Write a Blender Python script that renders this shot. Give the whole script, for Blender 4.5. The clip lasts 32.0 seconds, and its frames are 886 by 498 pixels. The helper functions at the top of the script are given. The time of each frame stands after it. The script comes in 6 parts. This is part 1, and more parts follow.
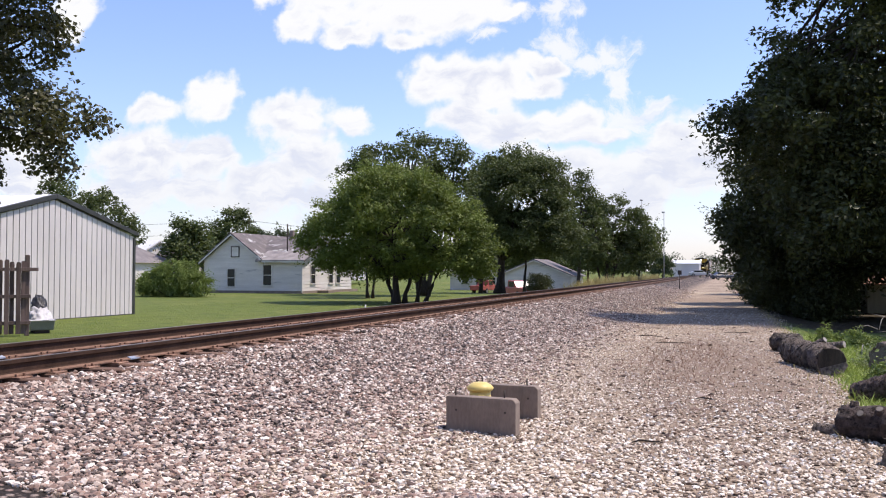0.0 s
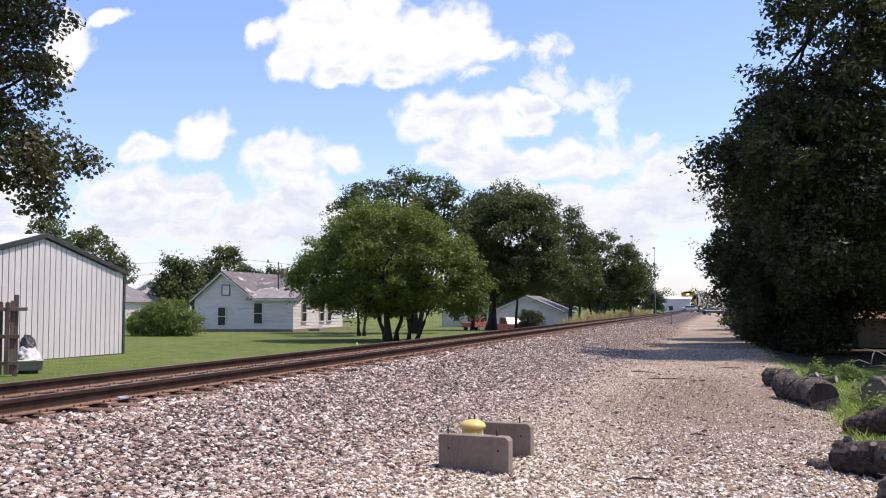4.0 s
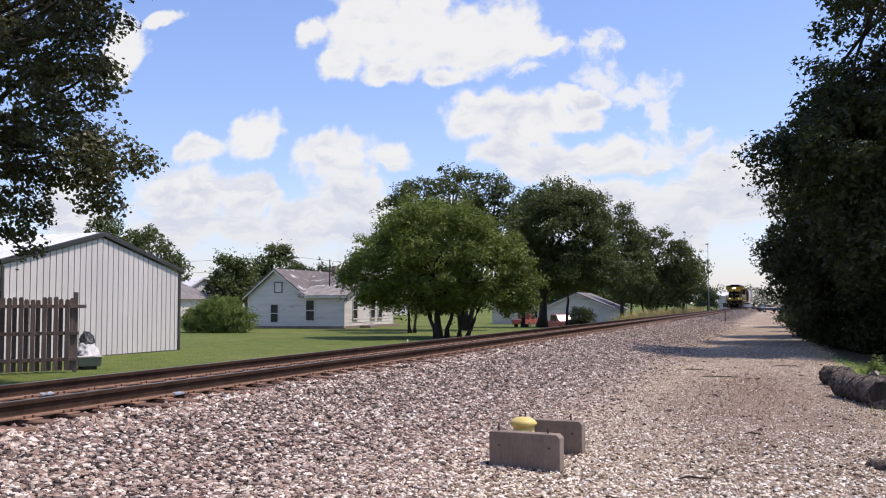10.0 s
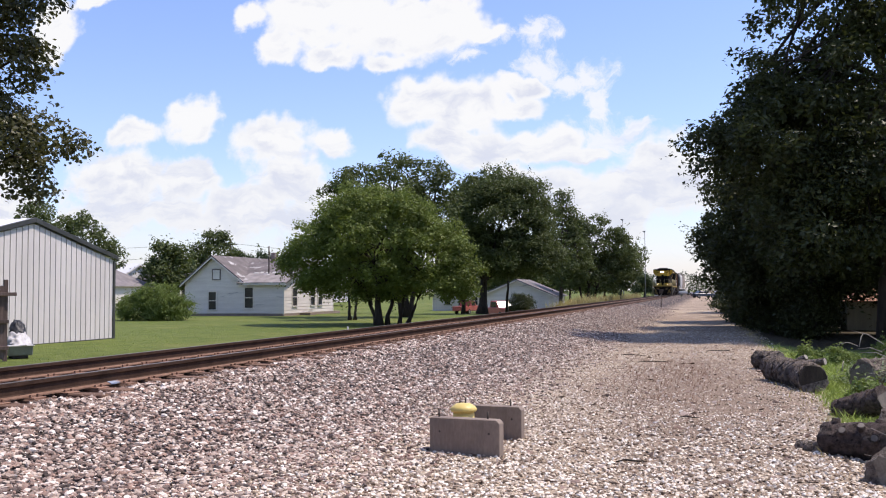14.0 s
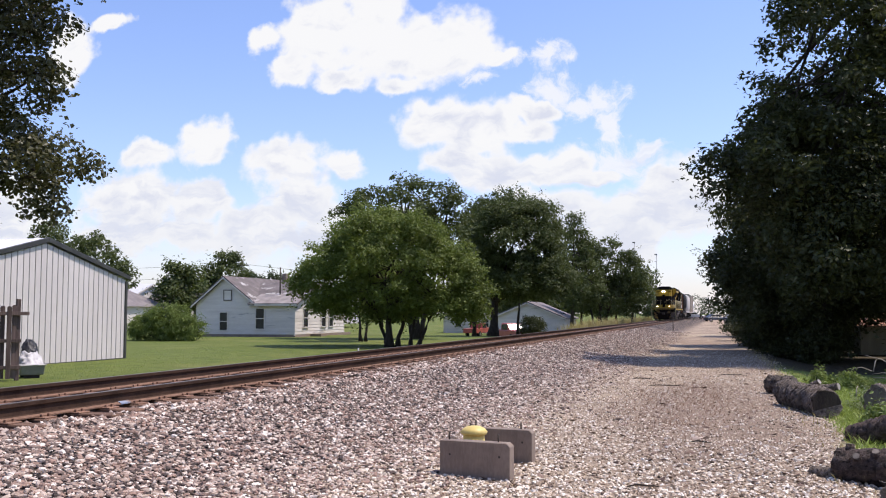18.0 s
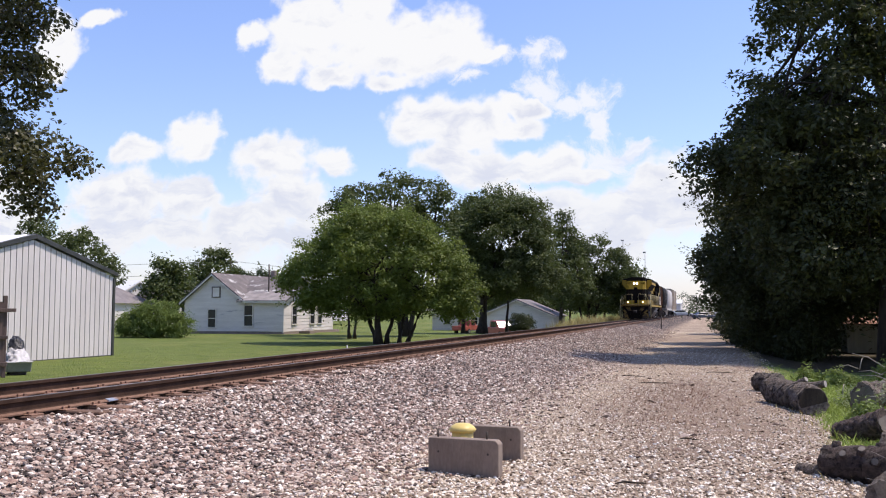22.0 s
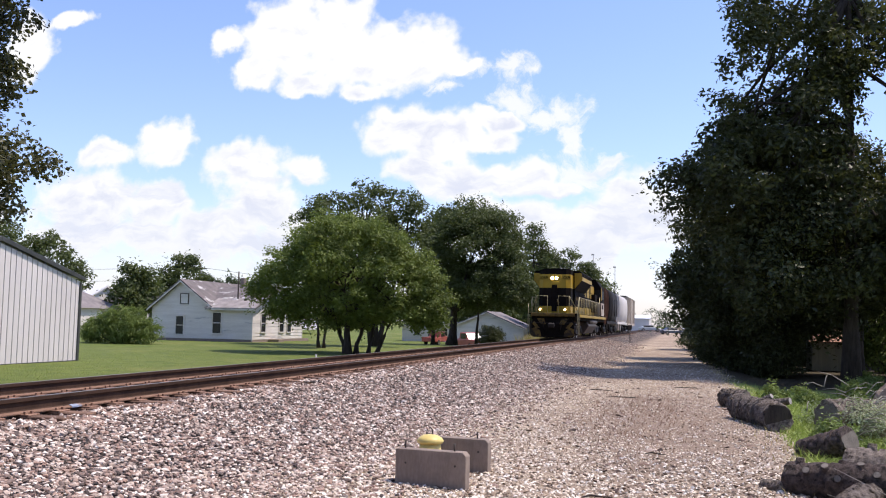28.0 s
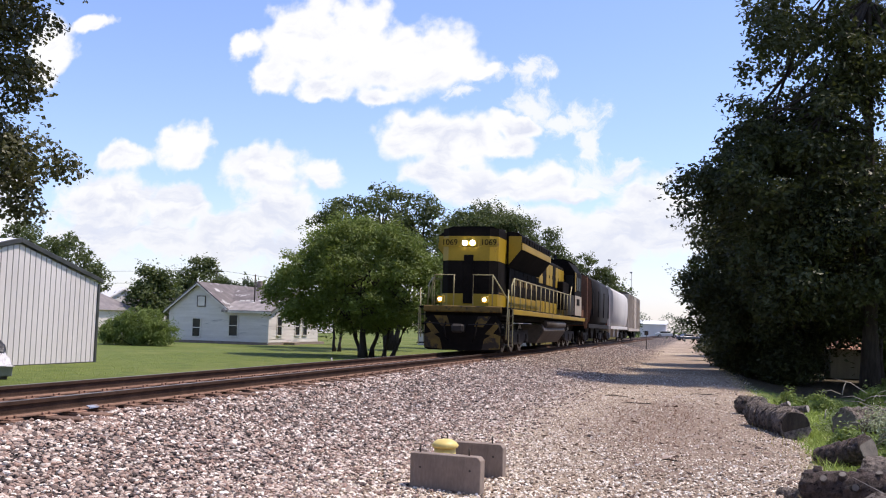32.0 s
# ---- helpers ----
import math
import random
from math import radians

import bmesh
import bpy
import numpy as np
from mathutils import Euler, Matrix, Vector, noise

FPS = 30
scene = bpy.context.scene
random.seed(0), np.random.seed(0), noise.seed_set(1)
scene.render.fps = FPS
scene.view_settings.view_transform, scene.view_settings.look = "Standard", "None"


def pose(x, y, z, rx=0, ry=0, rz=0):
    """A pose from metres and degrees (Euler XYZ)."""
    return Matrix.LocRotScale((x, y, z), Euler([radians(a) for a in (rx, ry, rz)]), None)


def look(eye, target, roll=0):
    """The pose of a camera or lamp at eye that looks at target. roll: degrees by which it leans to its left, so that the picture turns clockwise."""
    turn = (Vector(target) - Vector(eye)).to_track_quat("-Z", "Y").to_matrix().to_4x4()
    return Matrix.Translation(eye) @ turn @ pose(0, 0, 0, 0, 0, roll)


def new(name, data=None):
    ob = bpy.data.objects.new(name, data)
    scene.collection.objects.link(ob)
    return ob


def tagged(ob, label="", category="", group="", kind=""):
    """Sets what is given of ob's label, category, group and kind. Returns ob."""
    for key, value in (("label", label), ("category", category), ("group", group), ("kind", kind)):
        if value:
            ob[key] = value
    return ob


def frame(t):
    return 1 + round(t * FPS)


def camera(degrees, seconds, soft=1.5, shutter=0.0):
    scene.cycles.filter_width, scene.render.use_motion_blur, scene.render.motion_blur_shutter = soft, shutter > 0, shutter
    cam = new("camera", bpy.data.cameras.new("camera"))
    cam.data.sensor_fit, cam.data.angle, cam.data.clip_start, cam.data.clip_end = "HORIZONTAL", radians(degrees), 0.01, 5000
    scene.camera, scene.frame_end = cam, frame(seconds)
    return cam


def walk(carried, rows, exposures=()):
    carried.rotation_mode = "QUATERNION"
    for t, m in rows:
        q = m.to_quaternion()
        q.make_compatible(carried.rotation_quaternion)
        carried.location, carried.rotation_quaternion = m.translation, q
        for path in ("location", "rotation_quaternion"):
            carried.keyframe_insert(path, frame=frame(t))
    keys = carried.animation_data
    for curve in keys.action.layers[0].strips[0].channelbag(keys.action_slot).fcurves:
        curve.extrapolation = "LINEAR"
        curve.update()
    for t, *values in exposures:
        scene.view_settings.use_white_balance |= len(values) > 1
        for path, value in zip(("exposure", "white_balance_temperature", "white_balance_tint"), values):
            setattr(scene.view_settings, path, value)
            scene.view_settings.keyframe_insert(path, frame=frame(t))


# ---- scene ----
cam = camera(51.0, 32.0, soft=1.1)

PATH = [
    (0.0, pose(0, 0, 1.65, 91.30, -0.23, 17.19)),
    (0.5, pose(0, 0, 1.65, 91.01, -0.25, 17.55)),
    (1.0, pose(0, 0, 1.65, 91.69, -0.21, 17.51)),
    (1.5, pose(0, 0, 1.65, 93.08, -0.26, 17.66)),
    (2.0, pose(0, 0, 1.65, 93.53, -0.33, 17.85)),
    (2.5, pose(0, 0, 1.65, 93.43, 0.07, 16.63)),
    (4.5, pose(0, 0, 1.65, 93.62, 0.22, 16.75)),
    (5.0, pose(0, 0, 1.65, 93.38, 0.13, 17.35)),
    (5.5, pose(0, 0, 1.65, 93.18, 0.31, 17.94)),
    (6.0, pose(0, 0, 1.65, 92.93, 0.45, 18.46)),
    (6.5, pose(0, 0, 1.65, 92.76, 0.42, 18.88)),
    (7.0, pose(0, 0, 1.65, 92.71, 0.36, 19.23)),
    (7.5, pose(0, 0, 1.65, 92.87, 0.15, 19.55)),
    (8.0, pose(0, 0, 1.65, 93.39, 0.23, 19.73)),
    (8.5, pose(0, 0, 1.65, 94.06, 0.08, 19.70)),
    (9.0, pose(0, 0, 1.65, 94.28, 0.00, 19.70)),
    (9.5, pose(0, 0, 1.65, 93.88, -0.22, 19.63)),
    (10.0, pose(0, 0, 1.65, 93.41, 0.17, 19.76)),
    (10.5, pose(0, 0, 1.65, 93.46, 0.33, 19.73)),
    (11.0, pose(0, 0, 1.65, 93.58, 0.45, 19.49)),
    (11.5, pose(0, 0, 1.65, 93.22, 0.22, 19.16)),
    (12.0, pose(0, 0, 1.65, 92.70, 0.11, 18.85)),
    (12.5, pose(0, 0, 1.65, 92.54, 0.03, 18.69)),
    (13.0, pose(0, 0, 1.65, 92.37, 0.16, 18.00)),
    (13.5, pose(0, 0, 1.65, 92.76, 0.30, 16.50)),
    (14.0, pose(0, 0, 1.65, 92.59, 0.29, 16.10)),
    (14.5, pose(0, 0, 1.65, 92.53, 0.33, 16.22)),
    (16.5, pose(0, 0, 1.65, 92.81, -0.18, 16.65)),
    (17.0, pose(0, 0, 1.65, 92.93, -0.91, 16.58)),
    (17.5, pose(0, 0, 1.65, 93.24, -0.43, 16.69)),
    (18.0, pose(0, 0, 1.65, 93.94, -0.06, 16.77)),
    (18.5, pose(0, 0, 1.65, 94.95, -0.39, 16.75)),
    (19.0, pose(0, 0, 1.65, 95.54, -0.22, 16.73)),
    (19.5, pose(0, 0, 1.65, 95.14, -0.44, 16.60)),
    (20.0, pose(0, 0, 1.65, 94.20, -0.46, 16.67)),
    (20.5, pose(0, 0, 1.65, 93.75, -0.39, 16.69)),
    (21.0, pose(0, 0, 1.65, 93.69, -0.21, 16.53)),
    (21.5, pose(0, 0, 1.65, 93.66, -0.01, 16.31)),
    (22.0, pose(0, 0, 1.65, 93.78, -0.15, 16.09)),
    (22.5, pose(0, 0, 1.65, 93.93, 0.14, 15.99)),
    (23.0, pose(0, 0, 1.65, 94.01, -0.05, 15.54)),
    (23.5, pose(0, 0, 1.65, 93.71, -0.18, 14.86)),
    (24.0, pose(0, 0, 1.65, 93.15, -0.93, 14.40)),
    (24.5, pose(0, 0, 1.65, 92.75, -0.60, 14.30)),
    (25.0, pose(0, 0, 1.65, 92.54, -0.35, 14.27)),
    (25.5, pose(0, 0, 1.65, 92.49, -0.01, 14.60)),
    (27.5, pose(0, 0, 1.65, 93.52, 0.17, 14.55)),
    (28.0, pose(0, 0, 1.65, 94.48, -1.19, 14.25)),
    (28.5, pose(0, 0, 1.65, 95.31, -1.56, 14.44)),
    (29.0, pose(0, 0, 1.65, 94.30, -1.73, 14.23)),
    (29.5, pose(0, 0, 1.65, 93.51, -1.49, 14.10)),
    (30.0, pose(0, 0, 1.65, 93.20, -0.97, 14.32)),
    (30.5, pose(0, 0, 1.65, 93.95, -0.57, 14.50)),
    (31.0, pose(0, 0, 1.65, 94.21, -0.83, 14.77)),
    (31.5, pose(0, 0, 1.65, 94.24, -1.42, 14.92)),
    (32.0, pose(0, 0, 1.65, 94.72, -1.63, 15.21)),
]
EXPOSURE = [(0.0, 0.06), (6.0, 0.08), (8.0, -0.03), (9.0, -0.13), (10.5, -0.13), (12.0, -0.10), (13.0, -0.02), (17.0, 0.03), (19.0, -0.05), (21.0, -0.03), (25.0, 0.10), (28.0, 0.12), (32.0, 0.08)]
walk(cam, PATH, EXPOSURE)

# ---- light ----
SUN = Vector((0.45, 0.20, 1.0)).normalized()
sun = new("sun", bpy.data.lights.new("sun", "SUN"))
sun.data.energy, sun.data.angle, sun.data.color = 5.0, radians(0.53), (1.0, 0.89, 0.80)
sun.matrix_basis = look(SUN * 60, (0, 0, 0))

# cloud puffs on the sky: place and half size, as slopes x/y and z/y
PUFFS_HIGH = [
    (-.523, .331, .032, .016), (-.492, .293, .028, .021), (-.447, .334, .052, .045), (-.389, .335, .048, .044),
    (-.333, .309, .060, .037), (-.279, .303, .046, .033), (-.240, .287, .026, .009), (-.432, .278, .034, .014),
    (-.347, .270, .033, .012), (-.196, .228, .023, .012),
    (-.813, .341, .032, .045), (-.751, .374, .030, .013), (-.210, .205, .034, .012)]
# thin wisps
WISPS = [
    (-.184, .285, .020, .013), (-.177, .250, .024, .018), (-.152, .234, .030, .015), (-.116, .233, .026, .017), (-.111, .206, .015, .028),
    (-.263, .263, .015, .009), (-.071, .177, .014, .009), (-.155, .282, .010, .006), (-.240, .287, .034, .010), (-.105, .165, .040, .020)]
PUFFS_LOW = [
    (-.313, .218, .046, .029), (-.260, .205, .048, .026), (-.178, .162, .044, .020), (-.130, .147, .037, .011),
    (-.241, .159, .038, .025), (-.280, .174, .038, .019), (-.612, .214, .036, .030), (-.691, .197, .037, .018),
    (-.498, .179, .052, .028), (-.425, .175, .023, .017), (-.706, .140, .067, .037), (-.607, .136, .043, .029),
    (-.476, .130, .047, .031), (-.536, .092, .083, .031), (-.731, .090, .083, .023), (-.054, .131, .037, .031),
    (-.083, .103, .043, .025), (-.016, .112, .037, .037), (-.885, .132, .057, .049), (-.630, .094, .043, .022),
    (-.191, .101, .093, .031), (-.101, .074, .049, .025), (-.403, .081, .079, .039)]


def link(nt, a, b):
    nt.links.new(a, b)


def math_node(nt, op, a, b=None, c=None, clamp=False):
    n = nt.nodes.new("ShaderNodeMath")
    n.operation, n.use_clamp = op, clamp
    for i, v in enumerate((a, b, c)):
        if v is None:
            continue
        if isinstance(v, (int, float)):
            n.inputs[i].default_value = v
        else:
            link(nt, v, n.inputs[i])
    return n.outputs[0]


def ramp_between(nt, v, lo, hi):
    n = nt.nodes.new("ShaderNodeMapRange")
    n.interpolation_type = "SMOOTHSTEP"
    n.inputs["From Min"].default_value, n.inputs["From Max"].default_value = lo, hi
    link(nt, v, n.inputs["Value"])
    return n.outputs["Result"]


def mixed(nt, fac, a, b):
    n = nt.nodes.new("ShaderNodeMix")
    n.data_type = "RGBA"
    ins = [s for s in n.inputs if s.enabled]
    for sock, v in zip(ins, (fac, a, b)):
        if isinstance(v, (int, float)):
            sock.default_value = v
        elif isinstance(v, tuple):
            sock.default_value = (*v, 1)
        else:
            link(nt, v, sock)
    return [s for s in n.outputs if s.enabled][0]


def noise_node(nt, vec, scale, detail=4.0, rough=0.55):
    n = nt.nodes.new("ShaderNodeTexNoise")
    n.inputs["Scale"].default_value, n.inputs["Detail"].default_value, n.inputs["Roughness"].default_value = scale, detail, rough
    if vec is not None:
        link(nt, vec, n.inputs["Vector"])
    return n


def make_sky():
    w = bpy.data.worlds.new("sky")
    scene.world = w
    w.use_nodes = True
    nt = w.node_tree
    nt.nodes.clear()
    sky = nt.nodes.new("ShaderNodeTexSky")
    sky.sky_type, sky.sun_disc = "NISHITA", False
    sky.sun_elevation = math.asin(SUN.z)
    sky.sun_rotation = math.atan2(SUN.x, SUN.y)
    sky.air_density, sky.dust_density, sky.ozone_density = 1.1, 0.6, 3.5
    co = nt.nodes.new("ShaderNodeTexCoord")
    sep = nt.nodes.new("ShaderNodeSeparateXYZ")
    link(nt, co.outputs["Generated"], sep.inputs[0])
    ahead = math_node(nt, "MAXIMUM", sep.outputs["Y"], 0.12)
    u = math_node(nt, "DIVIDE", sep.outputs["X"], ahead)
    v = math_node(nt, "DIVIDE", sep.outputs["Z"], ahead)
    flat = nt.nodes.new("ShaderNodeCombineXYZ")
    link(nt, u, flat.inputs[0]), link(nt, v, flat.inputs[1])
    warp = noise_node(nt, flat.outputs[0], 13.0, 5.0, 0.55)
    off = nt.nodes.new("ShaderNodeVectorMath")
    off.operation = "MULTIPLY_ADD"
    link(nt, warp.outputs["Color"], off.inputs[0])
    off.inputs[1].default_value, off.inputs[2].default_value = (0.075, 0.06, 0), (-0.0375, -0.03, 0)
    uv = nt.nodes.new("ShaderNodeVectorMath")
    uv.operation = "ADD"
    link(nt, flat.outputs[0], uv.inputs[0]), link(nt, off.outputs[0], uv.inputs[1])
    def nearest(puffs):
        best = None
        for cu, cv, a, b in puffs:
            n = nt.nodes.new("ShaderNodeVectorMath")
            n.operation = "MULTIPLY_ADD"
            link(nt, uv.outputs[0], n.inputs[0])
            n.inputs[1].default_value, n.inputs[2].default_value = (0.84 / a, 0.84 / b, 0), (-0.84 * cu / a, -0.84 * cv / b, 0)
            ln = nt.nodes.new("ShaderNodeVectorMath")
            ln.operation = "LENGTH"
            link(nt, n.outputs[0], ln.inputs[0])
            best = ln.outputs["Value"] if best is None else math_node(nt, "SMOOTH_MIN", best, ln.outputs["Value"], 0.40)
        return best
    best = nearest(PUFFS_HIGH + PUFFS_LOW)
    fine = noise_node(nt, flat.outputs[0], 30.0, 5.0, 0.5)
    edge = math_node(nt, "MULTIPLY_ADD", fine.outputs[0], 1.2, -0.6)
    dens = math_node(nt, "SUBTRACT", edge, best)
    mask = math_node(nt, "MULTIPLY", ramp_between(nt, dens, -1.06, -0.66), 0.97)
    shred = noise_node(nt, uv.outputs[0], 42.0, 6.0, 0.65)
    thin = math_node(nt, "SUBTRACT", math_node(nt, "MULTIPLY_ADD", shred.outputs[0], 3.2, -1.6), nearest(WISPS))
    thin = math_node(nt, "MULTIPLY", ramp_between(nt, thin, -1.25, -0.2), 0.85)
    mask = math_node(nt, "MAXIMUM", mask, thin)
    # thin veil low over the horizon
    veil = math_node(nt, "MULTIPLY", ramp_between(nt, v, 0.17, 0.0), 0.42)
    front = ramp_between(nt, sep.outputs["Y"], 0.05, 0.3)
    veil = math_node(nt, "MULTIPLY", veil, math_node(nt, "MULTIPLY_ADD", warp.outputs[0], 0.9, 0.35))
    cover = math_node(nt, "MULTIPLY", math_node(nt, "MAXIMUM", mask, veil, clamp=True), front, clamp=True)
    # scattered cloud over the unseen rest of the sky, added to whiten fill light
    around = noise_node(nt, co.outputs["Generated"], 3.2, 6.0, 0.6)
    rest = math_node(nt, "MULTIPLY", ramp_between(nt, around.outputs[0], 0.54, 0.68), math_node(nt, "SUBTRACT", 1.0, ramp_between(nt, sep.outputs["Y"], 0.25, 0.55)))
    cover = math_node(nt, "MAXIMUM", cover, math_node(nt, "MULTIPLY", rest, 0.6), clamp=True)
    squash = nt.nodes.new("ShaderNodeVectorMath")
    squash.operation = "MULTIPLY"
    link(nt, uv.outputs[0], squash.inputs[0])
    squash.inputs[1].default_value = (1.0, 2.0, 1.0)
    puff = noise_node(nt, squash.outputs[0], 10.0, 4.0, 0.55)
    lump = noise_node(nt, squash.outputs[0], 24.0, 4.0, 0.55)
    shade = math_node(nt, "MULTIPLY_ADD", lump.outputs[0], 0.45, math_node(nt, "MULTIPLY", puff.outputs[0], 0.55))
    grey = ramp_between(nt, math_node(nt, "MULTIPLY_ADD", v, 0.40, shade), 0.62, 0.47)
    grey = math_node(nt, "MULTIPLY", grey, ramp_between(nt, dens, -0.78, -0.30))
    cloud = mixed(nt, grey, (6.45, 6.4, 6.45), (4.85, 5.0, 5.75))
    cloud = mixed(nt, math_node(nt, "MULTIPLY", ramp_between(nt, v, 0.20, 0.02), 0.6), cloud, (5.35, 5.5, 6.05))
    # flat grey bases, in rows, low over the horizon
    rows = nt.nodes.new("ShaderNodeVectorMath")
    rows.operation = "MULTIPLY"
    link(nt, uv.outputs[0], rows.inputs[0])
    rows.inputs[1].default_value = (1.0, 4.5, 1.0)
    base = noise_node(nt, rows.outputs[0], 9.0, 5.0, 0.6)
    base = math_node(nt, "MULTIPLY", ramp_between(nt, base.outputs[0], 0.47, 0.66), ramp_between(nt, v, 0.24, 0.10))
    cloud = mixed(nt, math_node(nt, "MULTIPLY", base, 0.75), cloud, (4.6, 4.85, 5.8))
    tint = nt.nodes.new("ShaderNodeVectorMath")
    tint.operation = "MULTIPLY"
    link(nt, sky.outputs[0], tint.inputs[0])
    tint.inputs[1].default_value = (1.24, 1.16, 1.40)
    col = mixed(nt, cover, tint.outputs[0], cloud)
    bg = nt.nodes.new("ShaderNodeBackground")
    bg.inputs["Strength"].default_value = 0.15
    link(nt, col, bg.inputs["Color"])
    out = nt.nodes.new("ShaderNodeOutputWorld")
    link(nt, bg.outputs[0], out.inputs[0])


make_sky()

# ---- materials ----


def begin(name):
    m = bpy.data.materials.new(name)
    m.use_nodes = True
    nt = m.node_tree
    b = nt.nodes["Principled BSDF"]
    return m, nt, b


def bump(nt, b, height, strength, dist):
    n = nt.nodes.new("ShaderNodeBump")
    n.inputs["Strength"].default_value, n.inputs["Distance"].default_value = strength, dist
    link(nt, height, n.inputs["Height"])
    link(nt, n.outputs[0], b.inputs["Normal"])


def surface(name, c1, c2, scale=4.0, rough=0.7, relief=0.3, dist=0.01, metal=0.0, stretch=(1, 1, 1), wear=None, wear_at=0.66, vary=0.12, spec=0.4):
    """A procedural surface: two colours at two scales, grain, wear patches, and a little variation from object to object."""
    m, nt, b = begin(name)
    co = nt.nodes.new("ShaderNodeTexCoord")
    mp = nt.nodes.new("ShaderNodeMapping")
    mp.inputs["Scale"].default_value = stretch
    link(nt, co.outputs["Object"], mp.inputs[0])
    big = noise_node(nt, mp.outputs[0], scale, 5)
    small = noise_node(nt, mp.outputs[0], scale * 11, 4)
    f = math_node(nt, "MULTIPLY_ADD", small.outputs[0], 0.45, math_node(nt, "MULTIPLY", big.outputs[0], 0.75))
    col = mixed(nt, ramp_between(nt, f, 0.35, 0.85), c1, c2)
    if wear:
        patch = noise_node(nt, mp.outputs[0], scale * 0.7, 8, 0.68)
        col = mixed(nt, ramp_between(nt, patch.outputs[0], wear_at - 0.03, wear_at + 0.05), col, wear)
    info = nt.nodes.new("ShaderNodeObjectInfo")
    hsv = nt.nodes.new("ShaderNodeHueSaturation")
    link(nt, math_node(nt, "MULTIPLY_ADD", info.outputs["Random"], vary, 1 - vary / 2), hsv.inputs["Value"])
    link(nt, col, hsv.inputs["Color"])
    link(nt, hsv.outputs[0], b.inputs["Base Color"])
    link(nt, math_node(nt, "MULTIPLY_ADD", small.outputs[0], 0.2, rough - 0.1, clamp=True), b.inputs["Roughness"])
    b.inputs["Metallic"].default_value = metal
    b.inputs["Specular IOR Level"].default_value = spec
    if relief:
        bump(nt, b, f, relief, dist)
    return m


def island_colours(name, stops, rough=0.8, grain=60.0, spec=0.3):
    """Loose pieces in one mesh, each with its own colour."""
    m, nt, b = begin(name)
    geo = nt.nodes.new("ShaderNodeNewGeometry")
    rp = nt.nodes.new("ShaderNodeValToRGB")
    rp.color_ramp.interpolation = "LINEAR"
    els = rp.color_ramp.elements
    while len(els) < len(stops):
        els.new(0.5)
    for e, (p, c) in zip(els, stops):
        e.position, e.color = p, (*c, 1)
    link(nt, geo.outputs["Random Per Island"], rp.inputs[0])
    co = nt.nodes.new("ShaderNodeTexCoord")
    n = noise_node(nt, co.outputs["Object"], grain, 3)
    hsv = nt.nodes.new("ShaderNodeHueSaturation")
    link(nt, math_node(nt, "MULTIPLY_ADD", n.outputs[0], 0.7, 0.65), hsv.inputs["Value"])
    link(nt, rp.outputs[0], hsv.inputs["Color"])
    link(nt, hsv.outputs[0], b.inputs["Base Color"])
    b.inputs["Roughness"].default_value, b.inputs["Specular IOR Level"].default_value = rough, spec
    return m


def leaf_material(name, dark, light, through_col, patch=0.5, gloss=0.6):
    m, nt, b = begin(name)
    geo = nt.nodes.new("ShaderNodeNewGeometry")
    co = nt.nodes.new("ShaderNodeTexCoord")
    n = noise_node(nt, co.outputs["Object"], patch, 3)
    f = math_node(nt, "MULTIPLY_ADD", n.outputs[0], 1.7, math_node(nt, "MULTIPLY_ADD", geo.outputs["Random Per Island"], 0.6, -0.65), clamp=True)
    col = mixed(nt, f, dark, light)
    link(nt, col, b.inputs["Base Color"])
    b.inputs["Roughness"].default_value, b.inputs["Specular IOR Level"].default_value = gloss, 0.32
    tr = nt.nodes.new("ShaderNodeBsdfTranslucent")
    tr.inputs[0].default_value = (*through_col, 1)
    mx = nt.nodes.new("ShaderNodeMixShader")
    mx.inputs[0].default_value = 0.28
    link(nt, b.outputs[0], mx.inputs[1]), link(nt, tr.outputs[0], mx.inputs[2])
    link(nt, mx.outputs[0], nt.nodes["Material Output"].inputs[0])
    return m


def glow(name, colour, strength):
    m, nt, b = begin(name)
    b.inputs["Base Color"].default_value = (*colour, 1)
    b.inputs["Emission Color"].default_value = (*colour, 1)
    b.inputs["Emission Strength"].default_value = strength
    return m


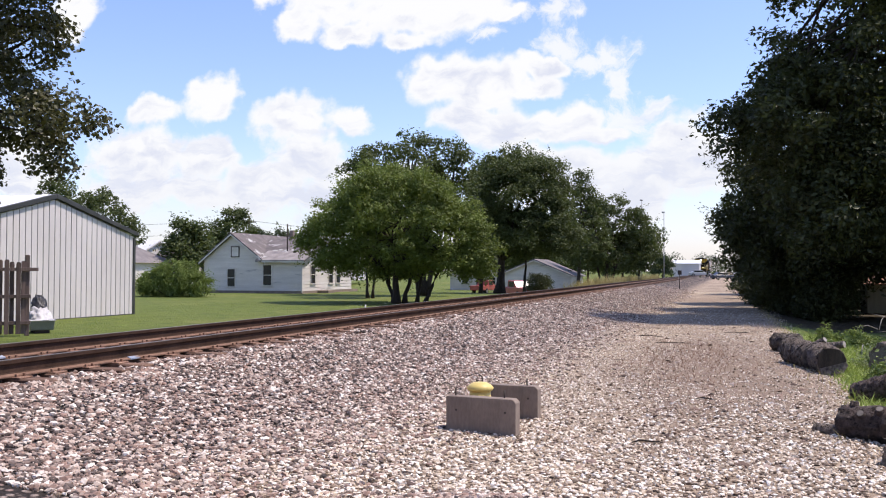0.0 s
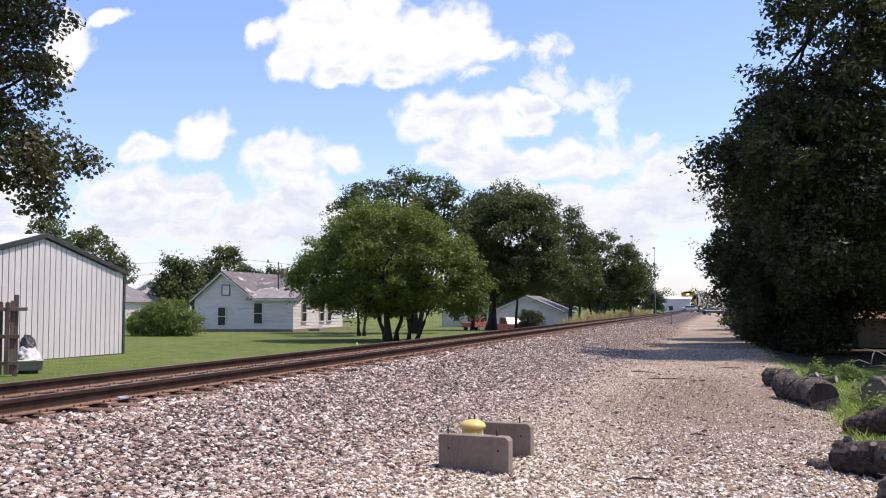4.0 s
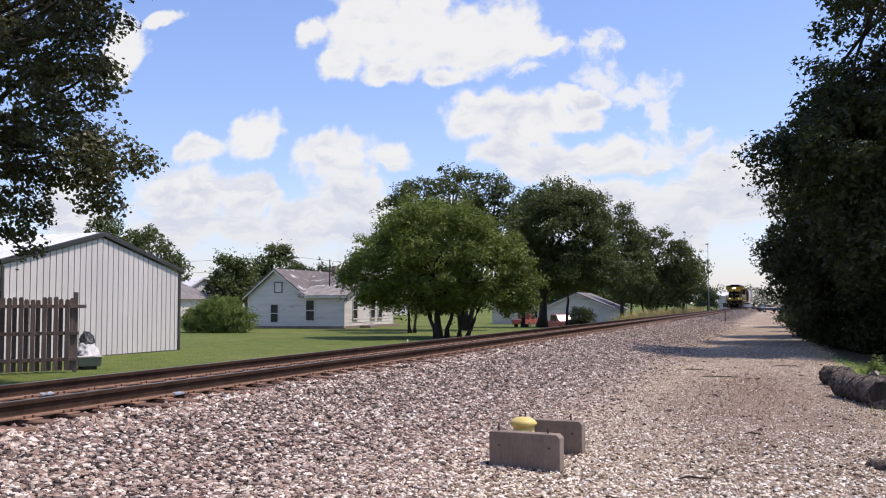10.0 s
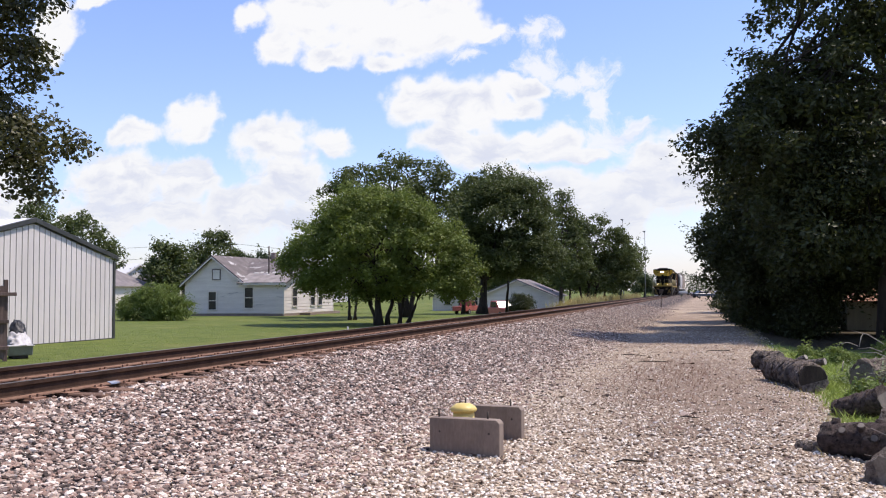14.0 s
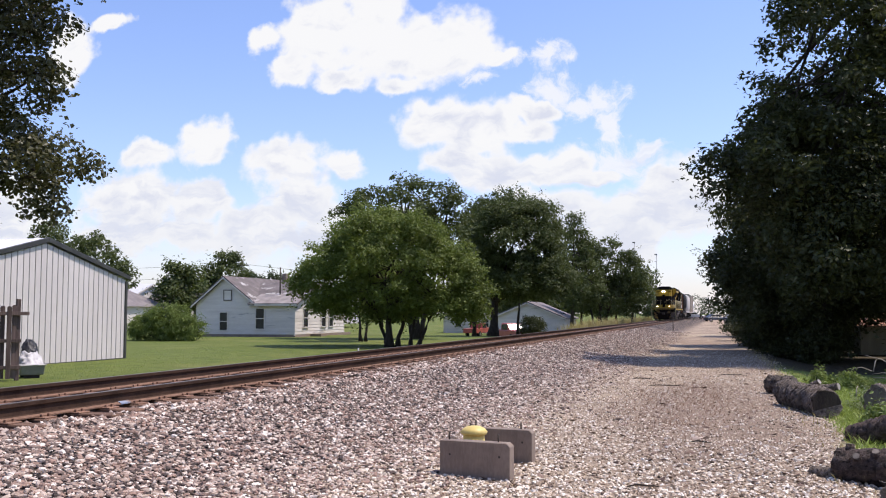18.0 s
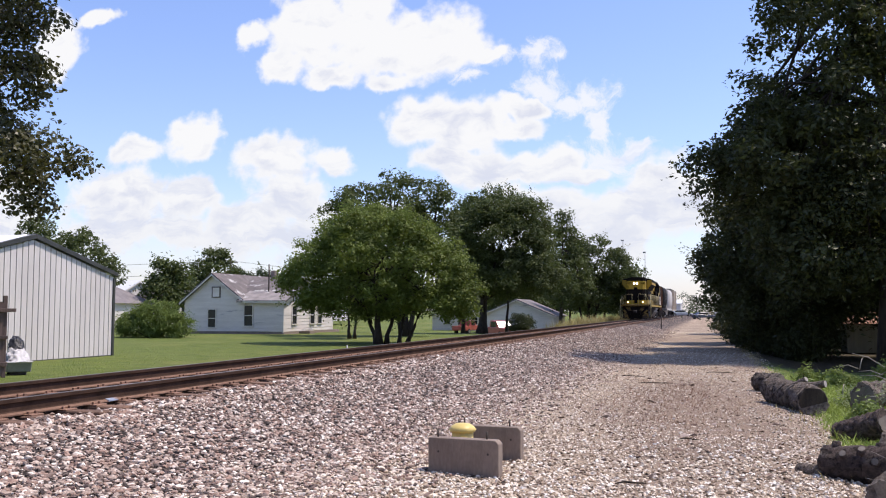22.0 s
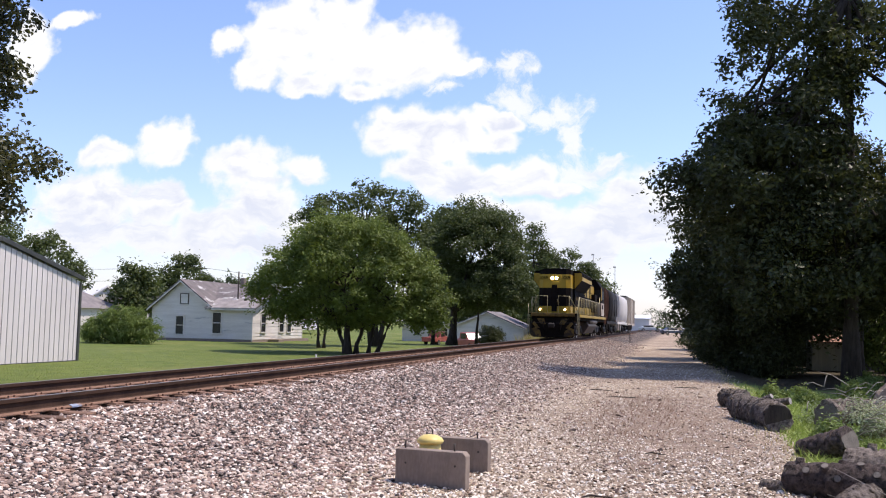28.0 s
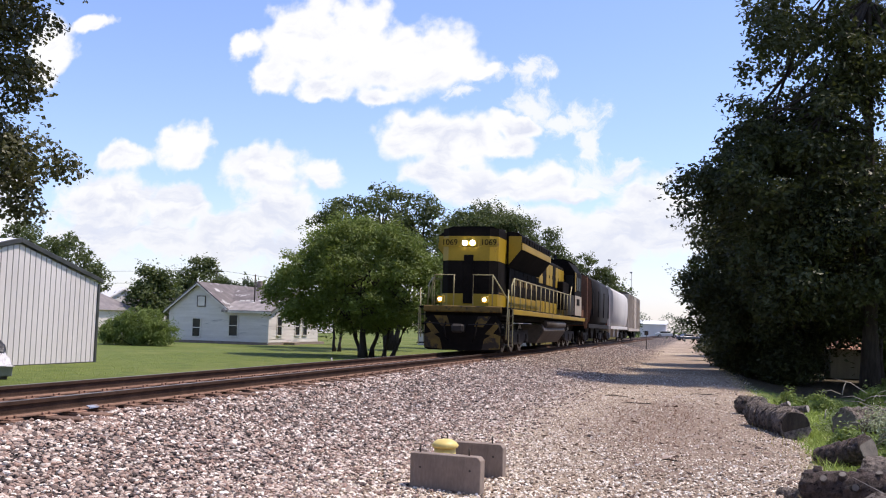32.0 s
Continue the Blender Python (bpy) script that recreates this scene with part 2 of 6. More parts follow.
def ground_material():
    m, nt, b = begin("ground_cover")
    co = nt.nodes.new("ShaderNodeTexCoord")
    P = co.outputs["Object"]
    sep = nt.nodes.new("ShaderNodeSeparateXYZ")
    link(nt, P, sep.inputs[0])
    wob = noise_node(nt, P, 0.9, 5, 0.6)
    wob2 = noise_node(nt, P, 0.12, 4, 0.6)
    x = math_node(nt, "ADD", sep.outputs["X"], math_node(nt, "MULTIPLY_ADD", wob.outputs[0], 1.5, -0.75))
    fine = noise_node(nt, P, 26.0, 5, 0.7)
    mid = noise_node(nt, P, 2.2, 5, 0.6)
    stones = nt.nodes.new("ShaderNodeTexVoronoi")
    stones.inputs["Scale"].default_value = 17.0
    link(nt, P, stones.inputs["Vector"])
    chips = nt.nodes.new("ShaderNodeTexVoronoi")
    chips.inputs["Scale"].default_value = 38.0
    link(nt, P, chips.inputs["Vector"])
    sc = nt.nodes.new("ShaderNodeSeparateColor")
    link(nt, stones.outputs["Color"], sc.inputs[0])
    cc = nt.nodes.new("ShaderNodeSeparateColor")
    link(nt, chips.outputs["Color"], cc.inputs[0])
    # stone ballast: grey, pink and pale stones, gaps painted dark as if shaded
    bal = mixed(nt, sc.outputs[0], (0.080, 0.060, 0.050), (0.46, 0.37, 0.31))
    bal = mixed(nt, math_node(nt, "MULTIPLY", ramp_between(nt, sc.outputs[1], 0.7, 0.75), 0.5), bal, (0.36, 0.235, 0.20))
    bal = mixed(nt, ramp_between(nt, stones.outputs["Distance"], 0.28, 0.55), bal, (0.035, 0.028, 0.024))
    # worn gravel road
    grav = mixed(nt, cc.outputs[0], (0.22, 0.16, 0.108), (0.60, 0.49, 0.36))
    dirt = mixed(nt, fine.outputs[0], (0.14, 0.098, 0.070), (0.35, 0.262, 0.195))
    rut = ramp_between(nt, math_node(nt, "MULTIPLY_ADD", wob.outputs[0], 0.5, math_node(nt, "MULTIPLY", wob2.outputs[0], 0.6)), 0.44, 0.62)
    # bare trodden patch in the middle of the road
    spot = nt.nodes.new("ShaderNodeVectorMath")
    spot.operation = "MULTIPLY_ADD"
    link(nt, P, spot.inputs[0])
    spot.inputs[1].default_value, spot.inputs[2].default_value = (0.58, 0.115, 0), (0.12, -1.85, 0)
    far = nt.nodes.new("ShaderNodeVectorMath")
    far.operation = "LENGTH"
    link(nt, spot.outputs[0], far.inputs[0])
    bare = ramp_between(nt, math_node(nt, "ADD", far.outputs["Value"], math_node(nt, "MULTIPLY_ADD", wob.outputs[0], 1.6, -0.8)), 1.25, 0.55)
    grav = mixed(nt, math_node(nt, "MULTIPLY", math_node(nt, "MAXIMUM", math_node(nt, "MULTIPLY", rut, 0.8), bare), 0.97), grav, dirt)
    # mown lawn and rough grass
    lawn = mixed(nt, ramp_between(nt, mid.outputs[0], 0.3, 0.7), (0.110, 0.144, 0.028), (0.172, 0.202, 0.048))
    lawn = mixed(nt, math_node(nt, "MULTIPLY", fine.outputs[0], 0.55), lawn, (0.075, 0.105, 0.024))
    lawn = mixed(nt, math_node(nt, "MULTIPLY", ramp_between(nt, wob2.outputs[0], 0.48, 0.66), 0.65), lawn, (0.21, 0.205, 0.065))
    lawn = mixed(nt, math_node(nt, "MULTIPLY", ramp_between(nt, wob.outputs[0], 0.50, 0.36), 0.55), lawn, (0.070, 0.105, 0.022))
    rough = mixed(nt, fine.outputs[0], (0.14, 0.185, 0.040), (0.27, 0.32, 0.085))
    rough = mixed(nt, ramp_between(nt, wob.outputs[0], 0.55, 0.75), rough, (0.17, 0.13, 0.075))
    # leaf litter and bare earth under the roadside trees, darkened for the shade there
    litter = mixed(nt, fine.outputs[0], (0.045, 0.035, 0.022), (0.10, 0.082, 0.050))
    rough = mixed(nt, ramp_between(nt, math_node(nt, "MULTIPLY_ADD", wob.outputs[0], 9.0, sep.outputs["Y"]), 34, 38), rough, litter)
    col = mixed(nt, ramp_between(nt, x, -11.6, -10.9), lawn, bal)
    toe = math_node(nt, "ADD", x, math_node(nt, "MULTIPLY_ADD", fine.outputs[0], 2.2, -1.1))
    col = mixed(nt, ramp_between(nt, toe, -4.2, -2.6), col, grav)
    edge = math_node(nt, "SUBTRACT", x, math_node(nt, "MULTIPLY", ramp_between(nt, sep.outputs["Y"], 22, 60), -0.6))
    col = mixed(nt, ramp_between(nt, edge, 1.35, 1.8), col, rough)
    link(nt, col, b.inputs["Base Color"])
    b.inputs["Roughness"].default_value, b.inputs["Specular IOR Level"].default_value = 0.9, 0.2
    h = math_node(nt, "MULTIPLY_ADD", fine.outputs[0], 0.6, math_node(nt, "MULTIPLY", stones.outputs["Distance"], -0.9))
    bump(nt, b, h, 0.8, 0.05)
    return m


MAT = {
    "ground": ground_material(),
    "ballast": island_colours("ballast_stone", [(0.0, (0.045, 0.035, 0.030)), (0.20, (0.17, 0.125, 0.105)), (0.40, (0.33, 0.215, 0.165)), (0.60, (0.36, 0.277, 0.225)), (0.82, (0.56, 0.455, 0.375)), (1.0, (0.86, 0.77, 0.67))]),
    "chips": island_colours("gravel_chips", [(0.0, (0.08, 0.057, 0.04)), (0.20, (0.28, 0.205, 0.145)), (0.48, (0.60, 0.485, 0.36)), (0.76, (0.79, 0.685, 0.56)), (1.0, (0.93, 0.865, 0.78))]),
    "bed_stone": island_colours("rust_stained_stone", [(0.0, (0.07, 0.045, 0.035)), (0.4, (0.19, 0.125, 0.095)), (0.75, (0.28, 0.20, 0.16)), (1.0, (0.42, 0.34, 0.29))]),
    "rail_side": surface("rusty_rail", (0.034, 0.020, 0.014), (0.082, 0.048, 0.034), 3, 0.85, 0.3, 0.004, spec=0.12),
    "rail_top": surface("polished_rail", (0.15, 0.12, 0.10), (0.27, 0.235, 0.205), 6, 0.55, 0.1, 0.001, metal=0.7, stretch=(1, 0.2, 1)),
    "tie": surface("creosote_timber", (0.085, 0.048, 0.032), (0.23, 0.135, 0.09), 2.5, 0.9, 0.6, 0.01, stretch=(0.6, 6, 6), wear=(0.24, 0.12, 0.06), vary=0.5),
    "plate": surface("rust_plate", (0.15, 0.078, 0.05), (0.28, 0.165, 0.11), 8, 0.85, 0.4, 0.003, vary=0.4),
    "blue_paint": surface("blue_marking_paint", (0.22, 0.26, 0.36), (0.40, 0.44, 0.50), 9, 0.7, 0.2, 0.002, wear=(0.20, 0.13, 0.10), wear_at=0.53),
    "concrete": surface("cast_concrete", (0.18, 0.135, 0.108), (0.30, 0.238, 0.19), 3.5, 0.9, 0.35, 0.004, stretch=(1, 1, 0.35), wear=(0.12, 0.09, 0.065)),
    "yellow_plastic": surface("yellow_plastic", (0.66, 0.50, 0.15), (0.76, 0.61, 0.22), 3, 0.45, 0.1, 0.002),
    "iron": surface("dark_iron", (0.03, 0.025, 0.022), (0.08, 0.06, 0.045), 6, 0.75, 0.4, 0.003),
    "shed_white": surface("white_steel_sheet", (0.63, 0.585, 0.565), (0.71, 0.665, 0.645), 0.8, 0.5, 0.08, 0.004, stretch=(1, 1, 0.3), vary=0.05),
    "shed_roof": surface("white_roof_sheet", (0.70, 0.70, 0.71), (0.80, 0.80, 0.80), 0.6, 0.45, 0.08, 0.004),
    "shed_strip": surface("darker_grey_strip", (0.13, 0.125, 0.125), (0.19, 0.185, 0.18), 2, 0.55, 0.08, 0.003),
    "shed_trim": surface("dark_grey_trim", (0.038, 0.040, 0.038), (0.070, 0.072, 0.068), 2, 0.5, 0.08, 0.003),
    "house_white": surface("white_clapboard_paint", (0.59, 0.54, 0.49), (0.74, 0.69, 0.635), 1.2, 0.6, 0.15, 0.003, stretch=(0.4, 0.4, 3), wear=(0.40, 0.375, 0.355), wear_at=0.60),
    "shingle": surface("worn_shingle", (0.105, 0.090, 0.086), (0.195, 0.168, 0.16), 1.4, 0.9, 0.5, 0.01, wear=(0.50, 0.48, 0.46), wear_at=0.60, vary=0.3),
    "shingle_pale": surface("pale_worn_shingle", (0.19, 0.165, 0.155), (0.34, 0.305, 0.285), 1.6, 0.9, 0.5, 0.01, wear=(0.52, 0.50, 0.47), wear_at=0.62),
    "chimney": surface("weathered_chimney_brick", (0.16, 0.12, 0.105), (0.28, 0.22, 0.195), 6, 0.9, 0.6, 0.01),
    "shingle_dark": surface("grey_shingle", (0.14, 0.125, 0.125), (0.22, 0.195, 0.19), 1.4, 0.9, 0.5, 0.01, vary=0.25),
    "glass_dark": surface("dark_window_glass", (0.012, 0.014, 0.016), (0.03, 0.034, 0.036), 1.0, 0.15, 0.0, spec=0.3),
    "cab_glass": surface("grimy_cab_glass", (0.008, 0.009, 0.010), (0.02, 0.022, 0.024), 1.0, 0.45, 0.0, spec=0.1),
    "fence": surface("weathered_fence_wood", (0.070, 0.048, 0.043), (0.165, 0.118, 0.105), 3, 0.9, 0.6, 0.006, stretch=(6, 6, 0.5), vary=0.45),
    "bark": surface("tree_bark", (0.022, 0.017, 0.013), (0.075, 0.058, 0.045), 4, 0.95, 0.9, 0.03, stretch=(3, 3, 0.5)),
    "log_bark": surface("log_bark", (0.040, 0.030, 0.025), (0.36, 0.295, 0.245), 7, 0.95, 1.0, 0.06, stretch=(2.5, 2.5, 2.5), wear=(0.028, 0.021, 0.017), wear_at=0.60, vary=0.4),
    "log_dark": surface("dark_brown_bark", (0.022, 0.015, 0.013), (0.17, 0.125, 0.108), 7, 0.9, 1.0, 0.06, stretch=(2.5, 2.5, 2.5), wear=(0.018, 0.013, 0.011), wear_at=0.58, vary=0.3),
    "log_cut": surface("grey_cut_wood", (0.10, 0.085, 0.07), (0.24, 0.205, 0.17), 5, 0.9, 0.6, 0.01, vary=0.3),
    "log_pale": surface("pale_bare_wood", (0.30, 0.26, 0.22), (0.46, 0.41, 0.36), 5, 0.85, 0.5, 0.01, stretch=(1, 5, 5)),
    "leaf_mid": leaf_material("leaf_mid_green", (0.066, 0.092, 0.018), (0.215, 0.262, 0.060), (0.19, 0.25, 0.042)),
    "leaf_dark": leaf_material("leaf_dark_green", (0.038, 0.054, 0.017), (0.125, 0.150, 0.050), (0.12, 0.155, 0.036)),
    # deep leaf green; on the undergrowth it also paints shade under trees
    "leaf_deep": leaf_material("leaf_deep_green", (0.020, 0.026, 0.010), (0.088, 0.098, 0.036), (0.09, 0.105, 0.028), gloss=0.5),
    "leaf_fence": leaf_material("leaf_dull_dark", (0.034, 0.036, 0.015), (0.105, 0.102, 0.045), (0.13, 0.13, 0.04), gloss=0.42),
    "leaf_far": leaf_material("leaf_far_green", (0.05, 0.072, 0.03), (0.085, 0.115, 0.05), (0.07, 0.10, 0.03)),
    "leaf_bush": leaf_material("leaf_bush_green", (0.115, 0.155, 0.038), (0.235, 0.29, 0.085), (0.22, 0.29, 0.065)),
    "grass": leaf_material("grass_blade", (0.17, 0.225, 0.045), (0.34, 0.40, 0.10), (0.32, 0.42, 0.09), patch=1.5),
    "leaf_pale": leaf_material("leaf_pale_grey", (0.27, 0.31, 0.16), (0.60, 0.62, 0.47), (0.34, 0.40, 0.18), patch=2.0),
    "dead_stem": leaf_material("dead_red_stem", (0.16, 0.080, 0.055), (0.34, 0.19, 0.13), (0.16, 0.09, 0.05), patch=1.5),
    "dry_grass": leaf_material("dry_grass_blade", (0.34, 0.275, 0.10), (0.56, 0.46, 0.20), (0.40, 0.33, 0.12), patch=1.5),
    "loco_yellow": surface("locomotive_yellow", (0.30, 0.19, 0.008), (0.40, 0.258, 0.013), 1.2, 0.5, 0.1, 0.003, wear=(0.16, 0.10, 0.03), wear_at=0.64, vary=0.08),
    "loco_black": surface("locomotive_black", (0.006, 0.0048, 0.004), (0.016, 0.0125, 0.010), 1.2, 0.8, 0.1, 0.003, vary=0.1, spec=0.06),
    "loco_dull": surface("dirty_dull_yellow", (0.075, 0.045, 0.012), (0.20, 0.125, 0.020), 3, 0.8, 0.2, 0.003, wear=(0.03, 0.02, 0.012), wear_at=0.55),
    "loco_under": surface("locomotive_running_gear", (0.010, 0.008, 0.007), (0.035, 0.027, 0.021), 4, 0.8, 0.4, 0.006, vary=0.2),
    "tank_grey": surface("dusty_grey_tank", (0.060, 0.048, 0.040), (0.125, 0.102, 0.084), 1.5, 0.6, 0.2, 0.004, wear=(0.12, 0.10, 0.08)),
    "rail_white": surface("pale_handrail_paint", (0.30, 0.25, 0.12), (0.46, 0.40, 0.22), 5, 0.5, 0.0),
    "tread": surface("wheel_steel", (0.25, 0.22, 0.20), (0.40, 0.37, 0.34), 8, 0.4, 0.1, 0.002, metal=1.0),
    "hopper_dark": surface("dark_hopper_paint", (0.007, 0.006, 0.006), (0.018, 0.014, 0.012), 0.9, 0.7, 0.2, 0.005, stretch=(1, 1, 0.35), spec=0.15),
    "hopper_rust": surface("orange_brown_end_paint", (0.12, 0.052, 0.026), (0.23, 0.105, 0.05), 1.5, 0.75, 0.3, 0.005, stretch=(1, 1, 0.4), wear=(0.11, 0.05, 0.03)),
    "hopper_grey": surface("light_grey_hopper_paint", (0.46, 0.425, 0.385), (0.58, 0.545, 0.50), 0.7, 0.55, 0.15, 0.005, stretch=(1, 1, 0.3), wear=(0.36, 0.33, 0.30), wear_at=0.68),
    "box_beige": surface("beige_boxcar_paint", (0.36, 0.30, 0.23), (0.47, 0.40, 0.32), 0.8, 0.65, 0.2, 0.005, stretch=(1, 1, 0.35), wear=(0.24, 0.15, 0.09), wear_at=0.70),
    "headlight": glow("lit_headlight", (1.0, 0.90, 0.80), 16.0),
    "ditch": glow("lit_ditch_light", (1.0, 0.80, 0.62), 10.0),
    "tin_rust": surface("rusty_tin_roof", (0.33, 0.16, 0.11), (0.50, 0.28, 0.20), 2, 0.8, 0.3, 0.006, stretch=(3, 0.4, 1)),
    "old_board": surface("old_grey_green_board", (0.25, 0.26, 0.215), (0.37, 0.37, 0.31), 2, 0.85, 0.4, 0.006, stretch=(3, 3, 0.4)),
    "pole_grey": surface("grey_pole_steel", (0.22, 0.22, 0.225), (0.32, 0.32, 0.33), 3, 0.6, 0.1, 0.003),
    "pole_wood": surface("brown_pole_wood", (0.07, 0.055, 0.045), (0.14, 0.11, 0.09), 3, 0.9, 0.4, 0.006, stretch=(4, 4, 0.4)),
    "car_red": surface("faded_red_paint", (0.30, 0.06, 0.045), (0.40, 0.10, 0.075), 1.5, 0.35, 0.05, 0.002),
    "car_silver": surface("silver_paint", (0.42, 0.43, 0.44), (0.52, 0.53, 0.54), 1.5, 0.3, 0.05, 0.002, metal=0.4),
    "car_blue": surface("dark_blue_paint", (0.035, 0.045, 0.07), (0.06, 0.075, 0.10), 1.5, 0.3, 0.05, 0.002),
    "rubber": surface("tyre_rubber", (0.012, 0.012, 0.012), (0.03, 0.03, 0.03), 6, 0.85, 0.2, 0.003),
    "drive": surface("pale_concrete_drive", (0.40, 0.385, 0.36), (0.52, 0.50, 0.47), 1.2, 0.9, 0.3, 0.006),
    "tarp_white": surface("white_tarp", (0.40, 0.39, 0.39), (0.58, 0.56, 0.56), 4, 0.6, 0.4, 0.02),
    "tarp_black": surface("black_plastic", (0.012, 0.012, 0.014), (0.03, 0.03, 0.034), 4, 0.45, 0.4, 0.02),
    "tub_grey": surface("grey_tub_metal", (0.20, 0.20, 0.20), (0.30, 0.30, 0.295), 3, 0.55, 0.2, 0.004),
    "earth": surface("dry_bare_earth", (0.20, 0.135, 0.09), (0.36, 0.265, 0.19), 3, 0.95, 0.8, 0.03),
    "twig": surface("grey_twig", (0.20, 0.175, 0.145), (0.38, 0.345, 0.29), 6, 0.9, 0.3, 0.004),
    "wire": surface("black_cable", (0.012, 0.012, 0.012), (0.02, 0.02, 0.02), 6, 0.7, 0.0),
}

# ---- building helpers ----
RAIL_Z, TRACK_X = 0.73, -7.70
rng = np.random.default_rng(7)


def smooth01(v, lo, hi):
    s = min(1.0, max(0.0, (v - lo) / (hi - lo)))
    return s * s * (3 - 2 * s)


def ground_z(x, y):
    """Height of the ground: lawn, ballast bed, gravel road, lower grass verge."""
    bed = RAIL_Z - 0.25
    lawn = -0.10 - 1.1 * smooth01(y, 68, 92) * (1 - smooth01(x, -14.5, -12.0)) * (1 - smooth01(y, 130, 200))
    if x < TRACK_X:
        z = lawn + (bed - lawn) * smooth01(x, -12.2, -10.0)
    else:
        toe = 0.02
        f = min(1.0, max(0.0, (x + 6.2) / 4.0))
        z = toe + (bed - toe) * (1 - f) ** 1.5
        verge = -0.30 * smooth01(x, 0.9, 3.4)
        z += verge
    z += 0.025 * noise.noise(Vector((x * 0.9, y * 0.5, 0))) * smooth01(abs(x - TRACK_X), 1.6, 3.0)
    return z


def part(name, bm, material, parent, label=""):
    """Links a bmesh (or a mesh) as one mesh object under a thing or a part."""
    if isinstance(bm, bmesh.types.BMesh):
        me = bpy.data.meshes.new(name)
        bm.to_mesh(me)
        bm.free()
        me.materials.append(material)
    else:
        me = bm
    ob = new(name, me)
    ob.parent = parent
    if label:
        ob["label"] = label
    return ob


def thing(name, m, label, category, group="", kind=""):
    ob = new(name)
    ob.matrix_basis = m
    return tagged(ob, label, category, group, kind)


def box(x0, x1, y0, y1, z0, z1, bevel=0.0, bm=None):
    made = bm or bmesh.new()
    vs = bmesh.ops.create_cube(made, size=1.0)["verts"]
    for v in vs:
        v.co = Vector(((x0 + x1) / 2 + v.co.x * (x1 - x0), (y0 + y1) / 2 + v.co.y * (y1 - y0), (z0 + z1) / 2 + v.co.z * (z1 - z0)))
    if bevel > 0:
        es = list({e for v in vs for e in v.link_edges})
        bmesh.ops.bevel(made, geom=es, offset=bevel, segments=1, affect="EDGES", profile=0.5)
    return made


def prism(poly, axis, a0, a1, bm=None, bevel=0.0):
    """A polygon of (p, q) pairs drawn out along an axis: x: (y, z); y: (x, z); z: (x, y)."""
    made = bm or bmesh.new()
    put = {"x": lambda p, q, a: (a, p, q), "y": lambda p, q, a: (p, a, q), "z": lambda p, q, a: (p, q, a)}[axis]
    lo = [made.verts.new(put(p, q, a0)) for p, q in poly]
    hi = [made.verts.new(put(p, q, a1)) for p, q in poly]
    fs = [made.faces.new(lo), made.faces.new(hi[::-1])]
    for i in range(len(poly)):
        j = (i + 1) % len(poly)
        fs.append(made.faces.new((lo[j], lo[i], hi[i], hi[j])))
    bmesh.ops.recalc_face_normals(made, faces=fs)
    if bevel > 0:
        bmesh.ops.bevel(made, geom=list({e for f in fs for e in f.edges}), offset=bevel, segments=1, affect="EDGES", profile=0.5)
    return made


def tube(points, radii, seg=8, bm=None, wobble=0.0, seed=0):
    """A tapered tube along points, capped at both ends."""
    made = bm or bmesh.new()
    rnd = random.Random(seed)
    pts = [Vector(p) for p in points]
    rings = []
    for i, p in enumerate(pts):
        way = (pts[min(i + 1, len(pts) - 1)] - pts[max(i - 1, 0)]).normalized()
        side = way.cross(Vector((0, 0, 1)) if abs(way.z) < 0.9 else Vector((1, 0, 0))).normalized()
        up = side.cross(way)
        r = radii[i] if isinstance(radii, (list, tuple)) else radii
        ring = []
        for k in range(seg):
            a = 2 * math.pi * k / seg
            rr = r * (1 + wobble * rnd.uniform(-1, 1))
            ring.append(made.verts.new(p + side * math.cos(a) * rr + up * math.sin(a) * rr))
        rings.append(ring)
    for a, b in zip(rings, rings[1:]):
        for k in range(seg):
            f = made.faces.new((a[k], a[(k + 1) % seg], b[(k + 1) % seg], b[k]))
            f.smooth = True
    made.faces.new(rings[0][::-1]), made.faces.new(rings[-1])
    return made


def mesh_from(name, verts, faces, material, smooth=False):
    me = bpy.data.meshes.new(name)
    n, k = len(faces), faces.shape[1]
    me.vertices.add(len(verts)), me.loops.add(n * k), me.polygons.add(n)
    me.vertices.foreach_set("co", np.asarray(verts, dtype=np.float32).ravel())
    me.loops.foreach_set("vertex_index", np.asarray(faces, dtype=np.int32).ravel())
    me.polygons.foreach_set("loop_start", np.arange(0, n * k, k, dtype=np.int32))
    me.polygons.foreach_set("use_smooth", np.full(n, smooth))
    me.update(calc_edges=True)
    me.materials.append(material)
    return me


# ---- ground ----


def make_ground():
    xs = [-2500, -900, -400, -200, -120, -80, -60, -48, -40, -34, -30, -26, -23, -20, -18, -16, -15, -14, -13, -12.4]
    xs += list(np.arange(-12.0, 5.01, 0.25)) + [6, 7.5, 9, 12, 16, 22, 30, 45, 70, 120, 250, 600, 2500]
    ys = [-400, -120, -40, -15, -5] + list(np.arange(0, 60, 0.8)) + list(np.arange(60, 140, 3)) + [150, 170, 200, 250, 320, 420, 600, 900, 1500, 2600]
    V = np.array([(x, y, ground_z(x, y)) for y in ys for x in xs])
    nx = len(xs)
    F = np.array([(j * nx + i, j * nx + i + 1, (j + 1) * nx + i + 1, (j + 1) * nx + i) for j in range(len(ys) - 1) for i in range(nx - 1)])
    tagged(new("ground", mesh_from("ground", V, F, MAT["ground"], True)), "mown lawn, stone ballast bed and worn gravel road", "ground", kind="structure")


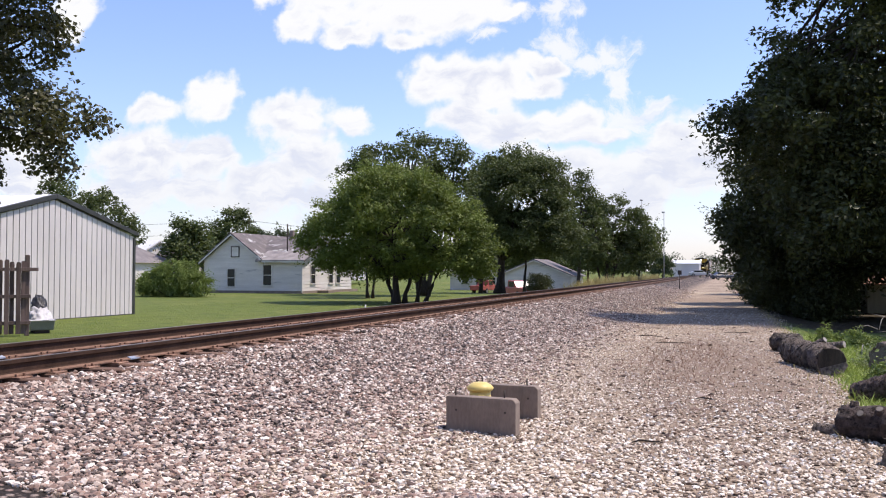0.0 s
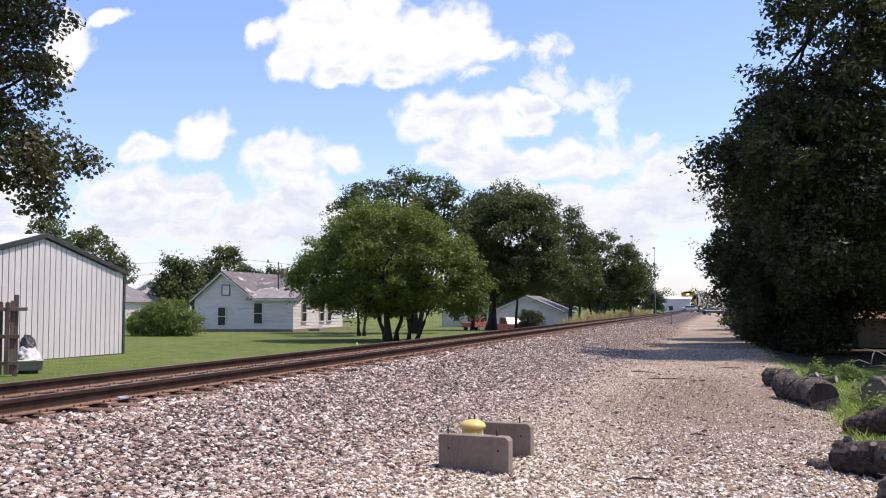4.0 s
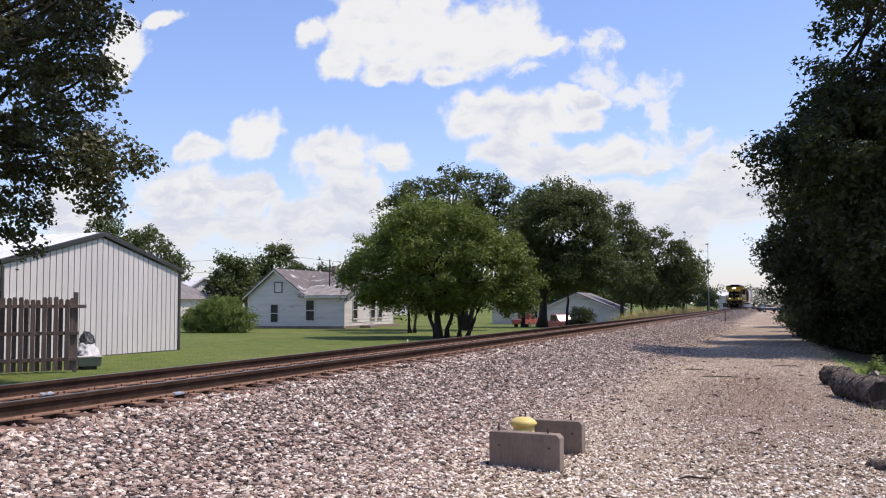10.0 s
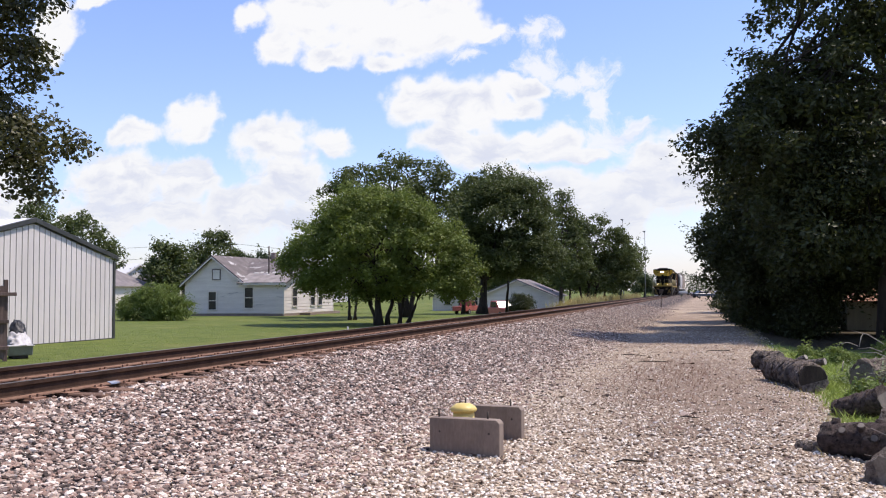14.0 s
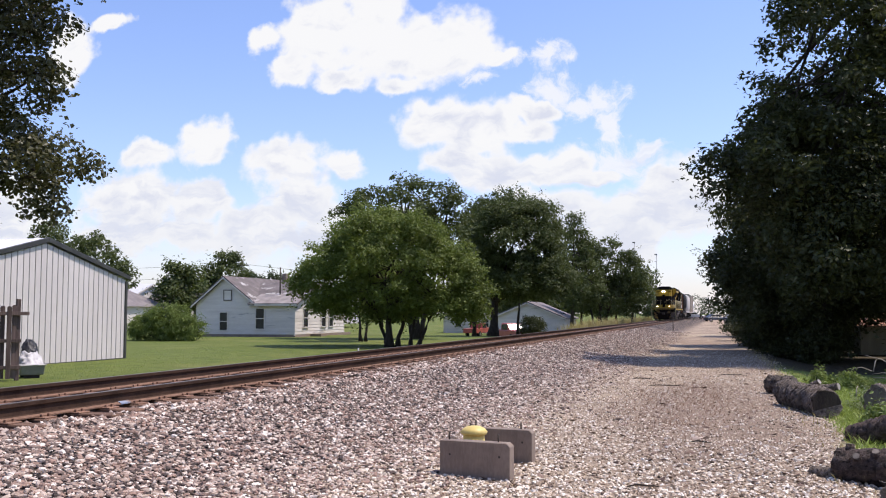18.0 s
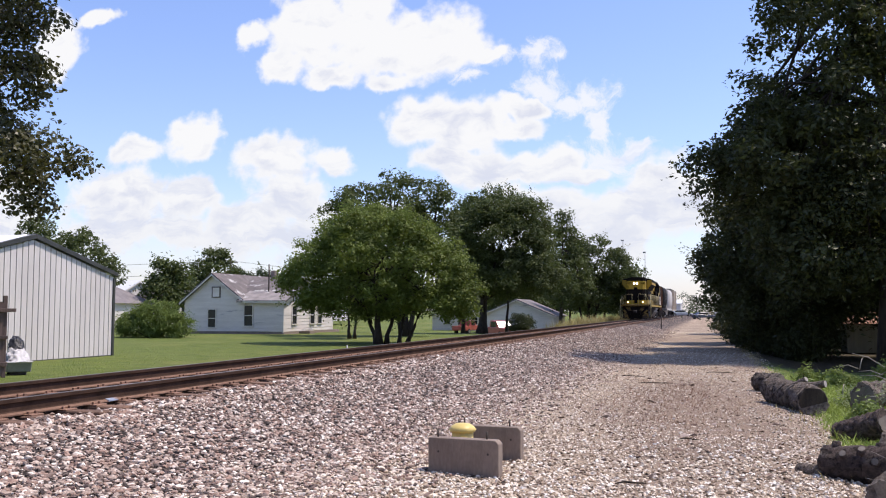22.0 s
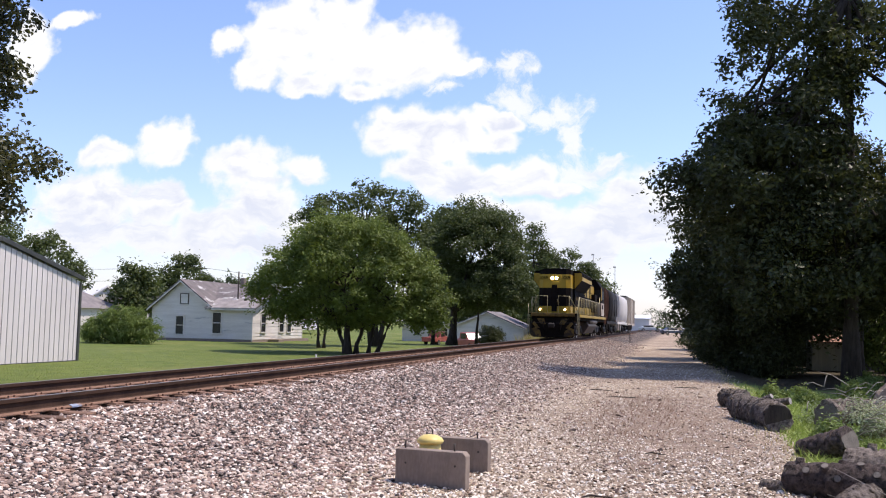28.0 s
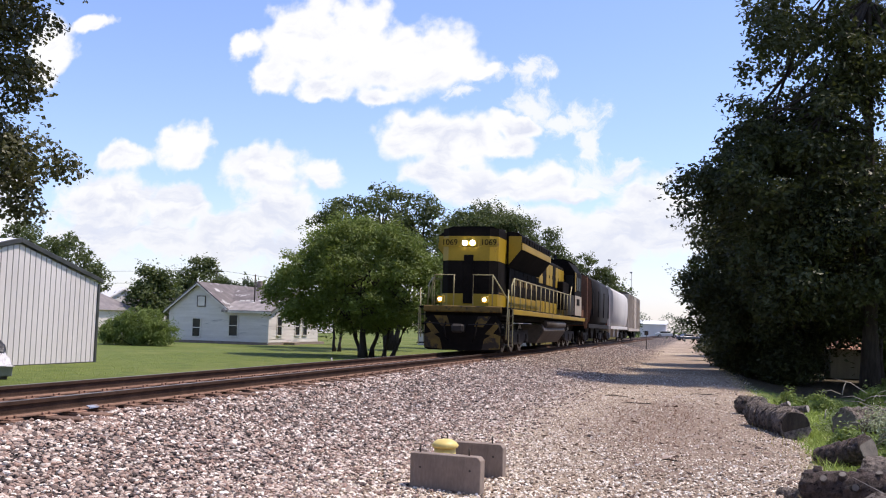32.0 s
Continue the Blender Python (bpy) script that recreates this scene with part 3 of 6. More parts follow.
def rock_shapes(count, flat, coarse=False):
    """A few angular stones, each a jittered icosahedron, or a simpler one for far stones."""
    shapes = []
    for i in range(count):
        bm = bmesh.new()
        if coarse:
            bmesh.ops.create_uvsphere(bm, u_segments=4, v_segments=2, radius=0.55)
        else:
            bmesh.ops.create_icosphere(bm, subdivisions=1, radius=0.5)
        rnd = random.Random(i)
        for v in bm.verts:
            v.co *= rnd.uniform(0.55, 1.25)
            v.co.z *= flat * (0.85 + 0.05 * i)
            v.co.x *= 1.0 + 0.1 * i
        bm.verts.index_update()
        shapes.append((np.array([v.co[:] for v in bm.verts]), np.array([[v.index for v in f.verts] for f in bm.faces])))
        bm.free()
    return shapes


def scatter_stones(name, spots, sizes, flat, material, sink, coarse=False):
    shapes = rock_shapes(8, flat, coarse)
    VV, FF, base = [], [], 0
    pick = rng.integers(0, len(shapes), len(spots))
    for k, (v, f) in enumerate(shapes):
        idx = np.nonzero(pick == k)[0]
        n = len(idx)
        a, tilt, b = rng.uniform(0, 6.283, n), rng.uniform(-0.7, 0.7, n), rng.uniform(0, 6.283, n)
        ca, sa, ct, st = np.cos(a), np.sin(a), np.cos(tilt), np.sin(tilt)
        p = v[None] * sizes[idx][:, None, None]
        x, y, z = p[..., 0], p[..., 1], p[..., 2]
        y, z = y * ct[:, None] - z * st[:, None], y * st[:, None] + z * ct[:, None]
        x, y = x * ca[:, None] - y * sa[:, None], x * sa[:, None] + y * ca[:, None]
        q = np.stack([x, y, z], -1) + spots[idx][:, None, :]
        q[..., 2] += (sizes[idx] * sink)[:, None]
        VV.append(q.reshape(-1, 3))
        FF.append((f[None] + (np.arange(n) * len(v))[:, None, None]).reshape(-1, 3) + base)
        base += n * len(v)
    return mesh_from(name, np.concatenate(VV), np.concatenate(FF), material)


def spread(n, x0, x1, y0, y1, power=1.0):
    """Spots, denser towards y0."""
    u = rng.uniform(0, 1, n)
    y = y0 * (y1 / y0) ** u if power else y0 + (y1 - y0) * u
    x = rng.uniform(x0, x1, n)
    z = np.array([ground_z(a, b) for a, b in zip(x, y)])
    return np.stack([x, y, z], -1)


def near_and_far(name, spots, sizes, flat, material, sink, at, label, category):
    """One cover of loose stones: full shapes close by, plainer ones further off."""
    for close in (True, False):
        k = (spots[:, 1] < at) == close
        me = scatter_stones(name, spots[k], sizes[k], flat, material, sink, not close)
        tagged(new(name, me), label, category, kind="stuff")


def make_stones():
    s = spread(84000, -6.4, -2.0, 5.0, 80)
    s = s[rng.uniform(0, 1, len(s)) < np.clip((-2.3 - s[:, 0]) / 1.5, 0, 1)]
    near_and_far("ballast_stones", s, 0.021 + 0.038 * rng.uniform(0, 1, len(s)) ** 1.4, 0.80, MAT["ballast"], 0.22, 9.6, "loose grey and pink crushed stone ballast beside the track", "ballast")
    inner = spread(10000, -9.3, -6.3, 5.5, 60)
    inner[:, 2] = RAIL_Z - 0.225 + rng.uniform(-0.02, 0.02, len(inner))
    me = scatter_stones("bed_stones", inner, rng.uniform(0.03, 0.07, len(inner)), 0.8, MAT["bed_stone"], 0.0, True)
    tagged(new("track_bed_stones", me), "rust-stained crushed stone between the ties", "ballast", kind="stuff")
    # shoulder stones that bury the tie ends
    e = spread(7000, -6.72, -6.05, 5.5, 60)
    e[:, 2] = RAIL_Z - 0.20 - 0.06 * np.abs(e[:, 0] + 6.45) / 0.3 + 0.03 * np.sin(e[:, 1] * 2.1) * np.sin(e[:, 1] * 5.3)
    me = scatter_stones("shoulder_stones", e, rng.uniform(0.035, 0.08, len(e)), 0.8, MAT["ballast"], 0.1, True)
    tagged(new("shoulder_stones", me), "grey ballast heaped over the tie ends", "ballast", kind="stuff")
    g = spread(92000, -4.6, 1.9, 5.0, 42)
    g = g[rng.uniform(0, 1, len(g)) < np.clip((g[:, 0] + 4.5) / 1.6, 0, 1) * np.clip((2.1 - g[:, 0]) / 0.8, 0, 1)]
    bare = np.exp(-((g[:, 0] + 0.2) / 1.5) ** 2 - ((g[:, 1] - 16.0) / 6.0) ** 2)
    g = g[rng.uniform(0, 1, len(g)) < np.clip(1.3 - (g[:, 1] - 9) / 22, 0.4, 1) * (1 - 0.78 * bare)]
    size = rng.uniform(0.016, 0.043, len(g)) * (1 - 0.30 * np.clip((g[:, 1] - 9) / 7, 0, 1))
    near_and_far("gravel_chips", g, size, 0.82, MAT["chips"], 0.2, 8.0, "pale beige gravel chips strewn over the road", "gravel")
    # bits of bark and twigs trodden into the road
    d = spread(1100, -2.6, 1.6, 6.5, 34)
    me = scatter_stones("road_litter", d, rng.uniform(0.02, 0.055, len(d)) * rng.choice([1, 1, 1.8], len(d)), 0.28, MAT["bed_stone"], 0.12, True)
    tagged(new("road_litter", me), "dark bits of bark and dead leaves on the gravel", "litter", kind="stuff")
    for x, y, a, n in ((-1.25, 21.5, 8, 0.8), (-0.75, 9.0, 12, 0.3), (-1.9, 23.5, -12, 0.6), (0.2, 25.5, 5, 0.7), (-0.3, 12.2, -5, 0.25)):
        t = thing("fallen_stick", pose(x, y, ground_z(x, y) + 0.016, 0, 0, a), "dark dead stick lying on the gravel road", "stick", "sticks on the road")
        part("stem", tube([(-n / 2, 0, 0), (-n / 5, 0.03, 0.015), (n / 6, -0.01, 0.01), (n / 2, 0.04, 0)], [0.005, 0.011, 0.009, 0.004], 6), MAT["bark"], t)
        part("twig", tube([(n / 6, -0.01, 0.01), (n / 3, -0.10, 0.03)], [0.008, 0.003], 5), MAT["bark"], t)
    # a darker heap of ballast left on the road
    d = np.stack([rng.normal(-1.55, 0.42, 900), rng.normal(6.15, 0.22, 900), np.zeros(900)], -1)
    d[:, 2] = [ground_z(a, b) + 0.05 * math.exp(-((a + 1.55) / 0.5) ** 2 - ((b - 6.15) / 0.3) ** 2) for a, b in d[:, :2]]
    me = scatter_stones("spilled_ballast", d, rng.uniform(0.03, 0.06, 900), 0.8, MAT["ballast"], 0.1)
    tagged(new("spilled_ballast", me), "small spill of grey ballast stone on the gravel", "ballast", kind="stuff")


# ---- leaves and trees ----


def unit(v):
    return v / (np.linalg.norm(v, axis=-1, keepdims=True) + 1e-9)


def leaf_mesh(name, centres, size, material, droop=0.35, slim=0.46, faces_to=None, scale=None):
    """Single leaves: two faces folded along the midrib, one island each. faces_to: the way each leaf's upper side looks."""
    n = len(centres)
    d = rng.normal(0, 1, (n, 3))
    d[:, 2] -= droop
    if faces_to is None:
        side = unit(np.cross(d, rng.normal(0, 0.6, (n, 3)) + (0, 0, 1.0)))
        d = unit(d)
    else:
        d = unit(d - faces_to * (d * faces_to).sum(1, keepdims=True))
        side = np.cross(d, faces_to)
    nrm = np.cross(side, d)
    s = (size * rng.uniform(0.6, 1.25, n))[:, None]
    if scale is not None:
        s = s * scale[:, None]
    base, tip = centres - d * s * 0.5, centres + d * s * 0.5
    mid = centres - d * s * 0.08
    left = mid + side * s * slim * 0.5 + nrm * s * 0.10
    right = mid - side * s * slim * 0.5 + nrm * s * 0.10
    V = np.stack([base, left, tip, right], 1).reshape(-1, 3)
    k = (np.arange(n) * 4)[:, None]
    F = np.concatenate([k + (0, 2, 1), k + (0, 3, 2)])
    return mesh_from(name, V, F, material)


def crown_leaves(blobs, lump, leaf, slim, cover=1.0, sprays=0, reach=1.0, core=1.0, droopy=0.0):
    """Leaf places, upper sides and sizes: leafy tufts set round the crown's main masses, a loose inner core, and sprays that stick out.
    blobs: centre, half sizes and, where it is thin, a density. Returns also the tufts' centres, for the limbs."""
    pts, nrm, scl, tufts = [], [], [], []
    B = [(np.array(b[:3]), np.array(b[3:6]), b[6] if len(b) > 6 else 1.0) for b in blobs]
    for i, (c, r, thick) in enumerate(B):
        area = 4 * math.pi * (((r[0] * r[1]) ** 1.6 + (r[0] * r[2]) ** 1.6 + (r[1] * r[2]) ** 1.6) / 3) ** (1 / 1.6)
        m = max(6, int(1.25 * thick * cover * area / (math.pi * lump * lump)))
        d = unit(rng.normal(0, 1, (m, 3)))
        lc = c + d * r * rng.uniform(0.62, 1.06, (m, 1))
        hidden = np.zeros(m, bool)
        for j, (c2, r2, _) in enumerate(B):
            if j != i:
                hidden |= (((lc - c2) / r2) ** 2).sum(1) < 0.45
        lc = lc[~hidden]
        lr = lump * rng.uniform(0.4, 1.45, len(lc))
        tufts.append(lc)
        for p, rad in zip(lc, lr):
            k = int(0.95 * 6.28 * rad * rad / (0.62 * slim * leaf * leaf)) + 3
            e = rng.normal(0, 1, (k, 3))
            e[:, 2] = np.abs(e[:, 2]) - 1.1 * rng.uniform(0, 1, k)
            e = unit(e)
            pts.append(p + e * (rad * rng.uniform(0.35, 1.0, (k, 1)) ** 0.7 * rng.uniform(0.8, 1.35, (k, 1))) * (1.05, 1.05, 0.9))
            nrm.append(unit(e * 0.5 + (0.1, 0, 0.5) + rng.normal(0, 0.55, (k, 3))))
            scl.append(np.ones(k))
        k = int(core * thick * area / (leaf * leaf * 6.0))
        e = unit(rng.normal(0, 1, (k, 3)))
        pts.append(c + e * r * rng.uniform(0.30, 0.78, (k, 1)))
        nrm.append(unit(rng.normal(0, 1, (k, 3)) + (0, 0, 0.8)))
        scl.append(np.full(k, 1.9))
    T = np.concatenate(tufts)
    mean = T.mean(0)
    for p in T[rng.permutation(len(T))[:sprays]]:
        out = unit(unit((p - mean) * (1, 1, 0.7)) + rng.normal(0, 0.35, 3) + (0, 0, 0.1))
        L = reach * rng.uniform(0.5, 1.2)
        k = int(L / (leaf * 0.30)) + 4
        u = rng.uniform(0.1, 1.0, (k, 1))
        q = p + out * lump * 0.6 + out * L * u
        q[:, 2] -= droopy * L * u[:, 0] ** 2
        pts.append(q + rng.normal(0, leaf * 0.6, (k, 3)))
        nrm.append(unit(rng.normal(0, 0.45, (k, 3)) + (0, 0, 1.0)))
        scl.append(np.full(k, 0.95))
    return np.concatenate(pts), np.concatenate(nrm), np.concatenate(scl), T


def limb(bm, a, b, r0, r1, seed, seg=6):
    a, b = Vector(a), Vector(b)
    rnd = random.Random(seed)
    n = 5
    bend = Vector((rnd.uniform(-1, 1), rnd.uniform(-1, 1), rnd.uniform(0, 1))) * (b - a).length * 0.10
    pts = [a.lerp(b, i / n) + bend * math.sin(math.pi * i / n) for i in range(n + 1)]
    tube(pts, [r0 + (r1 - r0) * i / n for i in range(n + 1)], seg, bm, 0.08, seed)


def tree(name, x, y, trunks, blobs, lump, leaf, leaf_mat, label, z=None, category="tree", limbs=14, seed=1, slim=0.55, **shape):
    """A tree: tapered trunks with limbs, and a crown of single leaves. trunks: (dx, dy, lean x, lean y, height, radius)."""
    z = ground_z(x, y) if z is None else z
    t = thing(name, pose(x, y, z - 0.03), label, category)
    pts, nrm, scl, lumps = crown_leaves(blobs, lump, leaf, slim, **shape)
    k = pts[:, 2] > 0.25
    part("crown", leaf_mesh("crown", pts[k], leaf, leaf_mat, slim=slim, faces_to=nrm[k], scale=scl[k]), None, t)
    lumps = lumps[rng.permutation(len(lumps))]
    rnd = random.Random(seed)
    for k, (dx, dy, lx, ly, h, r) in enumerate(trunks):
        bm = bmesh.new()
        n = 7
        spine = [Vector((dx + lx * (i / n) ** 1.3 + 0.06 * rnd.uniform(-1, 1) * (i > 0), dy + ly * (i / n) ** 1.3, h * i / n)) for i in range(n + 1)]
        radii = [r * (1.45 if i == 0 else 1.0 - 0.75 * i / n) for i in range(n + 1)]
        tube(spine, radii, 10, bm, 0.07, seed + k)
        mine = [p for i, p in enumerate(lumps) if i % len(trunks) == k]
        rnd.shuffle(mine)
        for i, p in enumerate(mine[:limbs]):
            s = spine[rnd.randint(3, n)]
            limb(bm, s, p, r * 0.36, r * 0.05, seed * 31 + i)
        part("trunk", bm, MAT["bark"], t)
    return t


def blades(spots, h0, h1, width, lean=0.35):
    """Grass blades: a slim three-sided leaf each."""
    n = len(spots)
    h = rng.uniform(h0, h1, n)[:, None]
    a = rng.uniform(0, 6.283, n)
    side = np.stack([np.cos(a), np.sin(a), np.zeros(n)], -1) * width
    bend = np.stack([rng.normal(0, lean, n), rng.normal(0, lean, n), np.ones(n)], -1)
    tip = spots + bend * h
    midp = spots + bend * (0.5, 0.5, 1.0) * h * 0.5
    V = np.stack([spots - side, spots + side, midp + side * 0.8, tip, midp - side * 0.8], 1).reshape(-1, 3)
    k = (np.arange(n) * 5)[:, None]
    F = np.concatenate([k + (0, 1, 2), k + (0, 2, 4), k + (4, 2, 3)])
    return V, F

# ---- railway track ----


def rail_profile(cx):
    """Section of a rail: foot, web and head, from the foot's underside at RAIL_Z - 0.17."""
    z = RAIL_Z - 0.17
    half = [(0.070, 0.0), (0.070, 0.010), (0.022, 0.026), (0.010, 0.040), (0.009, 0.118), (0.034, 0.130), (0.036, 0.166)]
    right = [(cx + a, z + b) for a, b in half]
    return right + [(cx - a, z + b) for a, b in reversed(half)]


def make_track():
    track = thing("railway_track", pose(0, 0, 0), "single railway track with rusty rails on timber ties in ballast", "railway track", kind="structure")
    for cx in (TRACK_X + 0.755, TRACK_X - 0.755):
        bm = bmesh.new()
        for y0, y1 in ((-60, 3.18), (3.19, 700)):
            prism(rail_profile(cx), "y", y0, y1, bm)
        rail = part("rail", bm, MAT["rail_side"], track, "rusty steel rail")
        # rust strip on one side of the foot, its sunlight put into the paler colour
        part("rail_foot", prism([(cx + 0.0715, RAIL_Z - 0.171), (cx + 0.0715, RAIL_Z - 0.158), (cx + 0.024, RAIL_Z - 0.142), (cx + 0.024, RAIL_Z - 0.171)], "y", -60, 140), MAT["plate"], rail, "rusty rail foot, coloured paler as if sunlit")
        part("running_surface", box(cx - 0.030, cx + 0.030, -60, 700, RAIL_Z - 0.003, RAIL_Z + 0.002), MAT["rail_top"], rail, "worn bright running surface")
        for y in (3.18,) if cx > TRACK_X else ():
            for s in (-1, 1):
                part("joint_bar", box(cx + s * 0.016, cx + s * 0.026, y - 0.45, y + 0.45, RAIL_Z - 0.135, RAIL_Z - 0.06, 0.004), MAT["rail_side"], rail)
    for cx, ys in ((TRACK_X + 0.755, (9.66,)), (TRACK_X - 0.755, (9.1,))):
        for y in ys:
            part("paint_mark", prism([(cx + 0.075, RAIL_Z - 0.168), (cx + 0.075, RAIL_Z - 0.152), (cx + 0.026, RAIL_Z - 0.134), (cx + 0.026, RAIL_Z - 0.165)], "y", y - 0.10, y + 0.10), MAT["blue_paint"], track, "faded blue paint mark")
    tie_me = plate_me = None
    for i in range(118):
        y = 4.0 + i * 0.53 + random.uniform(-0.03, 0.03)
        if tie_me is None:
            bm = box(-1.3, 1.3, -0.115, 0.115, -0.17, 0.0, 0.012)
            tie_me = part("tie", bm, MAT["tie"], track).data
            tie = bpy.data.objects["tie"]
            bm = bmesh.new()
            box(-0.17, 0.17, -0.095, 0.095, 0.0, 0.016, 0.004, bm)
            for sx, sy in ((-0.10, -0.05), (-0.10, 0.06), (0.10, -0.06), (0.10, 0.05)):
                box(sx - 0.014, sx + 0.014, sy - 0.014, sy + 0.014, 0.01, 0.045, 0.003, bm)
            plate = part("tie_plate", bm, MAT["plate"], track)
            plate_me = plate.data
        else:
            tie, plate = part("tie", tie_me, None, track), part("tie_plate", plate_me, None, track)
        twist = random.uniform(-1.2, 1.2)
        tie.matrix_basis = pose(TRACK_X + random.uniform(-0.05, 0.05), y, RAIL_Z - 0.186, 0, 0, twist)
        plate.matrix_basis = pose(TRACK_X + 0.755, y, RAIL_Z - 0.186)
        part("tie_plate", plate_me, None, track).matrix_basis = pose(TRACK_X - 0.755, y, RAIL_Z - 0.186)
    bm = bmesh.new()
    for i in range(150):
        y = 66.6 + i * 0.53
        box(TRACK_X - 1.3, TRACK_X + 1.3, y - 0.115, y + 0.115, RAIL_Z - 0.35, RAIL_Z - 0.186, 0, bm)
    tagged(part("far_ties", bm, MAT["tie"], track), kind="stuff")


# ---- concrete foundation halves with the yellow marker ----


def make_blocks():
    def half(name, m, label):
        t = thing(name, m, label, "concrete block", "foundation halves")
        w, h, d = 0.37, 0.385, 0.13
        poly = [(-w, 0.0), (-w, h - 0.012), (-w + 0.012, h), (w - 0.035, h), (w, h - 0.035), (w, 0.03), (w - 0.09, -0.05), (-w + 0.1, -0.05)]
        part("body", prism(poly, "y", 0, d, bevel=0.006), MAT["concrete"], t)
        for x in (-0.29, 0.23):
            part("anchor_bolt", tube([(x, d * 0.5, h - 0.02), (x, d * 0.5, h + 0.075)], 0.009, 8), MAT["iron"], t, "rusty threaded bolt")
            # dark disc on the face, painting the shade inside a hole
            part("lifting_hole", tube([(x + 0.03, 0.004, h - 0.135), (x + 0.03, -0.003, h - 0.135)], 0.011, 10), MAT["iron"], t)
        return t
    half("foundation_block", pose(-2.375, 8.95, 0.0, 0, 0, -6), "precast grey concrete foundation half with two bolts")
    half("foundation_block", pose(-2.375, 10.02, 0.0, 0, 0, -4), "stained concrete foundation half with two bolts, set behind another")
    t = thing("marker_post", pose(-2.55, 9.60, 0.0), "yellow plastic cable marker with a domed cap", "marker post")
    part("post", tube([(0, 0, 0), (0, 0, 0.40)], 0.115, 20), MAT["yellow_plastic"], t)
    part("cap", tube([(0, 0, 0.375), (0, 0, 0.40), (0, 0, 0.43), (0, 0, 0.455), (0, 0, 0.462)], [0.135, 0.145, 0.12, 0.075, 0.02], 24), MAT["yellow_plastic"], t)


# ---- metal shed, fence, tub ----


def make_shed():
    X, y0, y1, yp, z0, ze, zp = -22.0, 21.9, 30.75, 26.3, -0.12, 2.93, 4.05
    t = thing("metal_shed", pose(X, yp, z0), "white ribbed steel shed with dark grey trim and white roof", "shed")
    he, hp = ze - z0, zp - z0
    top = lambda y: he + (hp - he) * (1 - abs(y) / 4.43)
    part("core_wall", prism([(-4.40, 0), (4.42, 0), (4.42, he - 0.06), (0, hp - 0.06), (-4.40, he - 0.06)], "x", -12.0, -0.03), MAT["shed_white"], t)
    n = 32
    w = 8.82 / n
    for i in range(n):
        a, b = -4.41 + i * w, -4.41 + (i + 1) * w
        poly = [(a + 0.04, 0.02), (b - 0.0, 0.02), (b - 0.0, top(b) - 0.05), (a + 0.04, top(a + 0.04) - 0.05)]
        if a + 0.04 < 0 < b:
            poly.insert(3, (0, hp - 0.05))
        part("wall_panel", prism(poly, "x", -0.028, 0.0), MAT["shed_white"], t)
        # a darker grey strip, set back between neighbouring panels
        part("wall_rib", prism([(a, 0.02), (a + 0.04, 0.02), (a + 0.04, top(a + 0.03) - 0.05), (a, top(a) - 0.05)], "x", -0.028, -0.018), MAT["shed_strip"], t)
    for s in (-1, 1):
        part("rake_trim", prism([(s * 4.55, he - 0.03), (s * 4.60, he + 0.115), (0, hp + 0.155), (0, hp - 0.01)], "x", 0.004, 0.10, bevel=0.01), MAT["shed_trim"], t, "dark grey rake trim")
        part("corner_trim", box(0.004, 0.05, s * 4.42 - 0.07, s * 4.42 + 0.05, 0.0, he - 0.08, 0.008), MAT["shed_trim"], t, "dark grey corner trim")
        part("roof_slope", prism([(s * 4.58, he + 0.05), (0, hp + 0.085), (0, hp + 0.13), (s * 4.58, he + 0.095)], "x", -12.2, 0.0), MAT["shed_roof"], t, "white steel roof")
        for k in range(20):
            x = -12.0 + k * 0.61
            part("roof_rib", prism([(s * 4.58, he + 0.095), (0, hp + 0.13), (0, hp + 0.16), (s * 4.58, he + 0.125)], "x", x, x + 0.05), MAT["shed_roof"], t)
    part("base_trim", box(0.002, 0.03, -4.4, 4.4, 0.0, 0.05), MAT["shed_trim"], t)


def make_fence():
    ang = math.degrees(math.atan2(-1.39, -1.0))
    t = thing("picket_fence", pose(-17.40, 19.85, -0.1, 0, 0, ang), "weathered grey-brown wooden picket fence", "fence")
    for i in range(35):
        x = 0.05 + i * 0.140
        s = 1 if i % 2 else -1
        h = 1.95 + random.uniform(-0.06, 0.03)
        bm = prism([(x, 0.06), (x + 0.112, 0.06), (x + 0.112, h - 0.04), (x + 0.09, h), (x + 0.022, h), (x, h - 0.04)], "y", s * 0.045 - 0.01, s * 0.045 + 0.01)
        part("picket", bm, MAT["fence"], t)
    for z in (0.30, 0.98, 1.68):
        part("rail", box(-0.24 if z > 1.6 else -0.06, 4.95, -0.035, 0.035, z, z + 0.09, 0.005), MAT["fence"], t)
    for x in (0.0, 2.4, 4.8):
        part("post", box(x - 0.05, x + 0.05, -0.14, -0.06, 0, 2.10, 0.008), MAT["fence"], t)


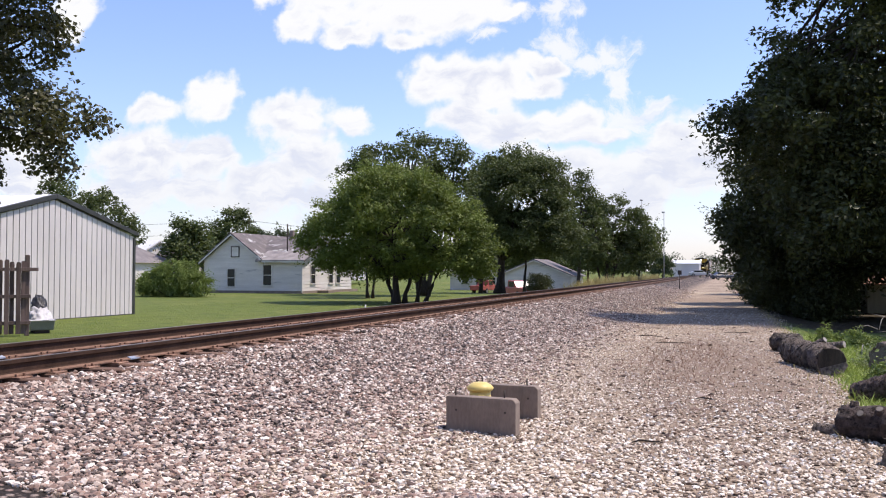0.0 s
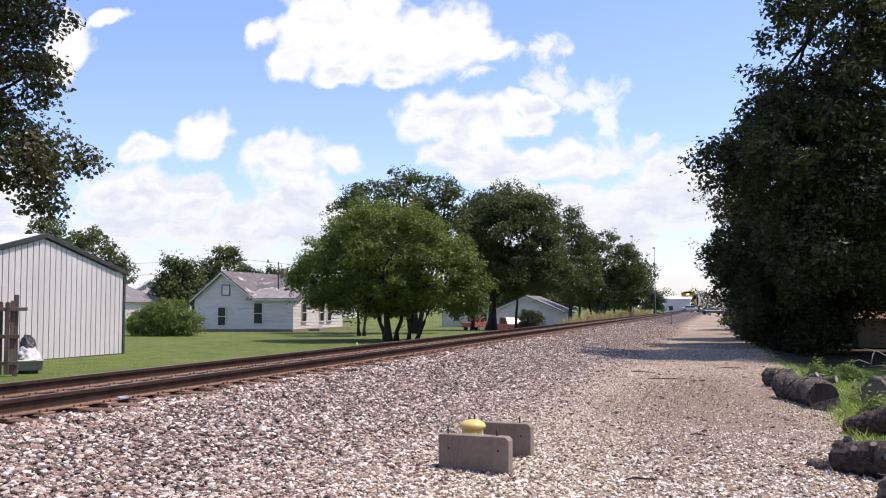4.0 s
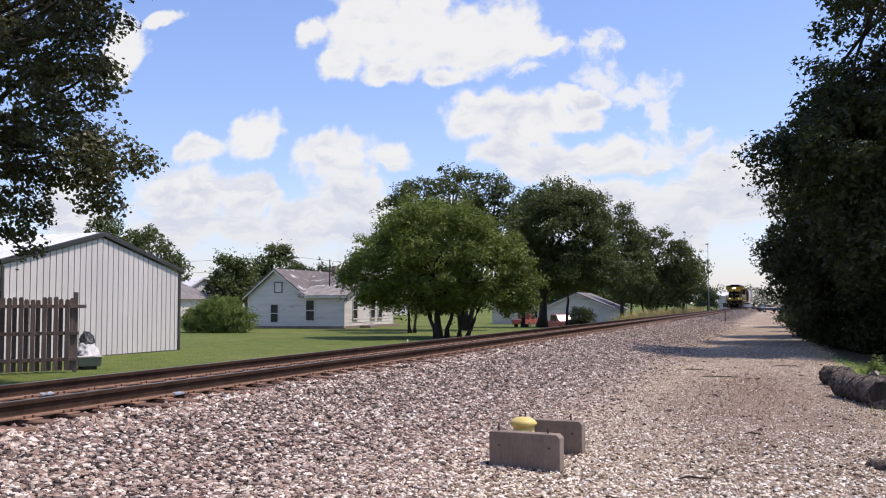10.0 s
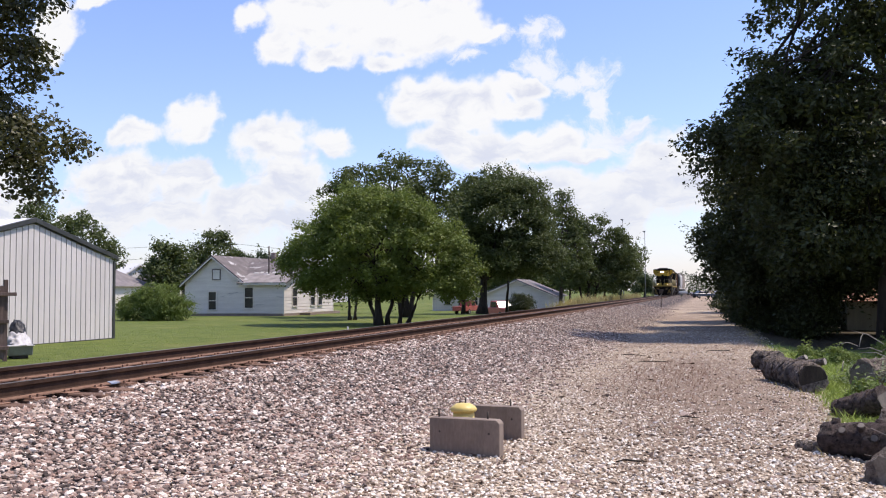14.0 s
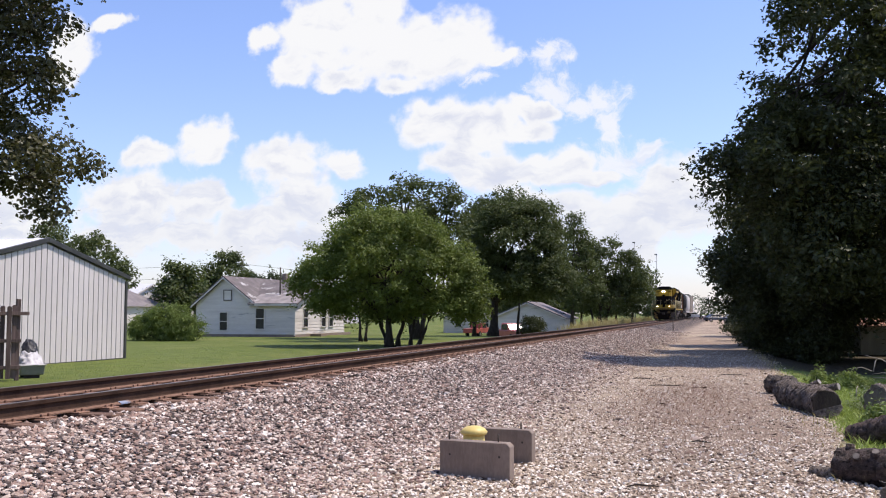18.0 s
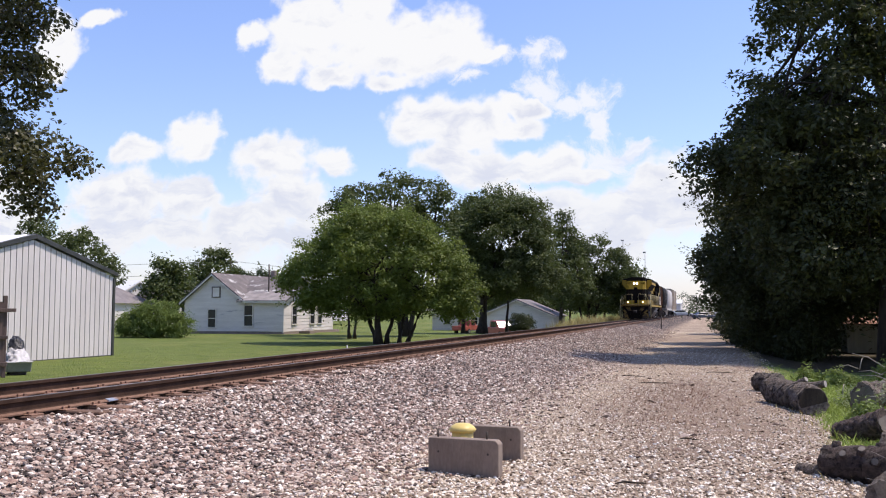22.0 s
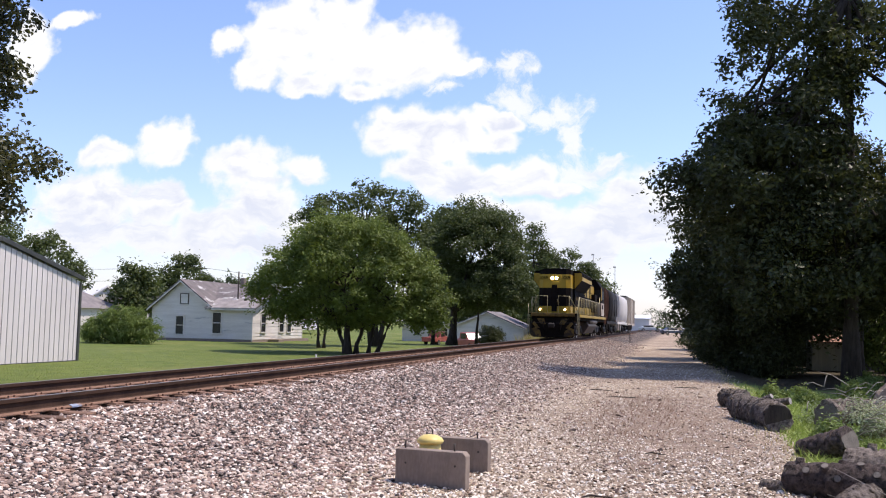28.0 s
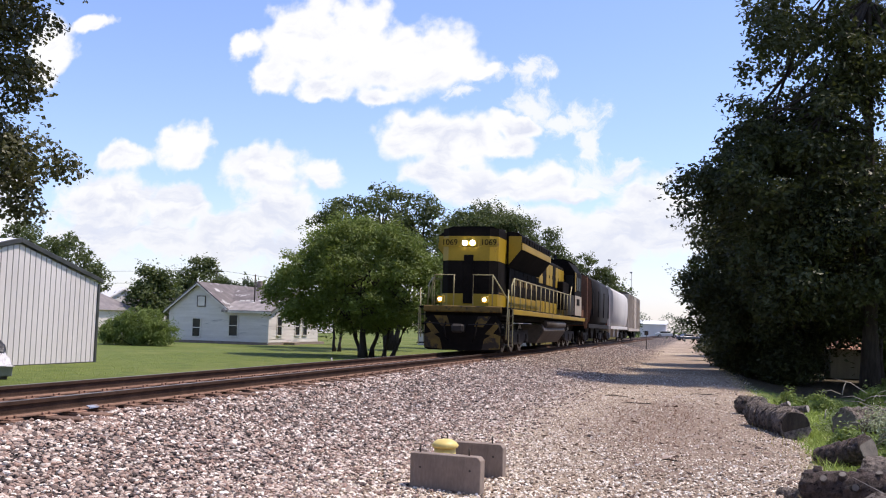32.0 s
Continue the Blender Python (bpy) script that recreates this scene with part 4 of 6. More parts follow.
def make_tub():
    t = thing("garden_tub", pose(-18.0, 21.0, -0.1, 0, 0, -40), "grey metal tub holding a white tarp and black plastic", "tub")
    bm = bmesh.new()
    prism([(-0.34, 0.08), (0.34, 0.08), (0.46, 0.34), (-0.46, 0.34)], "y", -0.30, 0.30, bm, 0.02)
    part("tub", bm, MAT["tub_grey"], t)
    part("rim", box(-0.49, 0.49, -0.33, 0.33, 0.33, 0.365, 0.012), MAT["tarp_white"], t, "pale rolled rim")
    for x in (-0.25, 0.25):
        part("foot", box(x - 0.04, x + 0.04, -0.2, 0.2, 0, 0.09, 0.01), MAT["iron"], t)
    a = thing("folded_tarp", pose(-17.98, 21.02, 0.262, 0, 0, -40), "crumpled white tarp heaped in a grey tub", "tarp")
    def heap(centre, size, tilt, seed):
        bm = bmesh.new()
        bmesh.ops.create_icosphere(bm, subdivisions=4, radius=1.0)
        for v in bm.verts:
            p = v.co.copy()
            crease = abs(noise.noise(p * 1.7 + Vector((seed, 0, 0)))) + 0.5 * abs(noise.noise(p * 4.1 + Vector((0, seed, 0))))
            p *= 1.12 - 0.65 * crease
            v.co = Vector((centre[0] + p.x * size[0], centre[1] + p.y * size[1], max(0.0, centre[2] + p.z * size[2] - tilt * p.x * size[0])))
        for f in bm.faces:
            f.smooth = True
        return bm
    part("sheet", heap((0.08, -0.02, 0.06), (0.44, 0.30, 0.20), 0.6, 3), MAT["tarp_white"], a)
    part("black_sheet", heap((-0.28, 0.0, 0.26), (0.26, 0.22, 0.30), 1.0, 8), MAT["tarp_black"], a, "black plastic sheet")


# ---- houses ----


def window(parent, face, u0, u1, z0, z1, at, glass="glass_dark", rows=2):
    """A sash window on a wall. face: y (wall seen along y) or x."""
    def slab(a0, a1, b0, b1, d0, d1, bev=0.0):
        return box(a0, a1, at + d0, at + d1, b0, b1, bev) if face == "y" else box(at - d1, at - d0, a0, a1, b0, b1, bev)
    w = part("window", slab(u0, u1, z0, z1, -0.012, 0.03), MAT["glass_dark"], parent, "dark sash window with white frame")
    t = 0.07
    part("window_frame", slab(u0 - t, u0, z0 - t, z1 + t, -0.05, 0.02), MAT["house_white"], w)
    part("window_frame", slab(u1, u1 + t, z0 - t, z1 + t, -0.05, 0.02), MAT["house_white"], w)
    part("window_frame", slab(u0, u1, z1, z1 + t, -0.05, 0.02), MAT["house_white"], w)
    part("window_sill", slab(u0 - t - 0.03, u1 + t + 0.03, z0 - t, z0, -0.09, 0.02), MAT["house_white"], w)
    for r in range(1, rows):
        z = z0 + (z1 - z0) * r / rows
        part("sash_bar", slab(u0, u1, z - 0.025, z + 0.025, -0.03, 0.0), MAT["house_white"], w)


def make_house():
    O = Vector((-29.5, 61.0, -0.12))
    t = thing("farmhouse", pose(*O), "white clapboard house with a worn brown shingle roof", "house")
    # front wing: gable towards the street side, walls from x -8.0 to -3.2
    xl, xr, xp, he, hp = -8.05, -3.15, -5.70, 2.45, 4.40
    part("wall", prism([(xl, 0), (xr, 0), (xr, he), (xp, hp - 0.08), (xl, he)], "y", 0.03, 10.5), MAT["house_white"], t)
    part("wall", box(-3.15, -0.03, 0.03, 9.0, 0, 2.42), MAT["house_white"], t)
    part("gable_wall", prism([(0.03, 2.42), (9.0, 2.42), (4.6, 3.95)], "x", -0.3, -0.03), MAT["house_white"], t)
    # clapboards: front face and sunny side
    n = 18
    for i in range(n):
        z0, z1 = 0.22 + i * 0.235, 0.22 + (i + 1) * 0.235 - 0.012
        if z1 < he:
            a, b = xl, -0.0
        else:
            f = min(1.0, max(0.0, (hp - 0.1 - z1) / (hp - 0.1 - he)))
            a, b = xp + (xl - xp) * f, xp + (xr - xp) * f
        if b - a > 0.3 and z1 < hp - 0.15:
            part("clapboard", prism([(0.03, z0), (-0.004, z0), (0.018, z1), (0.03, z1)], "x", a, b), MAT["house_white"], t)
        if z1 < 2.45:
            part("clapboard", prism([(-0.03, z0), (0.006, z0), (-0.018, z1), (-0.03, z1)], "y", 0.0, 9.0), MAT["house_white"], t)
    for (x, y) in ((0.0, 0.0), (0.0, 9.0)):
        part("corner_board", box(x - 0.06, x + 0.012, y - 0.012, y + 0.08, 0.1, 2.42), MAT["house_white"], t)
    part("foundation", box(-7.98, 0.02, 0.02, 10.4, 0.0, 0.2), MAT["concrete"], t, "grey block foundation")
    window(t, "y", -6.05, -5.45, 0.50, 1.78, 0.0)
    window(t, "y", -3.10, -2.45, 0.62, 2.08, 0.0)
    vent = part("gable_vent", box(-5.72, -5.15, -0.03, 0.02, 2.72, 3.40), MAT["house_white"], t, "boarded white gable vent")
    for a, b, c, d in ((-5.78, -5.72, 2.66, 3.46), (-5.15, -5.09, 2.66, 3.46), (-5.72, -5.15, 2.66, 2.72), (-5.72, -5.15, 3.40, 3.46)):
        part("vent_frame", box(a, b, -0.05, 0.02, c, d), MAT["pole_wood"], vent, "dark weathered vent frame")
    for y in (1.4, 4.6, 6.0):
        window(t, "x", y, y + 0.75, 0.75, 2.05, 0.0)
    # roofs
    for s, xe, ze in ((-1, xl - 0.3, he - 0.20), (1, xr + 0.25, he - 0.16)):
        part("roof_slope", prism([(xp, hp - 0.02), (xe, ze), (xe, ze + 0.09), (xp, hp + 0.09)], "y", -0.28, 10.7), MAT["shingle"], t, "brown shingles with pale bare patches")
        part("bargeboard", prism([(xp, hp - 0.14), (xe, ze - 0.12), (xe, ze - 0.005), (xp, hp - 0.025)], "y", -0.30, -0.24), MAT["house_white"], t)
    part("roof_slope", prism([(-0.35, 2.30), (4.6, 4.02), (4.6, 4.12), (-0.35, 2.40)], "x", -3.6, 0.3), MAT["shingle"], t, "brown shingles with pale bare patches")
    part("roof_slope", prism([(1.0, 2.77), (4.6, 4.02), (4.6, 4.12), (1.0, 2.87)], "x", -5.6, -3.6), MAT["shingle"], t)
    part("roof_slope", prism([(9.4, 2.30), (4.6, 4.02), (4.6, 4.12), (9.4, 2.40)], "x", -5.6, 0.3), MAT["shingle"], t)
    part("lower_roof", prism([(-0.38, 2.392), (1.75, 3.132), (1.75, 3.19), (-0.38, 2.455)], "x", -3.62, 0.32), MAT["shingle_pale"], t, "paler worn lower roof")
    for k in range(7):
        x = -3.3 + k * 0.5 + random.uniform(-0.15, 0.15)
        w = random.uniform(0.12, 0.4)
        y = random.uniform(1.5, 1.7)
        z = 2.524 + 0.3475 * y + 0.064
        part("torn_shingle", prism([(y, z), (y + 0.25, z + 0.09), (y + 0.25, z + 0.11), (y, z + 0.02)], "x", x, x + w), MAT["drive"], t, "pale torn shingle")
    part("chimney", box(-5.35, -5.0, 8.6, 8.95, 3.9, 5.0, 0.02), MAT["chimney"], t, "small weathered brick chimney")
    part("roof_patch", prism([(0.9, 2.76), (2.3, 3.245), (2.3, 3.255), (0.9, 2.77)], "x", -2.9, -0.9), MAT["drive"], t, "pale bare patch on the roof")
    part("fascia", box(-3.1, 0.3, -0.37, -0.34, 2.27, 2.42), MAT["house_white"], t)
    part("vent_pipe", tube([(-2.0, 1.6, 2.9), (-2.0, 1.6, 5.15)], 0.05, 10), MAT["iron"], t, "dark stovepipe")
    part("roof_vent", box(-1.3, -1.1, 1.2, 1.4, 2.85, 3.15, 0.01), MAT["iron"], t)
    part("step", box(0.02, 0.9, 2.6, 3.6, 0, 0.22, 0.02), MAT["concrete"], t)


def small_house(name, m, w, d, he, hp, wall, roof, label, category, door=False):
    """A plain gabled building, its gable towards -y."""
    t = thing(name, m, label, category)
    part("wall", prism([(-w / 2, 0), (w / 2, 0), (w / 2, he), (0, hp - 0.08), (-w / 2, he)], "y", 0, d), MAT[wall], t)
    s0 = (hp - he) / (w / 2)
    for s in (-1, 1):
        e = w / 2 + 0.3
        part("roof_slope", prism([(0, hp - 0.02), (s * e, hp - s0 * e - 0.02), (s * e, hp - s0 * e + 0.08), (0, hp + 0.09)], "y", -0.3, d + 0.3), MAT[roof], t)
        part("bargeboard", prism([(0, hp - 0.15), (s * e, hp - s0 * e - 0.15), (s * e, hp - s0 * e - 0.03), (0, hp - 0.03)], "y", -0.32, -0.26), MAT["house_white"], t)
    if door:
        dd = part("garage_door", box(-w * 0.02, w * 0.3, -0.03, 0.02, 0.02, he - 0.25), MAT["house_white"], t)
        for k in range(1, 4):
            part("door_groove", box(-w * 0.02 + 0.05, w * 0.3 - 0.05, -0.036, -0.028, (he - 0.25) * k / 4 - 0.01, (he - 0.25) * k / 4 + 0.015), MAT["tub_grey"], dd)
        part("door", box(w * 0.36, w * 0.45, -0.03, 0.02, 0.02, he - 0.3), MAT["house_white"], t)
    else:
        window(t, "y", -w * 0.3, -w * 0.3 + 0.8, 0.9, 2.0, 0.0)
        window(t, "y", w * 0.15, w * 0.15 + 0.8, 0.9, 2.0, 0.0)
    return t


def hip_house(x, y, w, d, he, hp):
    """A low house under a hipped roof."""
    t = thing("neighbour_house", pose(x, y, -0.1), "pale house with a grey-brown hipped shingle roof", "house")
    part("wall", box(-w / 2, w / 2, 0, d, 0, he), MAT["house_white"], t)
    e, k = 0.35, w / 2 - 2.6
    bm = bmesh.new()
    lo = [bm.verts.new(p) for p in ((-w / 2 - e, -e, he), (w / 2 + e, -e, he), (w / 2 + e, d + e, he), (-w / 2 - e, d + e, he))]
    r0, r1 = bm.verts.new((-k, d / 2, hp)), bm.verts.new((k, d / 2, hp))
    for f in ((lo[0], lo[1], r1, r0), (lo[1], lo[2], r1), (lo[2], lo[3], r0, r1), (lo[3], lo[0], r0), lo[::-1]):
        bm.faces.new(f)
    part("roof", bm, MAT["shingle_dark"], t, "grey-brown hipped roof")
    part("eaves_board", box(-w / 2 - e, w / 2 + e, -e - 0.02, -e + 0.02, he - 0.16, he - 0.01), MAT["house_white"], t)
    window(t, "y", 1.2, 2.2, 0.9, 1.9, 0.0)
    window(t, "y", -2.2, -1.2, 0.9, 1.9, 0.0)


def make_far_houses():
    small_house("garage", pose(-20.5, 100.0, -1.22), 8.2, 8.0, 2.35, 4.05, "house_white", "shingle_dark", "white garage with a low grey gabled roof", "garage", door=True)
    hip_house(-59.4, 76.0, 9.0, 7.0, 2.35, 4.3)
    small_house("neighbour_house", pose(-67.4, 99.0, -0.1, 0, 0, 80), 8.0, 9.0, 3.2, 5.2, "house_white", "shed_roof", "white house with a pale roof", "house")
    small_house("neighbour_house", pose(-55.4, 92.5, -0.1, 0, 0, 75), 7.5, 7.0, 2.3, 4.1, "house_white", "shingle", "white house with a brown roof behind trees", "house")
    small_house("neighbour_house", pose(-34.0, 128.0, -1.2, 0, 0, 0), 9.0, 10.0, 2.2, 3.2, "house_white", "shingle_dark", "pale grey house beyond the lawn", "house")
    for x, y, w, d, h in ((-7.0, 232.0, 6.0, 12.0, 4.4), (-63.0, 150.0, 22.0, 14.0, 4.6)):
        small_house("warehouse", pose(x, y, -0.2, 0, 0, 90), d, w, h - 0.8, h, "shed_white", "shed_roof", "long white metal warehouse far off", "warehouse", door=False)
    # rusty-roofed shed among the trees beside the road
    t = thing("garden_shed", pose(6.75, 46.0, -0.24), "small grey-green board shed with a rusty tin roof", "shed")
    part("wall", box(-0.82, 0.95, 0.0, 2.2, 0, 1.35, 0.01), MAT["old_board"], t)
    for k in range(9):
        part("board", box(-0.82 + k * 0.197, -0.82 + k * 0.197 + 0.185, -0.02, -0.002, 0.03, 1.34), MAT["old_board"], t)
    part("roof", prism([(-0.25, 1.30), (2.5, 1.95), (2.5, 2.0), (-0.25, 1.35)], "x", -0.98, 1.1), MAT["tin_rust"], t, "rusty tin roof")
    # concrete drive on the lawn
    pts = [(-26, 78.5), (-13.2, 77.0), (-13.2, 78.4), (-26, 80.3)]
    bm = bmesh.new()
    vs = [bm.verts.new((x, y, ground_z(x, y) + 0.03)) for x, y in pts]
    bm.faces.new(vs)
    tagged(part("driveway", bm, MAT["drive"], None, ), "pale concrete drive across the lawn", "driveway", kind="structure")


# ---- poles, posts, wires ----


def make_poles():
    def lamp_pole(x, y, h, label):
        t = thing("light_pole", pose(x, y, 0.0), label, "light pole")
        part("pole", tube([(0, 0, 0), (0, 0, h)], [0.10, 0.05], 10), MAT["pole_grey"], t)
        part("lamp_head", box(-0.34, 0.12, -0.12, 0.12, h - 0.08, h + 0.14, 0.04), MAT["pole_grey"], t)
        part("arm", tube([(0, 0, h - 1.3), (-0.3, 0, h - 1.1)], 0.04, 6), MAT["pole_grey"], t)
    lamp_pole(-10.65, 160.0, 11.5, "tall grey steel light pole beside the track")
    lamp_pole(-14.3, 160.0, 13.6, "tall grey steel light pole beyond trees")
    t = thing("utility_pole", pose(-66.5, 120.0, -0.1), "brown wooden utility pole with a crossarm", "utility pole")
    part("pole", tube([(0, 0, 0), (0, 0, 9.4)], [0.17, 0.11], 10), MAT["pole_wood"], t)
    part("crossarm", box(-1.1, 1.1, -0.06, 0.06, 8.5, 8.65, 0.01), MAT["pole_wood"], t)
    part("transformer", tube([(0.32, 0, 7.3), (0.32, 0, 8.1)], 0.24, 12), MAT["pole_grey"], t)
    w = thing("overhead_wires", pose(0, 0, 0), "thin black overhead wires between poles", "wires")
    for k, (z, y) in enumerate(((8.7, 120.0), (7.0, 119.6))):
        pts = [(-66.5 + (-150 + 66.5) * i / 12, y + (80 - 120) * i / 12, z - 1.6 * math.sin(math.pi * i / 12)) for i in range(13)]
        part("wire", tube(pts, 0.02, 4), MAT["wire"], w)
        pts = [(-66.5 + (-30 + 66.5) * i / 12, y + 60 * i / 12, z - 1.6 * math.sin(math.pi * i / 12)) for i in range(13)]
        part("wire", tube(pts, 0.02, 4), MAT["wire"], w)
    t = thing("track_sign_post", pose(-4.05, 80.0, ground_z(-4.05, 80.0)), "slim steel post with a small dark plate", "post")
    part("post", tube([(0, 0, -0.05), (0, 0, 1.35)], 0.035, 8), MAT["iron"], t)
    part("plate", box(-0.16, 0.16, -0.03, 0.0, 1.2, 1.55, 0.01), MAT["iron"], t)
    t = thing("lawn_stake", pose(-13.3, 33.0, -0.1), "small pale stake in the lawn", "stake")
    part("stake", tube([(0, 0, 0), (0, 0, 0.42)], 0.03, 8), MAT["tarp_white"], t)


# ---- parked vehicles ----


def vehicle(name, m, paint, label, truck=False):
    """A parked car or pickup; its length lies along x."""
    t = thing(name, m, label, "pickup" if truck else "car")
    if truck:
        side = [(-2.6, 0.45), (2.6, 0.45), (2.6, 0.95), (1.2, 1.05), (0.75, 1.02), (-0.9, 1.02), (-0.9, 1.0), (-2.6, 1.0)]
        cabp = [(0.95, 1.0), (0.45, 1.62), (-0.65, 1.66), (-0.85, 1.0)]
    else:
        side = [(-2.2, 0.35), (2.2, 0.35), (2.25, 0.7), (1.1, 0.9), (-1.6, 0.95), (-2.25, 0.85)]
        cabp = [(1.05, 0.88), (0.35, 1.38), (-1.0, 1.40), (-1.75, 0.92)]
    body = part("body", prism(side, "y", -0.88, 0.88, bevel=0.05), MAT[paint], t)
    part("cabin", prism(cabp, "y", -0.74, 0.74, bevel=0.05), MAT[paint], body)
    a, b = cabp[0][0], cabp[3][0]
    for s in (-1, 1):
        part("side_window", box(b + 0.35, a - 0.42, s * 0.745 - 0.006, s * 0.745 + 0.006, cabp[0][1] + 0.06, cabp[1][1] - 0.09), MAT["glass_dark"], t)
        for x in (-1.5, 1.55):
            w = part("wheel", tube([(x, s * 0.72, 0.34), (x, s * 0.92, 0.34)], 0.34, 16), MAT["rubber"], t)
            part("rim", tube([(x, s * 0.90, 0.34), (x, s * 0.93, 0.34)], 0.19, 12), MAT["tread"], w)
        part("headlight", box(side[1][0] - 0.05, side[1][0] + 0.03, s * 0.62 - 0.15, s * 0.62 + 0.15, 0.60, 0.75, 0.02), MAT["tarp_white"], t)
        part("tail_light", box(side[0][0] - 0.04, side[0][0] + 0.04, s * 0.68 - 0.1, s * 0.68 + 0.1, 0.60, 0.80, 0.02), MAT["car_red"], t)
    part("bumper", box(side[1][0] - 0.02, side[1][0] + 0.10, -0.85, 0.85, 0.42, 0.56, 0.03), MAT["tread"], t)
    part("windscreen", prism([(cabp[0][0] + 0.01, cabp[0][1] + 0.04), (cabp[1][0] + 0.04, cabp[1][1] - 0.05), (cabp[1][0], cabp[1][1] - 0.05), (cabp[0][0] - 0.05, cabp[0][1] + 0.04)], "y", -0.66, 0.66), MAT["glass_dark"], t)
    return t


def make_vehicles():
    vehicle("pickup_truck", pose(-28.6, 110.0, ground_z(-28.6, 110), 0, 0, 80), "car_red", "faded red pickup parked on the drive", True)
    vehicle("pickup_truck", pose(-18.7, 84.0, ground_z(-18.7, 84), 0, 0, -50), "car_red", "faded red pickup parked beside a garage", True)
    vehicle("car", pose(-6.2, 205.0, ground_z(-6.2, 205), 0, 0, 10), "car_silver", "silver car parked far down the road")
    vehicle("car", pose(-1.5, 190.0, ground_z(-1.5, 190), 0, 0, 30), "car_blue", "dark car parked far down the road")
    vehicle("car", pose(1.5, 196.0, ground_z(1.5, 196), 0, 0, 80), "car_silver", "pale car parked far down the road")
    vehicle("car", pose(-16.2, 103.0, ground_z(-16.2, 103), 0, 0, 90), "car_silver", "silver car parked beside the garage")

# ---- trees, bushes, grass ----


def make_trees():
    # round tree with several stems on the lawn
    tree("lawn_tree", -16.6, 45.5, [(0, 0, -0.3, 0.1, 3.8, 0.20), (0.35, 0.3, 0.9, 0.2, 3.6, 0.12), (0.95, 0.5, 0.5, 0.3, 3.3, 0.10), (1.35, 0.6, 1.8, 0.2, 3.4, 0.10), (-0.25, 0.3, -1.6, 0.3, 3.4, 0.11)],
         [(0.0, 0.2, 4.3, 3.7, 3.4, 2.7), (-2.8, 0, 3.7, 2.2, 2.3, 2.0), (2.5, 0, 3.6, 2.3, 2.4, 2.0), (-0.4, 0, 5.2, 3.0, 2.5, 1.9), (4.0, 0.2, 2.6, 1.2, 1.4, 1.4), (-4.0, 0.1, 3.0, 1.2, 1.3, 1.4), (-0.6, 0.3, 2.5, 3.9, 2.8, 1.1, 0.8)],
         0.46, 0.17, MAT["leaf_mid"], "bushy bright green tree with several dark stems", limbs=10, seed=3, sprays=190, reach=0.7, core=0.45)
    tree("small_tree", -21.4, 53.5, [(0, 0, -0.2, 0.1, 3.2, 0.10), (0.28, 0.1, 0.4, 0, 3.2, 0.09)],
         [(0.2, 0, 4.6, 2.0, 2.0, 1.7)], 0.5, 0.17, MAT["leaf_mid"], "slim two-stemmed young tree on the lawn", limbs=7, seed=4, sprays=14, reach=0.7)
    tree("tall_tree", -20.0, 60.0, [(0, 0, -0.9, 0, 8.6, 0.30), (0.3, 0, 2.0, 0, 7.4, 0.18), (-0.2, 0, -3.2, 0, 7.6, 0.16)],
         [(-1.3, 0, 9.0, 3.2, 2.6, 2.2, 0.78), (1.9, 0, 8.6, 1.7, 1.6, 1.7, 0.5), (-3.9, 0, 8.4, 1.9, 1.8, 1.9, 0.75), (0.2, 0, 6.4, 3.4, 2.6, 1.8, 0.5), (2.6, 0, 6.0, 1.3, 1.4, 2.2, 0.45)],
         0.50, 0.24, MAT["leaf_dark"], "tall open-crowned tree behind a bushier one", limbs=26, seed=5, sprays=80, reach=0.8, core=0.18, droopy=0.3)
    tree("slender_tree", -19.5, 73.5, [(0, 0, 0.3, 0, 8.6, 0.14)],
         [(0.0, 0, 9.3, 1.4, 1.3, 1.7, 0.6), (0.3, 0, 6.6, 1.5, 1.3, 1.8, 0.5)],
         0.45, 0.24, MAT["leaf_dark"], "slender tree with thin drooping foliage", limbs=14, seed=25, sprays=26, reach=0.9, core=0.15, droopy=0.6)
    tree("broad_tree", -17.3, 71.0, [(0, 0, 0.5, 0, 6.0, 0.36)],
         [(1.7, 0, 7.2, 4.0, 3.8, 3.6), (0.9, 0, 9.2, 2.4, 2.4, 2.0), (3.3, 0, 8.3, 2.2, 2.2, 1.9), (4.5, 0, 5.4, 1.9, 2.2, 2.4), (-0.9, 0, 6.5, 1.9, 2.2, 2.9), (2.4, -0.3, 4.3, 3.8, 3.0, 1.4), (0.2, -0.4, 4.6, 2.2, 2.4, 1.4)],
         0.66, 0.22, MAT["leaf_dark"], "broad dense dark green tree with a thick trunk", limbs=12, seed=6, sprays=120, reach=0.8, core=1.0, cover=1.15)
    tree("slim_trunk_tree", -15.75, 73.0, [(0, 0, 0.3, 0, 5.0, 0.13)],
         [(0.3, 0, 5.2, 1.8, 1.6, 1.6)], 0.6, 0.25, MAT["leaf_dark"], "young tree standing under a broader crown", limbs=8, seed=26)
    tree("pointed_tree", -15.3, 98.0, [(0, 0, 0.2, 0, 9, 0.22)],
         [(0.3, 0, 8.4, 1.9, 1.8, 3.2), (0.6, 0, 5.8, 2.6, 2.4, 2.8), (0.0, 0, 11.2, 0.9, 0.9, 1.6)], 0.62, 0.30, MAT["leaf_dark"], "slender pointed dark tree", z=-0.6, limbs=12, seed=7, sprays=50, reach=0.9, core=0.5)
